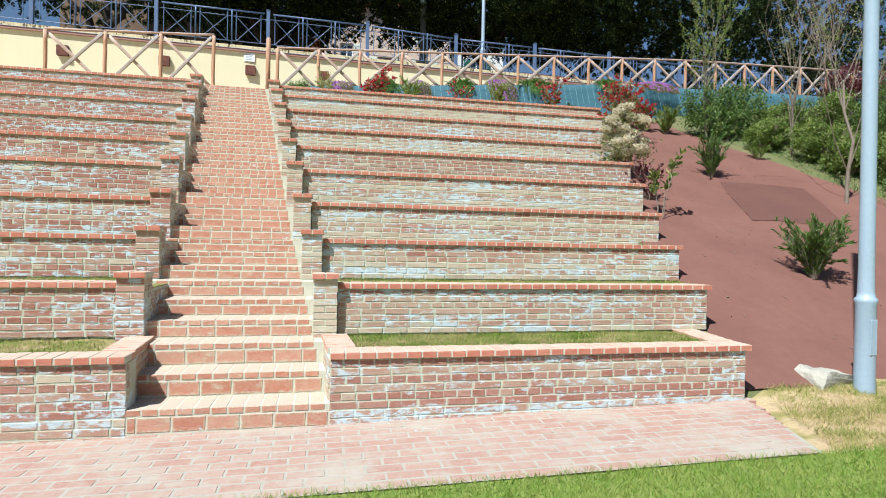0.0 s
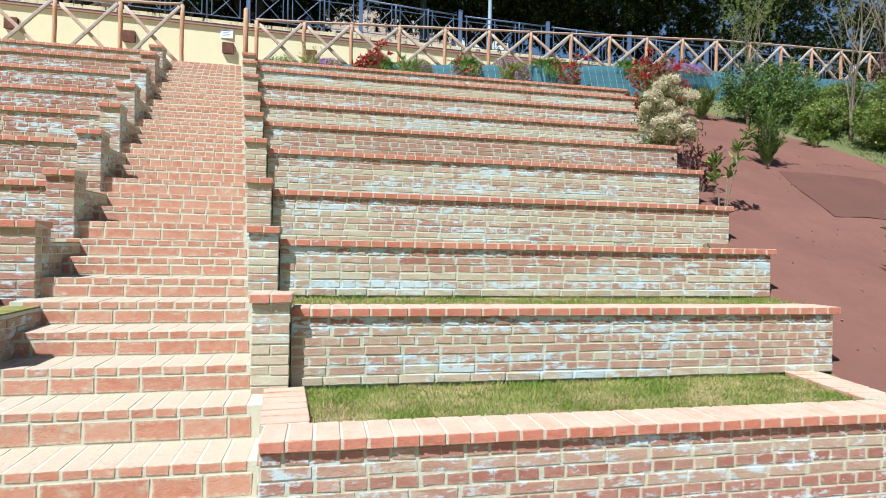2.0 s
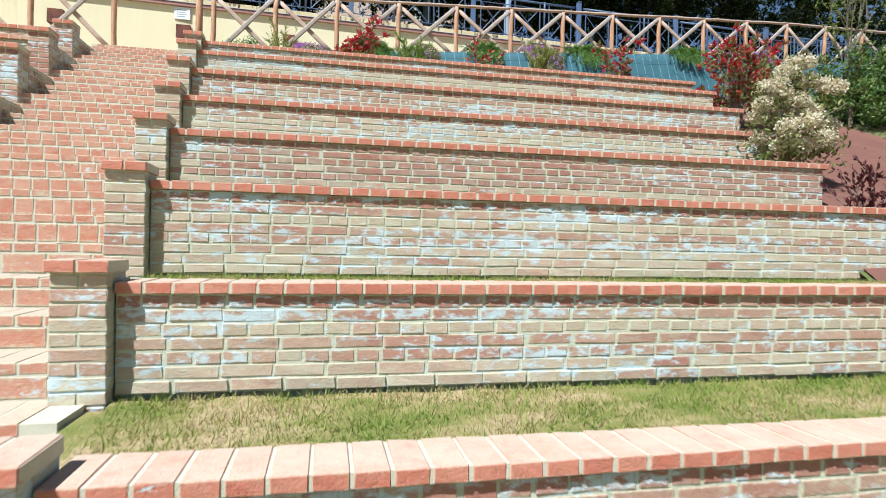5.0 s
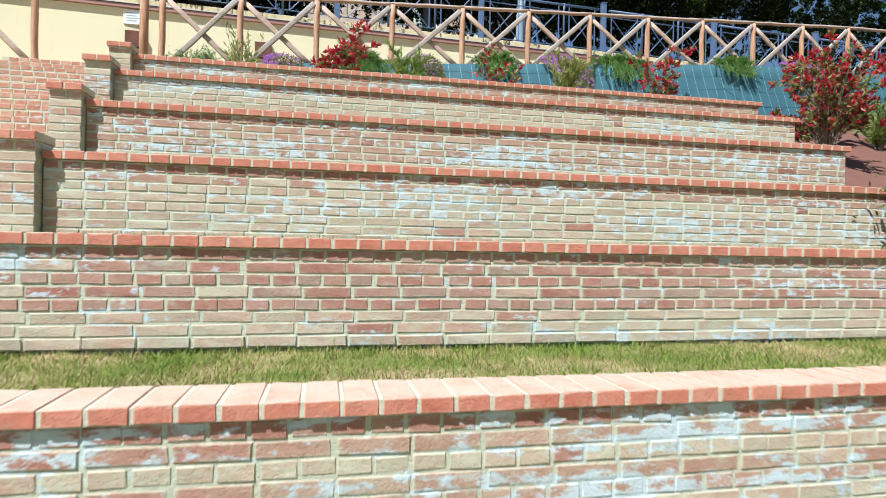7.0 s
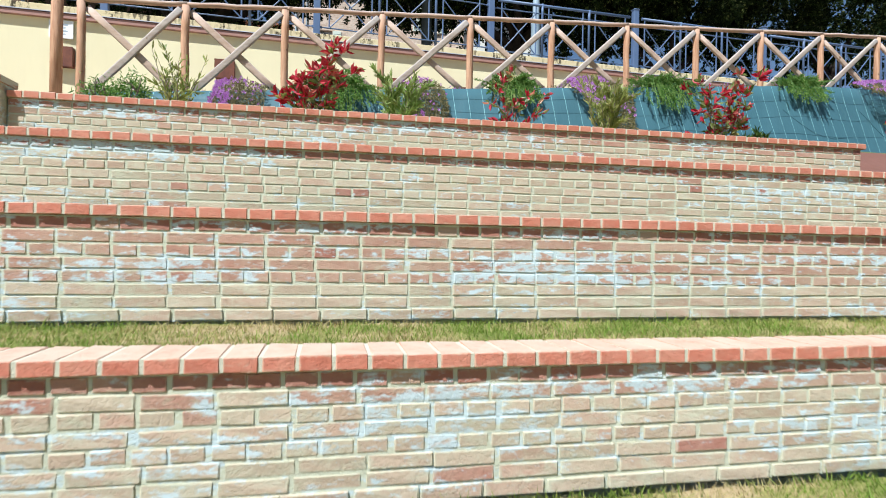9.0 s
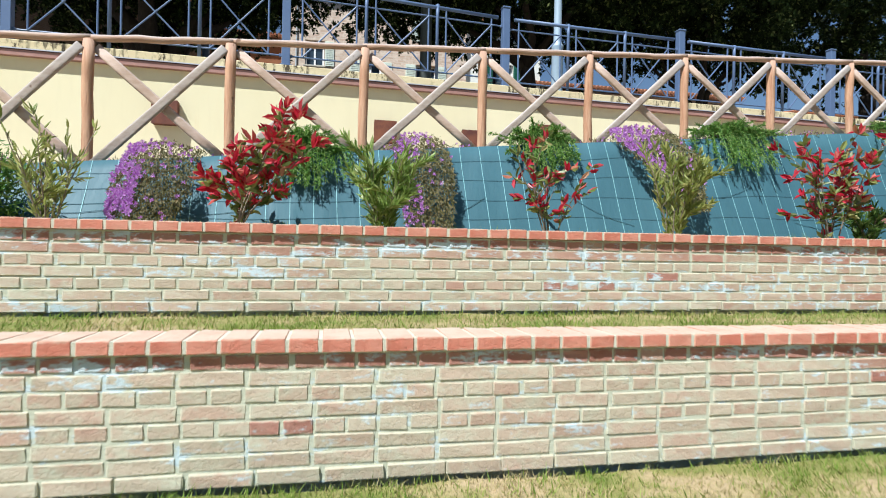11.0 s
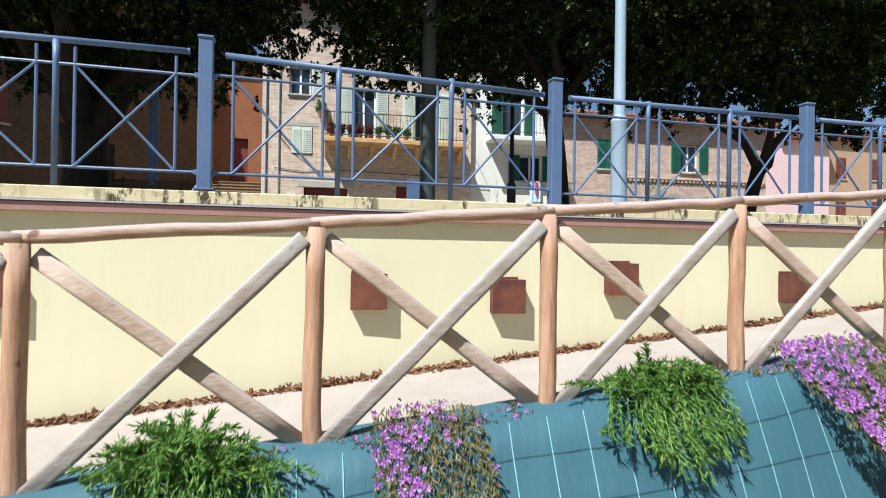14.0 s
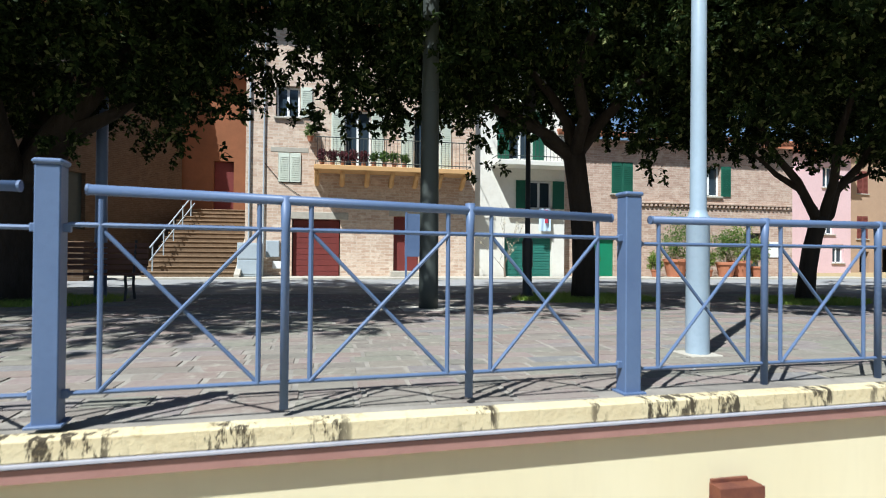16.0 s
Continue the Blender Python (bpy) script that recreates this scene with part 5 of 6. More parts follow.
# ---- holm oaks on the plaza ----
def holm_oak(x, y, r, fork, limbs, crown, n, seed, label="old holm oak with a dense dark green crown"):
    """Trunk, limbs that reach into the crown, and a crown of many single leaves in clumps."""
    rng, g = random.Random(seed), np.random.default_rng(seed)
    t = thing("holm_oak", label, "tree", Matrix.Translation((x, y, PLAZA - 0.02)), "trees on the plaza")
    bm = bmesh.new()
    bx, by = rng.uniform(-0.3, 0.3), rng.uniform(-0.25, 0.25)
    pts = [Vector((bx * (k / 5) ** 2, by * (k / 5) ** 2, fork * k / 5)) for k in range(6)]
    tube(bm, pts, [r * 1.25, r * 1.06, r, r * 0.95, r * 0.95, r * 1.05], 14, 0.07, rng)
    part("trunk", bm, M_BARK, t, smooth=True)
    for lx, ly, lz in limbs:
        end = Vector((lx, ly, lz))
        start = pts[-1] - Vector((0, 0, 0.15))
        p = [start.lerp(end, k / 5) + Vector((0, 0, 0.5 * math.sin(k / 5 * math.pi) * (0.6 if lz > fork + 1.5 else 0.2))) + Vector((rng.uniform(-1, 1), rng.uniform(-1, 1), rng.uniform(-1, 1))) * 0.12 * (0 < k < 5) for k in range(6)]
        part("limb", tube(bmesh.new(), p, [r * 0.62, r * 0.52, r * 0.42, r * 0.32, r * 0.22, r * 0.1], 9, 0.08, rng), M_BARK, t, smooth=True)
    b, d = [], []
    vol = sum(c[3] * c[4] * c[5] for c in crown)
    for cx, cy, cz, rx, ry, rz in crown:
        m = int(n * rx * ry * rz / vol)
        sprays = max(20, m // 26)
        u = rand_dirs(g, sprays) * (0.35 + 0.65 * g.random((sprays, 1)) ** 0.4)
        u *= 1 + 0.25 * np.sin(u[:, :1] * 7 + seed) * np.cos(u[:, 1:2] * 6 + u[:, 2:3] * 5)
        clump = u[g.integers(0, max(10, sprays // 4), sprays)]
        c = clump * [rx, ry, rz] + [cx, cy, cz] + rand_dirs(g, sprays) * 0.30 * g.random((sprays, 1)) ** 0.5
        way = rand_dirs(g, sprays) + clump * 0.9 + [0, 0, -0.25]
        way /= np.linalg.norm(way, axis=1, keepdims=True)
        k = g.integers(0, sprays, m)
        b.append(c[k] + way[k] * g.uniform(0.0, 0.30, (m, 1)) + g.normal(size=(m, 3)) * 0.018)
        d.append(way[k] * 0.8 + rand_dirs(g, m))
    b, d = np.concatenate(b), np.concatenate(d)
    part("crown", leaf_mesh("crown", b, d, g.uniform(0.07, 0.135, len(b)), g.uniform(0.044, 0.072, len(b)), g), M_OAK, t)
    return t


# The oaks' high forward lobes sit out of view, added to shade the plaza.
holm_oak(-2.36, 26.1, 0.39, 1.9, [(1.75, -0.2, 3.2), (2.8, -0.4, 5.1), (-1.6, -1.5, 4.6), (0.6, 1.4, 5.2), (-2.8, 0.8, 4.6), (0.4, -3.4, 4.8)],
         [(0.2, -0.2, 6.2, 3.4, 4.4, 3.2), (2.1, -1.0, 5.2, 1.4, 3.0, 1.8), (-3.0, -1.6, 5.2, 2.6, 3.6, 2.4), (0.8, -0.6, 4.3, 2.2, 2.6, 1.2), (0.0, -2.9, 5.8, 3.6, 2.1, 2.0), (-1.5, -5.6, 7.0, 4.2, 2.6, 1.5), (2.6, -4.4, 7.2, 2.2, 2.4, 1.5), (2.6, -0.5, 3.2, 0.95, 0.9, 0.85), (1.7, -0.2, 3.5, 0.9, 0.9, 0.7), (3.5, -0.6, 6.0, 1.3, 2.0, 1.3), (2.9, -0.4, 4.4, 0.9, 1.4, 1.0), (-1.0, 0.4, 3.9, 2.4, 1.6, 0.9), (4.0, -0.9, 4.9, 1.0, 1.3, 1.0), (3.6, -0.2, 4.6, 0.8, 1.0, 0.7)], 315000, 101)
holm_oak(7.12, 25.8, 0.205, 2.75, [(-1.4, -0.1, 3.35), (-2.9, -0.2, 4.0), (-1.5, -0.3, 4.4), (-1.0, -2.6, 5.2), (1.6, -1.5, 5.0), (0.8, 1.2, 5.4)],
         [(-0.3, -0.3, 6.3, 3.7, 4.4, 2.9), (-3.0, -0.6, 5.2, 2.1, 3.2, 1.7), (2.4, -1.4, 5.3, 2.2, 3.6, 2.0), (-1.3, 0.6, 4.1, 2.2, 1.8, 0.95), (-0.2, -3.0, 5.8, 4.0, 2.1, 2.0), (1.5, 0.2, 3.9, 1.5, 1.8, 1.0), (2.6, -0.4, 3.5, 1.6, 1.6, 0.8), (-3.6, -0.6, 3.45, 1.25, 1.0, 0.9), (-2.15, -0.6, 2.95, 0.55, 0.6, 0.75), (-4.3, -0.4, 4.2, 1.2, 1.3, 1.1), (-2.6, -0.2, 4.0, 1.4, 1.2, 0.9), (-4.4, -0.6, 5.6, 1.4, 1.8, 1.3), (-3.4, -0.8, 4.5, 1.6, 1.2, 0.9)], 250000, 102)
holm_oak(10.98, 24.85, 0.145, 1.55, [(-1.05, 0.2, 2.75), (1.3, -0.1, 2.6), (-1.8, 0.2, 4.0), (0.2, -1.6, 4.6), (2.2, -0.2, 3.8)],
         [(0.3, -0.6, 5.6, 3.6, 4.8, 2.8), (-2.2, -1.4, 5.2, 1.9, 3.2, 1.9), (2.6, 0.0, 4.3, 2.3, 2.6, 1.5), (0.0, -2.8, 6.2, 3.6, 2.6, 2.2), (-1.6, -0.6, 3.9, 1.6, 2.0, 1.0), (1.4, -0.4, 3.6, 1.9, 1.8, 0.95), (-2.4, -0.6, 3.5, 1.2, 1.4, 0.8), (0.2, -1.0, 3.5, 1.9, 1.4, 0.7), (3.2, 0.6, 3.4, 1.6, 1.8, 0.9)], 165000, 103)
holm_oak(17.6, 25.6, 0.3, 2.6, [(-1.2, 0.2, 4.4), (1.6, -0.2, 4.4), (0.2, 0.6, 5.0)],
         [(0.0, -0.6, 6.2, 4.0, 4.8, 3.1), (-2.2, -1.0, 5.4, 2.2, 3.0, 2.0), (2.6, 0, 5.2, 2.4, 2.6, 1.9), (0, -3.0, 5.6, 3.8, 2.2, 2.0), (2.2, -0.8, 3.0, 3.0, 3.0, 1.6), (-2.6, -0.2, 3.5, 2.2, 2.0, 1.0)], 95000, 104)
holm_oak(24.2, 26.0, 0.3, 2.6, [(-1.2, 0.2, 4.4), (1.6, -0.2, 4.4)], [(0.0, 0.0, 6.0, 4.2, 4.2, 3.4), (-2.4, -1.0, 5.0, 2.2, 2.4, 2.0), (2.6, 0, 5.2, 2.4, 2.4, 1.9), (-0.6, -0.6, 3.0, 3.8, 3.0, 1.8), (2.0, 0.6, 2.6, 2.6, 2.2, 1.6)], 55000, 105)
holm_oak(31.0, 27.0, 0.3, 2.6, [(-1.2, 0.2, 4.4), (1.6, -0.2, 4.4)], [(0.0, 0.0, 6.0, 4.4, 4.0, 3.2), (-1.0, -0.6, 3.0, 4.0, 3.0, 1.9)], 36000, 108)
holm_oak(-9.4, 26.4, 0.34, 2.5, [(-1.6, 0.2, 4.4), (1.8, -0.2, 4.4), (0.3, 0.8, 5.0)], [(0.0, -0.6, 6.2, 4.2, 4.8, 3.2), (2.8, -0.8, 5.2, 2.4, 3.0, 2.1), (-2.8, 0, 5.2, 2.4, 2.6, 1.9), (0, -2.8, 5.8, 3.8, 2.0, 2.0)], 52000, 106)
holm_oak(-16.2, 26.4, 0.34, 2.5, [(-1.6, 0.2, 4.4), (1.8, -0.2, 4.4)], [(0.0, 0.0, 6.2, 4.2, 4.2, 3.1), (2.8, -0.8, 5.2, 2.4, 2.6, 2.0)], 26000, 107)


# ---- houses across the road ----
def masonry(name, a, b, mortar, w=0.26, h=0.068, scale=1.0, dirt=0.3):
    """Old brickwork seen from afar: courses by a brick pattern on the facade's plane."""
    n = Nodes(name)
    sep = n.t.nodes.new("ShaderNodeSeparateXYZ")
    n.link(n.pos.outputs["Position"], sep.inputs[0])
    com = n.t.nodes.new("ShaderNodeCombineXYZ")
    n.link(n.math("ADD", sep.outputs[0], sep.outputs[1]), com.inputs[0])
    n.link(n.math("ADD", sep.outputs[2], n.math("MULTIPLY", n.noise(1.6, 4), 0.11)), com.inputs[1])
    t = n.t.nodes.new("ShaderNodeTexBrick")
    n.link(com.outputs[0], t.inputs["Vector"])
    t.inputs["Scale"].default_value = 1.0
    t.inputs["Brick Width"].default_value, t.inputs["Row Height"].default_value, t.inputs["Mortar Size"].default_value = w, h, 0.008
    t.inputs["Color1"].default_value, t.inputs["Color2"].default_value, t.inputs["Mortar"].default_value = (*a, 1), (*b, 1), (*mortar, 1)
    c = n.mix(n.math("MULTIPLY", n.ramp(n.noise(0.7, 5, 0.65), [(0.35, 0.0), (0.7, 1.0)]), dirt), t.outputs["Color"], tuple(v * 0.55 for v in a))
    c = n.mix(n.math("MULTIPLY", n.ramp(n.noise(4, 4, 0.65, None, 6.0), [(0.5, 0.0), (0.7, 1.0)]), 0.45), c, tuple(min(1, v * 1.25) for v in mortar))
    c = n.mix(n.math("MULTIPLY", n.ramp(n.noise(9, 4, 0.7, (1, 1, 1.8), 4.0), [(0.50, 0.0), (0.66, 1.0)]), 0.4), c, tuple(v * 0.62 for v in b))
    n.bump(n.math("ADD", t.outputs["Fac"], n.math("MULTIPLY", n.noise(16, 5), 1.6)), -0.8, 0.02)
    return n.done(c, 0.93, 0.0, 0.15)


M_HOUSE_A = masonry("old_pink_brick", (0.66, 0.52, 0.40), (0.50, 0.345, 0.25), (0.63, 0.555, 0.45), 0.33, 0.10)
M_HOUSE_C = masonry("old_red_brick", (0.56, 0.41, 0.32), (0.42, 0.28, 0.21), (0.55, 0.47, 0.38), 0.31, 0.09)
# Brown brick taken far down, so the tone itself carries the house's shade.
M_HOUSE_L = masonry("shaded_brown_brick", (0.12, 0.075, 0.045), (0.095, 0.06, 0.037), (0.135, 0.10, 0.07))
# Orange lowered to put the shade of the lane into the plaster.
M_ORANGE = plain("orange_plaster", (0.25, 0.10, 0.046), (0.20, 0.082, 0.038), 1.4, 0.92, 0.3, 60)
M_HOUSE_W = plain("white_plaster", (0.74, 0.73, 0.66), (0.66, 0.62, 0.53), 0.9, 0.92, 0.25, 70)
M_PINK = plain("pink_plaster", (0.66, 0.47, 0.47), (0.62, 0.43, 0.43), 1.0, 0.92, 0.2, 70)
M_OCHRE = plain("brown_plaster", (0.42, 0.29, 0.19), (0.37, 0.25, 0.165), 1.2, 0.92, 0.25, 60)
M_DOOR_RED = plain("oxblood_paint", (0.17, 0.035, 0.03), (0.14, 0.03, 0.025), 3, 0.6, 0.2, 60)
M_SHUT_GREEN = plain("green_paint", (0.02, 0.12, 0.075), (0.02, 0.105, 0.065), 3, 0.6, 0.2, 60)
M_ROLL = plain("teal_green_paint", (0.03, 0.16, 0.125), (0.03, 0.145, 0.11), 3, 0.6, 0.2, 60)
M_BRIGHT_GREEN = plain("bright_green_paint", (0.015, 0.20, 0.10), (0.015, 0.18, 0.09), 3, 0.6, 0.2, 60)
M_SHUT_PALE = plain("pale_green_paint", (0.62, 0.66, 0.56), (0.58, 0.62, 0.52), 3, 0.6, 0.2, 60)
M_SHUT_BROWN = plain("brown_red_paint", (0.20, 0.06, 0.045), (0.17, 0.05, 0.04), 3, 0.6, 0.2, 60)
M_BALCONY = plain("ochre_plaster", (0.60, 0.37, 0.165), (0.53, 0.32, 0.14), 2, 0.9, 0.2, 70)
M_TILE = plain("roof_tile", (0.40, 0.17, 0.085), (0.32, 0.13, 0.07), 3, 0.9, 0.4, 40)
M_POT = plain("terracotta", (0.42, 0.17, 0.09), (0.36, 0.14, 0.075), 5, 0.85, 0.2, 80)
M_GREYBOX = plain("grey_cabinet", (0.40, 0.45, 0.48), (0.36, 0.41, 0.44), 4, 0.55, 0.1, 90)
M_CLOTH_BLUE = plain("pale_blue_cloth", (0.50, 0.62, 0.74), (0.46, 0.58, 0.72), 6, 0.9, 0.3, 60)
M_CLOTH_RED = plain("red_cloth", (0.50, 0.05, 0.08), (0.45, 0.04, 0.07), 6, 0.9, 0.3, 60)
# Nosing tone darkened for the part shade lying on the lane steps.
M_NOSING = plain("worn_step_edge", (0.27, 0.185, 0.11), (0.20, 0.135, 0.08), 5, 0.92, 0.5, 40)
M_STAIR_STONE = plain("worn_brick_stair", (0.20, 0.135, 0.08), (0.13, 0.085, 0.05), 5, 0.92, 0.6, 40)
# Near-black colour that stands in for the shade inside the rooms.
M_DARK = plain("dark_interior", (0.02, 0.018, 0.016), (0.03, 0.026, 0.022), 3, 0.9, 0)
gl = Nodes("window_glass")
M_GLASS = gl.done((0.03, 0.045, 0.06), 0.06, 0.0, 0.8)


def facade(x0, x1, z0, z1, y, depth, openings, material, parent, name="wall"):
    """A thick front wall, with its openings cut through."""
    xs = sorted({x0, x1, *[o[0] for o in openings], *[o[1] for o in openings]})
    zs = sorted({z0, z1, *[o[2] for o in openings], *[o[3] for o in openings]})
    bm = bmesh.new()
    grid = {(p, q): bm.verts.new((p, y, q)) for p in xs for q in zs}
    for a, b in zip(xs, xs[1:]):
        for c, d in zip(zs, zs[1:]):
            if not any(o[0] <= a and b <= o[1] and o[2] <= c and d <= o[3] for o in openings):
                bm.faces.new((grid[a, c], grid[b, c], grid[b, d], grid[a, d]))
    back = bmesh.ops.extrude_face_region(bm, geom=bm.faces[:])
    bmesh.ops.translate(bm, vec=(0, 0.45, 0), verts=[v for v in back["geom"] if isinstance(v, bmesh.types.BMVert)])
    bmesh.ops.delete(bm, geom=[v for v in bm.verts if not v.link_faces], context="VERTS")
    part(name, bm, material, parent)
    # A black block in place of rooms paints the dark behind the openings.
    bm = bmesh.new()
    box(bm, x0 + 0.31, x1 - 0.31, y + 0.9, y + depth, z0, z1 - 0.02)
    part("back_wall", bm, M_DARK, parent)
    for a, b in ((x0, x0 + 0.3), (x1 - 0.3, x1)):
        part("side_wall", one_box(a, b, y + 0.4505, y + depth + 0.1, z0, z1), material, parent)


def shutter(parent, x, z, w, h, y, material, open_by=0.0):
    """A louvred shutter leaf hinged at x."""
    s = part("shutter", one_box(0, w, -0.045, -0.012, 0, h, 0.006), material, parent)
    s.matrix_basis = Matrix.Translation((x, y, z)) @ pose(0, 0, 0, 0, 0, open_by)
    k = 0.08
    while k < h - 0.1:
        part("slat", one_box(0.05 if w > 0 else w + 0.05, w - 0.05 if w > 0 else -0.05, -0.058, -0.046, k, k + 0.035), material, s)
        k += 0.075
    return s


def window(parent, x0, x1, z0, z1, y, shutters=None, openness=0):
    w = part("window", one_box(x0, x1, y + 0.20, y + 0.215, z0, z1), M_GLASS, parent)
    for a, b, c, d in ((x0, x0 + 0.06, z0, z1), (x1 - 0.06, x1, z0, z1), ((x0 + x1) / 2 - 0.04, (x0 + x1) / 2 + 0.04, z0, z1), (x0 + 0.0605, x1 - 0.0605, z1 - 0.06, z1), (x0 + 0.0605, x1 - 0.0605, z0, z0 + 0.06)):
        part("frame", one_box(a, b, y + 0.16, y + 0.199, c, d), M_WHITE, w)
    part("sill", one_box(x0 - 0.08, x1 + 0.08, y - 0.08, y + 0.2, z0 - 0.07, z0 - 0.001, 0.01), M_STONE, parent)
    if shutters:
        h = (x1 - x0) / 2
        if openness:
            shutter(parent, x0 - h, z0, h - 0.01, z1 - z0, y, shutters)
            shutter(parent, x1 + 0.01, z0, h - 0.01, z1 - z0, y, shutters)
        else:
            shutter(parent, x0, z0, h - 0.01, z1 - z0, y + 0.03, shutters)
            shutter(parent, (x0 + x1) / 2 + 0.01, z0, h - 0.01, z1 - z0, y + 0.03, shutters)


def tiled_roof(parent, x0, x1, y0, y1, z, rise):
    """A pitched roof with rows of half-round tiles at its eave."""
    bm = bmesh.new()
    vs = [bm.verts.new(c) for c in ((x0 - 0.3, y0 - 0.45, z), (x1 + 0.3, y0 - 0.45, z), (x1 + 0.3, y1, z + rise), (x0 - 0.3, y1, z + rise))]
    up = [bm.verts.new(v.co + Vector((0, 0, 0.12))) for v in vs]
    bm.faces.new(vs[::-1])
    bm.faces.new(up)
    for k in range(4):
        bm.faces.new((vs[k], vs[(k + 1) % 4], up[(k + 1) % 4], up[k]))
    roof = part("roof", bm, M_TILE, parent)
    bm = bmesh.new()
    x = x0 - 0.25
    while x < x1 + 0.3:
        tube(bm, [(x, y0 - 0.52, z + 0.13), (x, y1, z + rise + 0.15)], 0.075, 8)
        x += 0.19
    part("tile_rows", bm, M_TILE, roof)


def pot_plant(x, y, z, s, seed, m=M_BUSH, flowers=None):
    p, c = clump_bush("potted_plant", "leafy plant in a terracotta pot by the house wall", (x, y, z + 0.28 * s), (0.7 * s, 0.6 * s, 0.9 * s), seed, m, 1500 if s > 0.7 else 500, 0.075, 0.04, 4, "plant", 26)
    part("pot", turned(bmesh.new(), [(0.15 * s, -0.28 * s), (0.21 * s, 0.0), (0.235 * s, 0.002), (0.235 * s, 0.05 * s), (0.2 * s, 0.055 * s)], 14), M_POT, p)


FY = 36.0
ZB = 7.36
sheet("sidewalk", -8, 24, 34.6, 36.1, lambda x, y: 7.44, M_STONE, "pale raised sidewalk at the foot of the houses", "pavement", 20, 2, 0.004)
part("kerb", one_box(-8, 24, 34.5, 34.6, 7.3, 7.445, 0.01), M_STONE, None)
tagged(bpy.data.objects["kerb"], "pale stone kerb of the sidewalk", "kerb", kind="structure")

ha = thing("house", "old pale pink brick house with a long balcony and oxblood doors", "house", kind="")
ops = [(1.27, 2.88, ZB, 9.38), (4.72, 5.62, 7.62, 9.54), (0.80, 1.55, 10.60, 11.62), (0.70, 1.50, 12.8, 13.88), (3.0, 3.9, 11.15, 13.2), (5.4, 6.3, 11.15, 13.2), (5.6, 6.4, 14.2, 15.3)]
facade(-0.25, 7.65, ZB, 16.2, FY, 7.0, ops, M_HOUSE_A, ha)
tiled_roof(ha, -0.25, 7.65, FY, FY + 7, 16.2, 1.6)
d = part("door", one_box(1.30, 2.85, FY + 0.16, FY + 0.22, ZB, 9.36), M_DOOR_RED, ha, "oxblood red double door")
for k in range(10):
    part("board", one_box(1.31, 2.84, FY + 0.145, FY + 0.1595, ZB + 0.05 + 0.193 * k, ZB + 0.23 + 0.193 * k, 0.004), M_DOOR_RED, d)
d = part("door", one_box(4.74, 5.60, FY + 0.14, FY + 0.2, 7.63, 9.52), M_DOOR_RED, ha, "narrow oxblood red door")
part("knob", turned(bmesh.new(), [(0.03, 0), (0.03, 0.05)], 10, (5.5, FY + 0.10, 8.5)), M_BLACK, d)
part("lintel", one_box(1.05, 3.15, FY - 0.02, FY + 0.3, 9.382, 9.62, 0.01), M_STONE, ha)
part("lintel", one_box(4.55, 5.8, FY - 0.02, FY + 0.3, 9.542, 9.75, 0.01), M_STONE, ha)
part("doorstep", one_box(4.6, 5.75, FY - 0.3, FY - 0.002, 7.44, 7.62, 0.015), M_STONE, ha)
shutter(ha, 0.81, 10.62, 0.36, 0.98, FY, M_SHUT_PALE)
shutter(ha, 1.18, 10.62, 0.36, 0.98, FY, M_SHUT_PALE)
part("lintel", one_box(0.55, 1.8, FY - 0.01, FY + 0.3, 11.63, 11.8, 0.01), M_STONE, ha)
window(ha, 0.72, 1.48, 12.82, 13.86, FY, None)
shutter(ha, 1.52, 12.82, 0.38, 1.04, FY, M_SHUT_PALE)
for x in (3.0, 5.4):
    window(ha, x, x + 0.9, 11.16, 13.18, FY, M_SHUT_PALE, 1)
window(ha, 5.6, 6.4, 14.2, 15.3, FY, M_SHUT_PALE, 1)
bal = part("balcony", one_box(2.0, 7.3, FY - 1.0, FY - 0.002, 10.96, 11.12, 0.015), M_BALCONY, ha, "ochre plastered balcony on corbels")
for k in range(7):
    x = 2.08 + 0.84 * k
    part("corbel", tube(bmesh.new(), [(x, FY, 10.58), (x, FY - 0.22, 10.62), (x, FY - 0.42, 10.82), (x, FY - 0.72, 10.90), (x, FY - 0.75, 10.958)], [0.09, 0.09, 0.085, 0.08, 0.07], 6), M_BALCONY, bal)
for z in (11.22, 12.02):
    part("balcony_rail", tube(bmesh.new(), [(2.04, FY - 0.02, z), (2.04, FY - 0.96, z), (7.26, FY - 0.96, z), (7.26, FY - 0.02, z)], 0.018, 6), M_POLE, bal)
k = 2.1
while k < 7.25:
    part("baluster", tube(bmesh.new(), [(k, FY - 0.96, 11.12), (k, FY - 0.96, 12.02)], 0.008, 5), M_POLE, bal)
    k += 0.125
for k in range(9):
    pot_plant(2.25 + 0.34 * k, FY - 0.84, 11.12, 0.42, 200 + k, M_PLUM if k < 5 else M_BUSH)
pot_plant(1.85, FY - 0.2, 12.0, 0.5, 215, M_BUSH)
for x, r in ((-0.12, 0.032), (0.34, 0.026)):
    part("downpipe", tube(bmesh.new(), [(x, FY - 0.06, 7.5), (x, FY - 0.06, 12.1), (x + 0.02, FY - 0.06, 16.0)], r, 8), M_GREYBOX, ha)
part("cable", tube(bmesh.new(), [(0.2, FY - 0.03, 10.05), (1.2, FY - 0.03, 9.95), (2.4, FY - 0.03, 10.05), (4.4, FY - 0.03, 10.0), (7.4, FY - 0.03, 9.9)], 0.012, 5), M_BLACK, ha)
part("cable", tube(bmesh.new(), [(0.3, FY - 0.03, 11.3), (0.9, FY - 0.03, 10.6), (1.9, FY - 0.03, 9.9)], 0.01, 5), M_BLACK, ha)
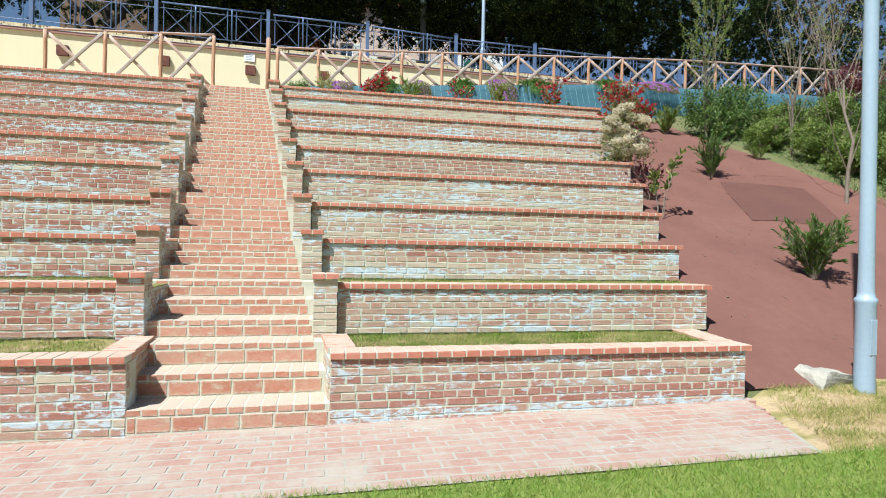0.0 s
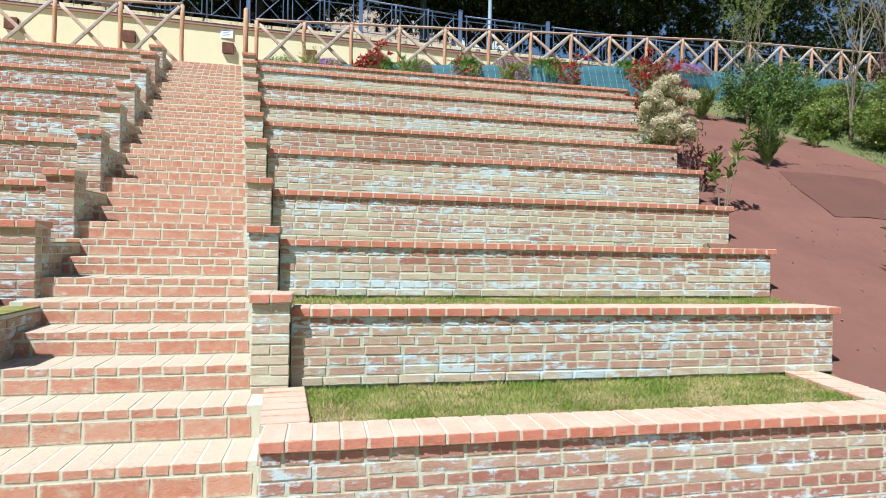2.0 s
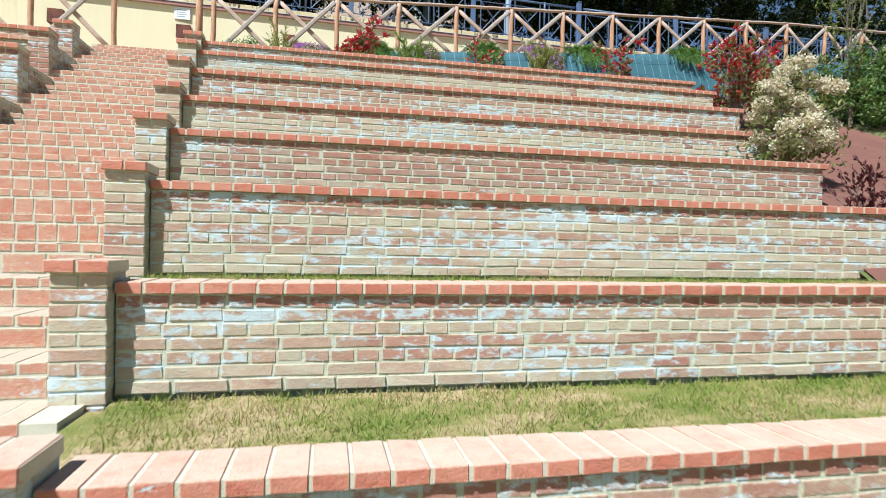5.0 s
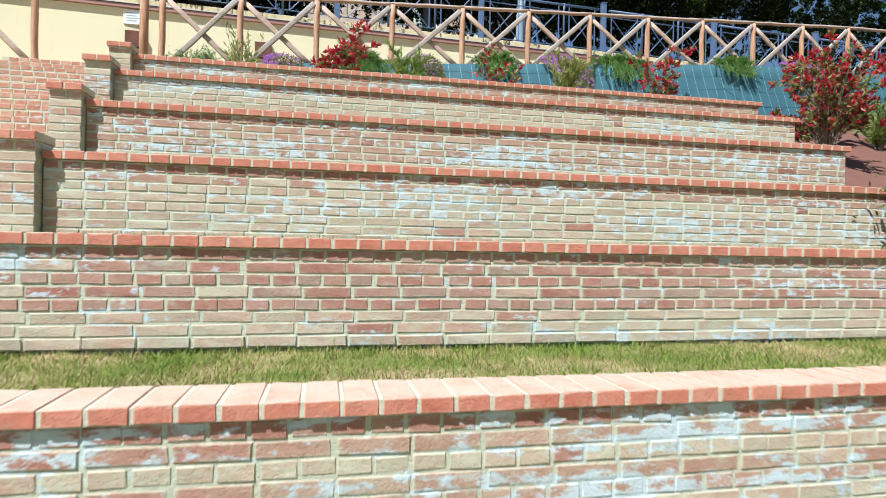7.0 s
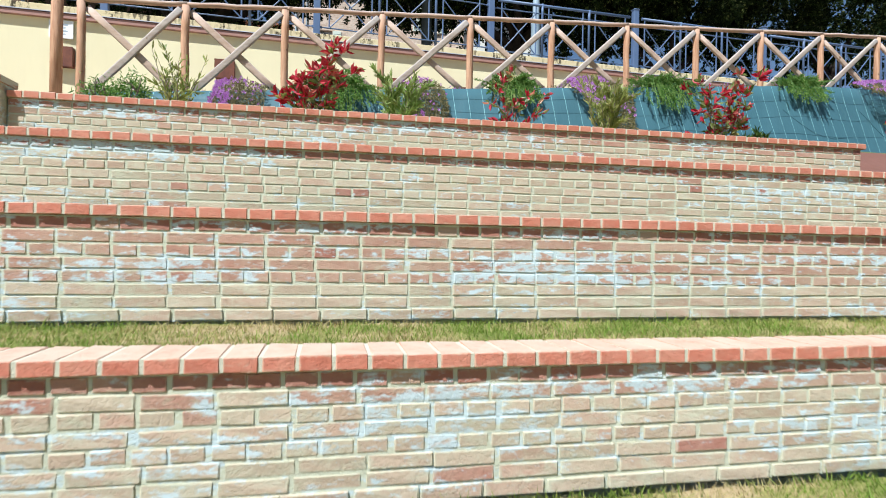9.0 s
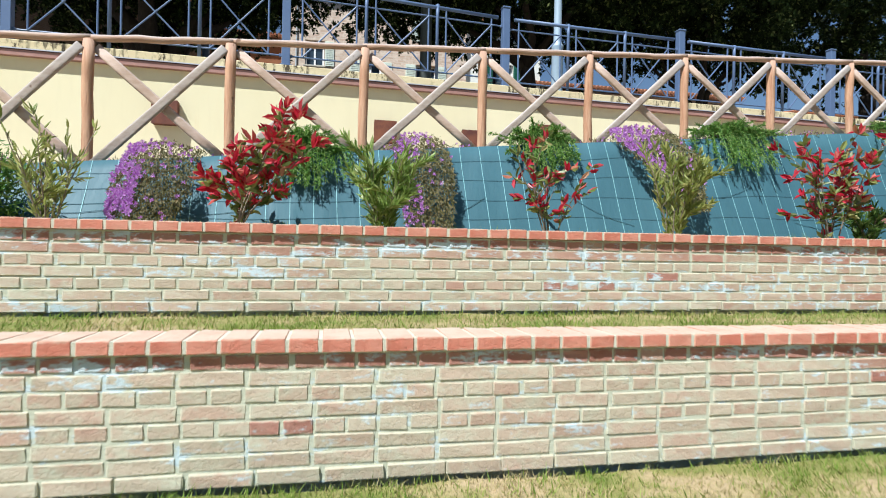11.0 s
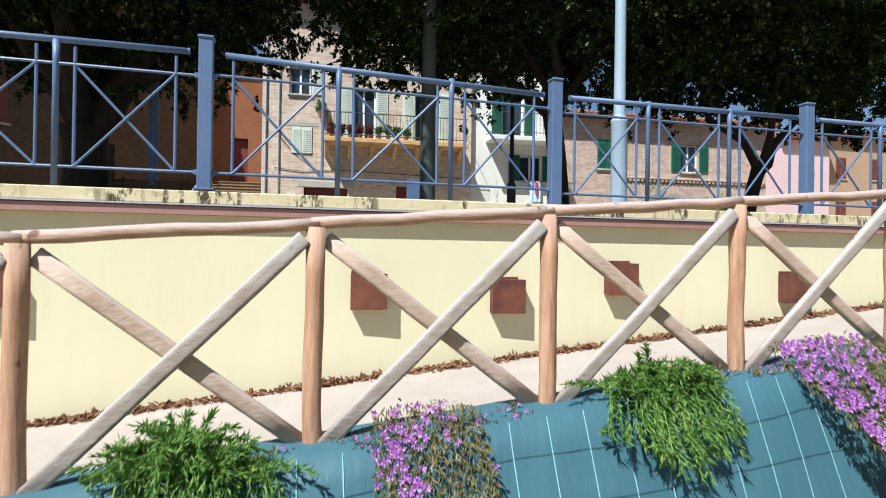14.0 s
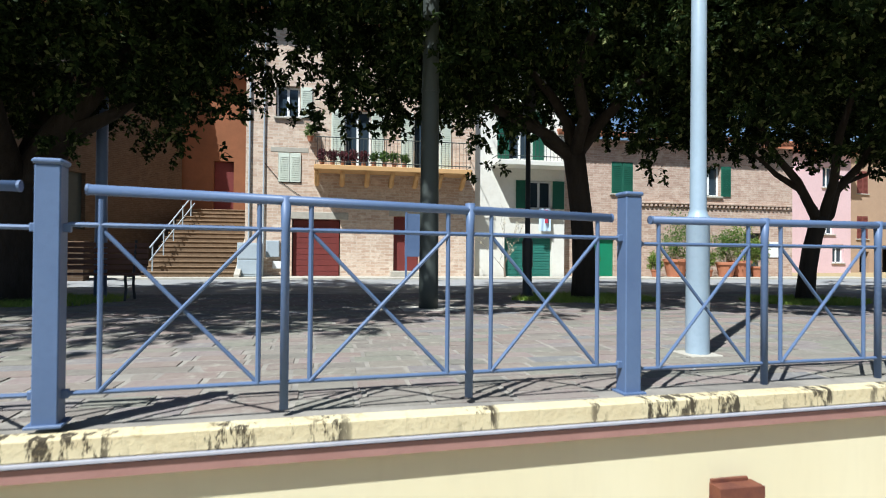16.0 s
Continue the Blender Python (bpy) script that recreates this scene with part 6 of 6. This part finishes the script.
cab = thing("utility_cabinet", "grey metal utility cabinet beside the steps", "cabinet", Matrix.Translation((0.02, 35.55, 7.44)))
part("body", one_box(-0.42, 0.36, -0.18, 0.2, 0, 1.1, 0.02), M_GREYBOX, cab)
part("door", one_box(-0.39, 0.33, -0.196, -0.1805, 0.08, 0.52, 0.006), M_GREYBOX, cab)
part("door", one_box(-0.39, 0.33, -0.196, -0.1805, 0.58, 1.04, 0.006), M_GREYBOX, cab)
cab = thing("meter_box", "pale grey meter box on the house wall", "cabinet", Matrix.Translation((0.66, FY, 8.35)))
part("body", one_box(-0.22, 0.22, -0.12, 0, -0.28, 0.28, 0.012), M_GREYBOX, cab)
part("door", one_box(-0.2, 0.2, -0.132, -0.1205, -0.26, 0.26, 0.004), M_GREYBOX, cab)
cab = thing("meter_box", "small white meter box on the house wall", "cabinet", Matrix.Translation((0.80, FY, 7.82)))
part("body", one_box(-0.15, 0.15, -0.06, 0, -0.13, 0.13, 0.008), M_WHITE, cab)
sg = thing("notice_board", "blue-grey notice board beside the pole", "sign", Matrix.Translation((5.05, 33.2, 7.39)))
part("panel", one_box(-0.30, 0.30, -0.02, 0.02, 0.75, 2.05, 0.006), M_BLUE, sg)
for x in (-0.26, 0.26):
    part("leg", one_box(x - 0.03, x + 0.03, -0.028, 0.028, 0, 2.1, 0.004), M_BLUE, sg)

hb = thing("house", "white plastered house with a teal roller door and a balcony", "house")
ops = [(8.85, 10.72, ZB, 8.98), (9.75, 10.70, 9.95, 11.0), (9.0, 9.9, 11.75, 13.6)]
facade(7.655, 11.2, ZB, 15.2, FY + 0.25, 6.0, ops, M_HOUSE_W, hb)
tiled_roof(hb, 7.655, 11.2, FY + 0.25, FY + 6, 15.2, 1.4)
rd = part("roller_door", one_box(8.86, 10.71, FY + 0.45, FY + 0.5, ZB, 8.97), M_ROLL, hb, "teal green roller door")
for k in range(16):
    part("slat", one_box(8.87, 10.70, FY + 0.43, FY + 0.4495, ZB + 0.02 + 0.1 * k, ZB + 0.105 + 0.1 * k, 0.006), M_ROLL, rd)
window(hb, 9.75, 10.70, 9.95, 10.99, FY + 0.25, M_SHUT_GREEN, 1)
window(hb, 9.0, 9.9, 11.76, 13.58, FY + 0.25, M_SHUT_GREEN, 1)
bal = part("balcony", one_box(8.3, 11.15, FY - 0.65, FY + 0.248, 11.42, 11.6, 0.015), M_HOUSE_W, hb, "white balcony slab")
for z in (11.75, 12.5):
    part("balcony_rail", tube(bmesh.new(), [(8.34, FY + 0.2, z), (8.34, FY - 0.62, z), (11.1, FY - 0.62, z), (11.1, FY + 0.2, z)], 0.018, 6), M_POLE, bal)
k = 8.45
while k < 11.1:
    part("baluster", tube(bmesh.new(), [(k, FY - 0.62, 11.6), (k, FY - 0.62, 12.5)], 0.009, 5), M_POLE, bal)
    k += 0.14
part("ledge", one_box(9.0, 11.1, FY + 0.15, FY + 0.248, 9.58, 9.68, 0.01), M_STONE, hb)
wash = thing("laundry", "pale blue and red washing hanging from a window", "laundry", Matrix.Translation((10.35, FY + 0.12, 9.95)))
bm = bmesh.new()
for k in range(9):
    for j in range(7):
        bm.verts.new(((k - 4) * 0.055, 0.03 * math.sin(k * 1.9 + j * 0.4) - 0.05, -j * 0.14))
bm.verts.ensure_lookup_table()
for k in range(8):
    for j in range(6):
        bm.faces.new([bm.verts[i] for i in (k * 7 + j, k * 7 + j + 1, k * 7 + j + 8, k * 7 + j + 7)])
part("towel", bm, M_CLOTH_BLUE, wash, smooth=True)
part("cloth", one_box(-0.02, 0.1, -0.12, -0.095, -0.55, -0.05, 0.01), M_CLOTH_RED, wash)
part("line", tube(bmesh.new(), [(-0.6, -0.06, 0.01), (0.4, -0.06, 0.01)], 0.006, 5), M_BLACK, wash)
bare_tree((8.55, 35.2, 7.44), 1.9, 220, "small pruned tree with pale blossom against the white house", 5, 260, M_CREAM, 0.7)

hc = thing("house", "low old brick house with green shutters and a tiled roof", "house")
ops = [(12.5, 13.45, ZB, 9.0), (13.3, 14.2, 10.65, 11.9), (17.2, 18.1, 10.65, 11.9), (19.2, 20.0, ZB, 9.2)]
facade(11.205, 21.5, ZB, 12.75, FY + 0.6, 6.0, ops, M_HOUSE_C, hc)
tiled_roof(hc, 11.205, 21.5, FY + 0.6, FY + 6.6, 12.75, 1.5)
part("door", one_box(12.51, 13.44, FY + 0.75, FY + 0.8, ZB, 8.99), M_BRIGHT_GREEN, hc, "bright green plank door")
part("door", one_box(19.21, 19.99, FY + 0.75, FY + 0.8, ZB, 9.19), M_POLE, hc, "grey glazed door")
window(hc, 13.3, 14.2, 10.66, 11.88, FY + 0.6, M_SHUT_GREEN, 0)
window(hc, 17.2, 18.1, 10.66, 11.88, FY + 0.6, M_SHUT_GREEN, 1)
cor = part("string_course", one_box(14.5, 21.4, FY + 0.5, FY + 0.598, 10.3, 10.38, 0.01), M_HOUSE_C, hc)
for k in range(36):
    part("dentil", one_box(14.55 + 0.19 * k, 14.65 + 0.19 * k, FY + 0.52, FY + 0.597, 10.2, 10.299), M_HOUSE_C, cor)
part("plaque", one_box(20.35, 20.95, FY + 0.57, FY + 0.599, 8.2, 8.85, 0.006), M_WHITE, hc)
for k, (x, s) in enumerate(((14.6, 0.6), (15.5, 1.5), (16.2, 1.2), (16.9, 0.6), (17.6, 1.25), (18.3, 1.4), (19.0, 0.9), (12.0, 0.6))):
    pot_plant(x, 35.6 + 0.1 * (k % 2), 7.44, s * 1.35, 230 + k, M_BUSH if k % 3 == 1 else M_BUSH_LIGHT)

hp = thing("house", "tall pink plastered house with brown shutters", "house")
ops = [(31.3, 32.1, 9.6, 10.9), (31.3, 32.1, 12.4, 13.6), (32.0, 32.8, 7.9, 9.0)]
facade(29.8, 33.3, 7.0, 14.4, 45.0, 6.0, ops, M_PINK, hp)
for a, b, c, d_ in ops:
    window(hp, a, b, c, d_, 45.0, None)
tiled_roof(hp, 29.8, 33.3, 45.0, 51.0, 14.4, 1.0)
he = thing("house", "brown plastered house with shuttered windows", "house")
ops = [(34.6, 35.4, 9.4, 10.8), (37.4, 38.2, 9.4, 10.8), (34.6, 35.4, 12.2, 13.6), (37.4, 38.2, 12.2, 13.6), (34.8, 35.5, 7.0, 8.6), (36.5, 37.5, 7.0, 9.0)]
facade(33.305, 40.5, 7.0, 15.0, 45.8, 6.0, ops, M_OCHRE, he)
for a, b, c, d_ in ops[:4]:
    window(he, a, b, c, d_, 45.8, M_SHUT_BROWN, 0)
tiled_roof(he, 33.305, 40.5, 45.8, 52.0, 15.0, 1.0)

# the stepped lane between the houses
def stringer(x0, x1):
    """A low sloping wall along one side of the steps."""
    out = [(35.0, 7.3), (41.0, 7.3), (41.0, 10.3), (40.2, 10.15), (35.0, 7.52)]
    n = len(out)
    vs = [(x, y, z) for x in (x0, x1) for y, z in out]
    return vs, [tuple(range(n))[::-1], tuple(range(n, 2 * n))] + [(i, (i + 1) % n, n + (i + 1) % n, n + i) for i in range(n)]


lane = thing("lane_steps", "worn brick steps climbing a lane beside a handrail", "stairs", kind="structure")
for k in range(15):
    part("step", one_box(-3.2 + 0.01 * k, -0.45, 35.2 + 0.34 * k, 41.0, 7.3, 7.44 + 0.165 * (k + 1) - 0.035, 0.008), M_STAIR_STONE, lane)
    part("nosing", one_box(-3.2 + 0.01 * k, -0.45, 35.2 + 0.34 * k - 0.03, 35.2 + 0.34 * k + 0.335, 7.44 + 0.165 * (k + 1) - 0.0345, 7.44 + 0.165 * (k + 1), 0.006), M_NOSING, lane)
part("stringer", mesh_from(*stringer(-0.44, -0.27)), M_STONE, lane, "pale sloping side wall of the steps")
rail = thing("handrail", "galvanised handrail up the stepped lane", "handrail")
for k in range(5):
    part("post", tube(bmesh.new(), [(-2.9 + 0.06 * k, 35.3 + 1.0 * k, 7.4 + 0.48 * k), (-2.9 + 0.06 * k, 35.3 + 1.0 * k, 8.45 + 0.485 * k)], 0.022, 8), M_GREYBOX, rail)
part("top_rail", tube(bmesh.new(), [(-2.92, 35.1, 8.35), (-2.6, 39.6, 10.5)], 0.026, 8), M_GREYBOX, rail)
part("mid_rail", tube(bmesh.new(), [(-2.92, 35.1, 7.95), (-2.6, 39.6, 10.1)], 0.02, 8), M_GREYBOX, rail)
hl = thing("house", "shaded brown brick house beside the stepped lane", "house", Matrix.Translation((-9.3, 32.6, 0)) @ pose(0, 0, 0, 0, 0, 54.5))
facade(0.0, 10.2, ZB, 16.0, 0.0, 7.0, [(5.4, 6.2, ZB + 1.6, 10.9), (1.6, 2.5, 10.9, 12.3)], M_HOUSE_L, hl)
tiled_roof(hl, 0.0, 10.2, 0.0, 7.0, 16.0, 1.5)
part("door", one_box(5.41, 6.19, 0.2, 0.25, ZB + 1.6, 10.89), M_POLE, hl)
window(hl, 1.6, 2.5, 10.91, 12.28, 0.0, M_SHUT_BROWN, 0)
ho = thing("house", "orange plastered house at the top of the stepped lane", "house")
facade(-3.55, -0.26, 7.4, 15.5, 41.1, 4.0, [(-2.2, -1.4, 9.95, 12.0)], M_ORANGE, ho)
part("door", one_box(-2.19, -1.41, 41.3, 41.35, 9.95, 11.98), M_DOOR_RED, ho)
tiled_roof(ho, -3.55, -0.26, 41.1, 45.0, 15.5, 1.0)
low = thing("low_wall", "low stone wall at the left edge of the plaza", "wall", kind="structure")
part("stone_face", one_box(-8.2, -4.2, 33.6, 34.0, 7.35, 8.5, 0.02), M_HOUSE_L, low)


# ---- grass, litter ----
def scatter(x0, x1, y0, y1, n, seed, zf, mask=None):
    g = np.random.default_rng(seed)
    y = g.uniform(y0, y1, n)
    a = np.array([x0(v) for v in y]) if callable(x0) else x0
    b = np.array([x1(v) for v in y]) if callable(x1) else x1
    x = a + (b - a) * g.random(n)
    p = np.stack([x, y, [zf(u, v) for u, v in zip(x, y)]], 1)
    if mask:
        keep = np.array([mask(u, v) for u, v in zip(x, y)]) > g.random(n)
        p = p[keep]
    return p, g


def patchy(x, y):
    return 0.55 + 1.1 * noise.noise((x * 1.1, y * 2.0, 1.7)) + 0.5


def strip_grass(i, x0, x1, y0, y1, z, n, name="terrace_grass", h=0.055):
    pts, g = scatter(x0, x1, y0, y1, n, 300 + i, lambda x, y: z, patchy)
    k = np.array([noise.noise((u * 0.7, v * 1.5, 9.0)) for u, v in pts[:, :2]]) + g.normal(0, 0.25, len(pts)) > -0.16
    ob = thing(name, "patchy short grass on a terrace strip", "grass", kind="stuff")
    part("blades", blades("blades", pts, h * 0.62, 0.007, g, 0.65), M_TURF if i == 10 else M_STRIP_TURF, ob)
    tall = pts[k & (g.random(len(pts)) < 0.09)]
    part("tall_blades", blades("tall_blades", tall, h * 1.25, 0.006, g, 0.45), M_GRASS_GREEN, ob)


for i in range(1, 10):
    strip_grass(i, lambda y: stair_right(y) + 0.25, lambda y: wall_end(y) - (0.25 if i == 1 else 0.05), yw(i) + 0.27, yw(i + 1) - 0.005, ZCAP[i] - 0.04, 26000 if i in (1, 5, 6, 7, 8) else 14000)
    if i < 5:
        strip_grass(20 + i, -3.1 - 0.6 * i, lambda y: stair_left(y) - 0.27, yw(i) + 0.27, yw(i + 1) - 0.005, ZCAP[i] - 0.04, 4000)
strip_grass(10, lambda y: stair_right(y) + 0.25, lambda y: wall_end(y) - 0.05, yw(10) + 0.27, 16.15, BED - 0.01, 64000, h=0.07)
pts, g = scatter(-2.5, 6.5, 2.2, 3.50, 60000, 330, lambda x, y: pave_z(x) - 0.018)
ob = thing("lawn_grass", "bright green mown grass beside the paving", "grass", kind="stuff")
part("green_blades", blades("green_blades", pts, 0.045, 0.006, g, 0.7), M_GRASS_GREEN, ob)
pts, g = scatter(lambda y: 3.62 + 0.45 * (y - 3.47), 8.5, 3.5, 5.0, 26000, 331, lambda x, y: -0.02 + max(0, y - 4.7) * 0.25, patchy)
ob = thing("verge_grass", "dry straw-coloured grass at the foot of the bank", "grass", kind="stuff")
part("dry_blades", blades("dry_blades", pts, 0.05, 0.006, g, 0.7), M_TURF, ob)
pts, g = scatter(11.0, 20, 7.5, 15.5, 16000, 332, lambda x, y: bank_z(x, y), patchy)
ob = thing("bank_grass", "rough green grass along the edge of the bank", "grass", kind="stuff")
part("green_blades", blades("green_blades", pts, 0.16, 0.012, g, 0.6), M_BUSH, ob)
pts, g = scatter(-6, 12, 18.1, 19.2, 60000, 333, lambda x, y: path_z(x) + 0.012, lambda x, y: 1.0 if wall_y(x) - 0.15 + 0.06 * noise.noise((x * 3, 0, 0)) < y < wall_y(x) - 0.01 else 0.0)
ob = thing("leaf_litter", "line of dead brown leaves at the foot of the yellow wall", "leaf litter", kind="stuff")
part("dead_leaves", leaf_mesh("dead_leaves", pts, rand_dirs(g, len(pts)) * [1, 1, 0.4], g.uniform(0.035, 0.07, len(pts)), 0.03, g), M_LITTER, ob)
_r = random.Random(341)
_bm = bmesh.new()
for _k in range(130):
    _x, _y = _r.uniform(4.6, 9.6), _r.uniform(5.2, 13.0)
    if _x < wall_end(_y) + 0.15:
        continue
    _z = bank_z(_x, _y) + 0.032
    if _r.random() < 0.3:
        _a = _r.uniform(0, 6.28)
        _l = _r.uniform(0.04, 0.12)
        tube(_bm, [(_x, _y, _z), (_x + _l * math.cos(_a), _y + _l * math.sin(_a), _z + 0.49 * _l * math.sin(_a) + 0.008)], 0.0025, 4)
    else:
        _s = _r.uniform(0.006, 0.014)
        bmesh.ops.create_icosphere(_bm, subdivisions=1, radius=_s, matrix=Matrix.Translation((_x, _y, _z)) @ Euler((_r.random(), _r.random(), _r.random())).to_matrix().to_4x4() @ Matrix.Diagonal((1.4, 1.0, 0.6, 1)))
tagged(part("debris", _bm, M_TWIG), "small pale pebbles and twigs lying on the ground sheet", "debris", kind="stuff")
for _k, (_x, _y, _r0) in enumerate(((-2.36, 26.1, 1.7), (7.12, 25.8, 1.5), (10.98, 24.85, 1.3))):
    pts, g = scatter(_x - _r0, _x + _r0, _y - 0.75 * _r0, _y + 0.75 * _r0, 9000, 350 + _k, lambda x, y: PLAZA + 0.002, lambda x, y, a=_x, b=_y, r=_r0: 1.0 if math.hypot(x - a, (y - b) / 0.75) < r * (0.9 + 0.2 * noise.noise((x * 2, y * 2, 0))) else 0.0)
    ob = thing("tree_bed_grass", "low green grass round the foot of a tree", "grass", kind="stuff")
    part("green_blades", blades("green_blades", pts, 0.09, 0.012, g, 0.6), M_GRASS_GREEN, ob)
M_BOULDER = plain("rough_boulder", (0.46, 0.43, 0.35), (0.30, 0.275, 0.22), 6, 0.95, 0.9, 30, dist=0.02)
stone = thing("boulder", "pale rough stone block beside the lamp post", "stone", Matrix.Translation((5.2, 5.12, 0.0)) @ pose(0, 0, 0, 3, 5, 12))
bm = one_box(-0.32, 0.30, -0.14, 0.18, -0.12, 0.19)
bmesh.ops.subdivide_edges(bm, edges=bm.edges[:], cuts=5, use_grid_fill=True)
for v in bm.verts:
    p = v.co.copy()
    v.co *= 1.0 - 0.22 * (abs(p.x / 0.32) ** 4) * (abs(p.z / 0.19) ** 3 if p.z > 0 else 0)
    v.co += Vector([noise.noise(p * 4 + Vector((k, 0, 0))) * 0.045 + noise.noise(p * 13 + Vector((k, 5, 0))) * 0.012 for k in (0, 3, 7)])
part("block", bm, M_BOULDER, stone)


# ---- brickwork ----
build_terraces()
build_stairs()
build_paving()


def build_pavers():
    """Stone pavers of the plaza, those near the railing as single pieces."""
    rng = random.Random(41)
    bed = bpy.data.objects["plaza"]
    row, y = 0, 18.5
    while y < 27.5:
        x = -4.0 - (0.22 if row % 2 else 0.0)
        while x < 14.0:
            w = 0.43 * rng.uniform(0.72, 1.22)
            if y > wall_y(x) + 0.12:
                lay("paver", M_PAVER, (x + w / 2, y + 0.107, PLAZA - 0.0105 + rng.uniform(-0.002, 0.003)), bed, rng, (w / 0.43 * 0.965, rng.uniform(0.97, 1.02), 1), name="paver", joined=not (0.0 < x < 8.6 and y < 22.5), jit=0.6)
            x += w
        y += 0.215
        row += 1


build_pavers()
flush_joined()
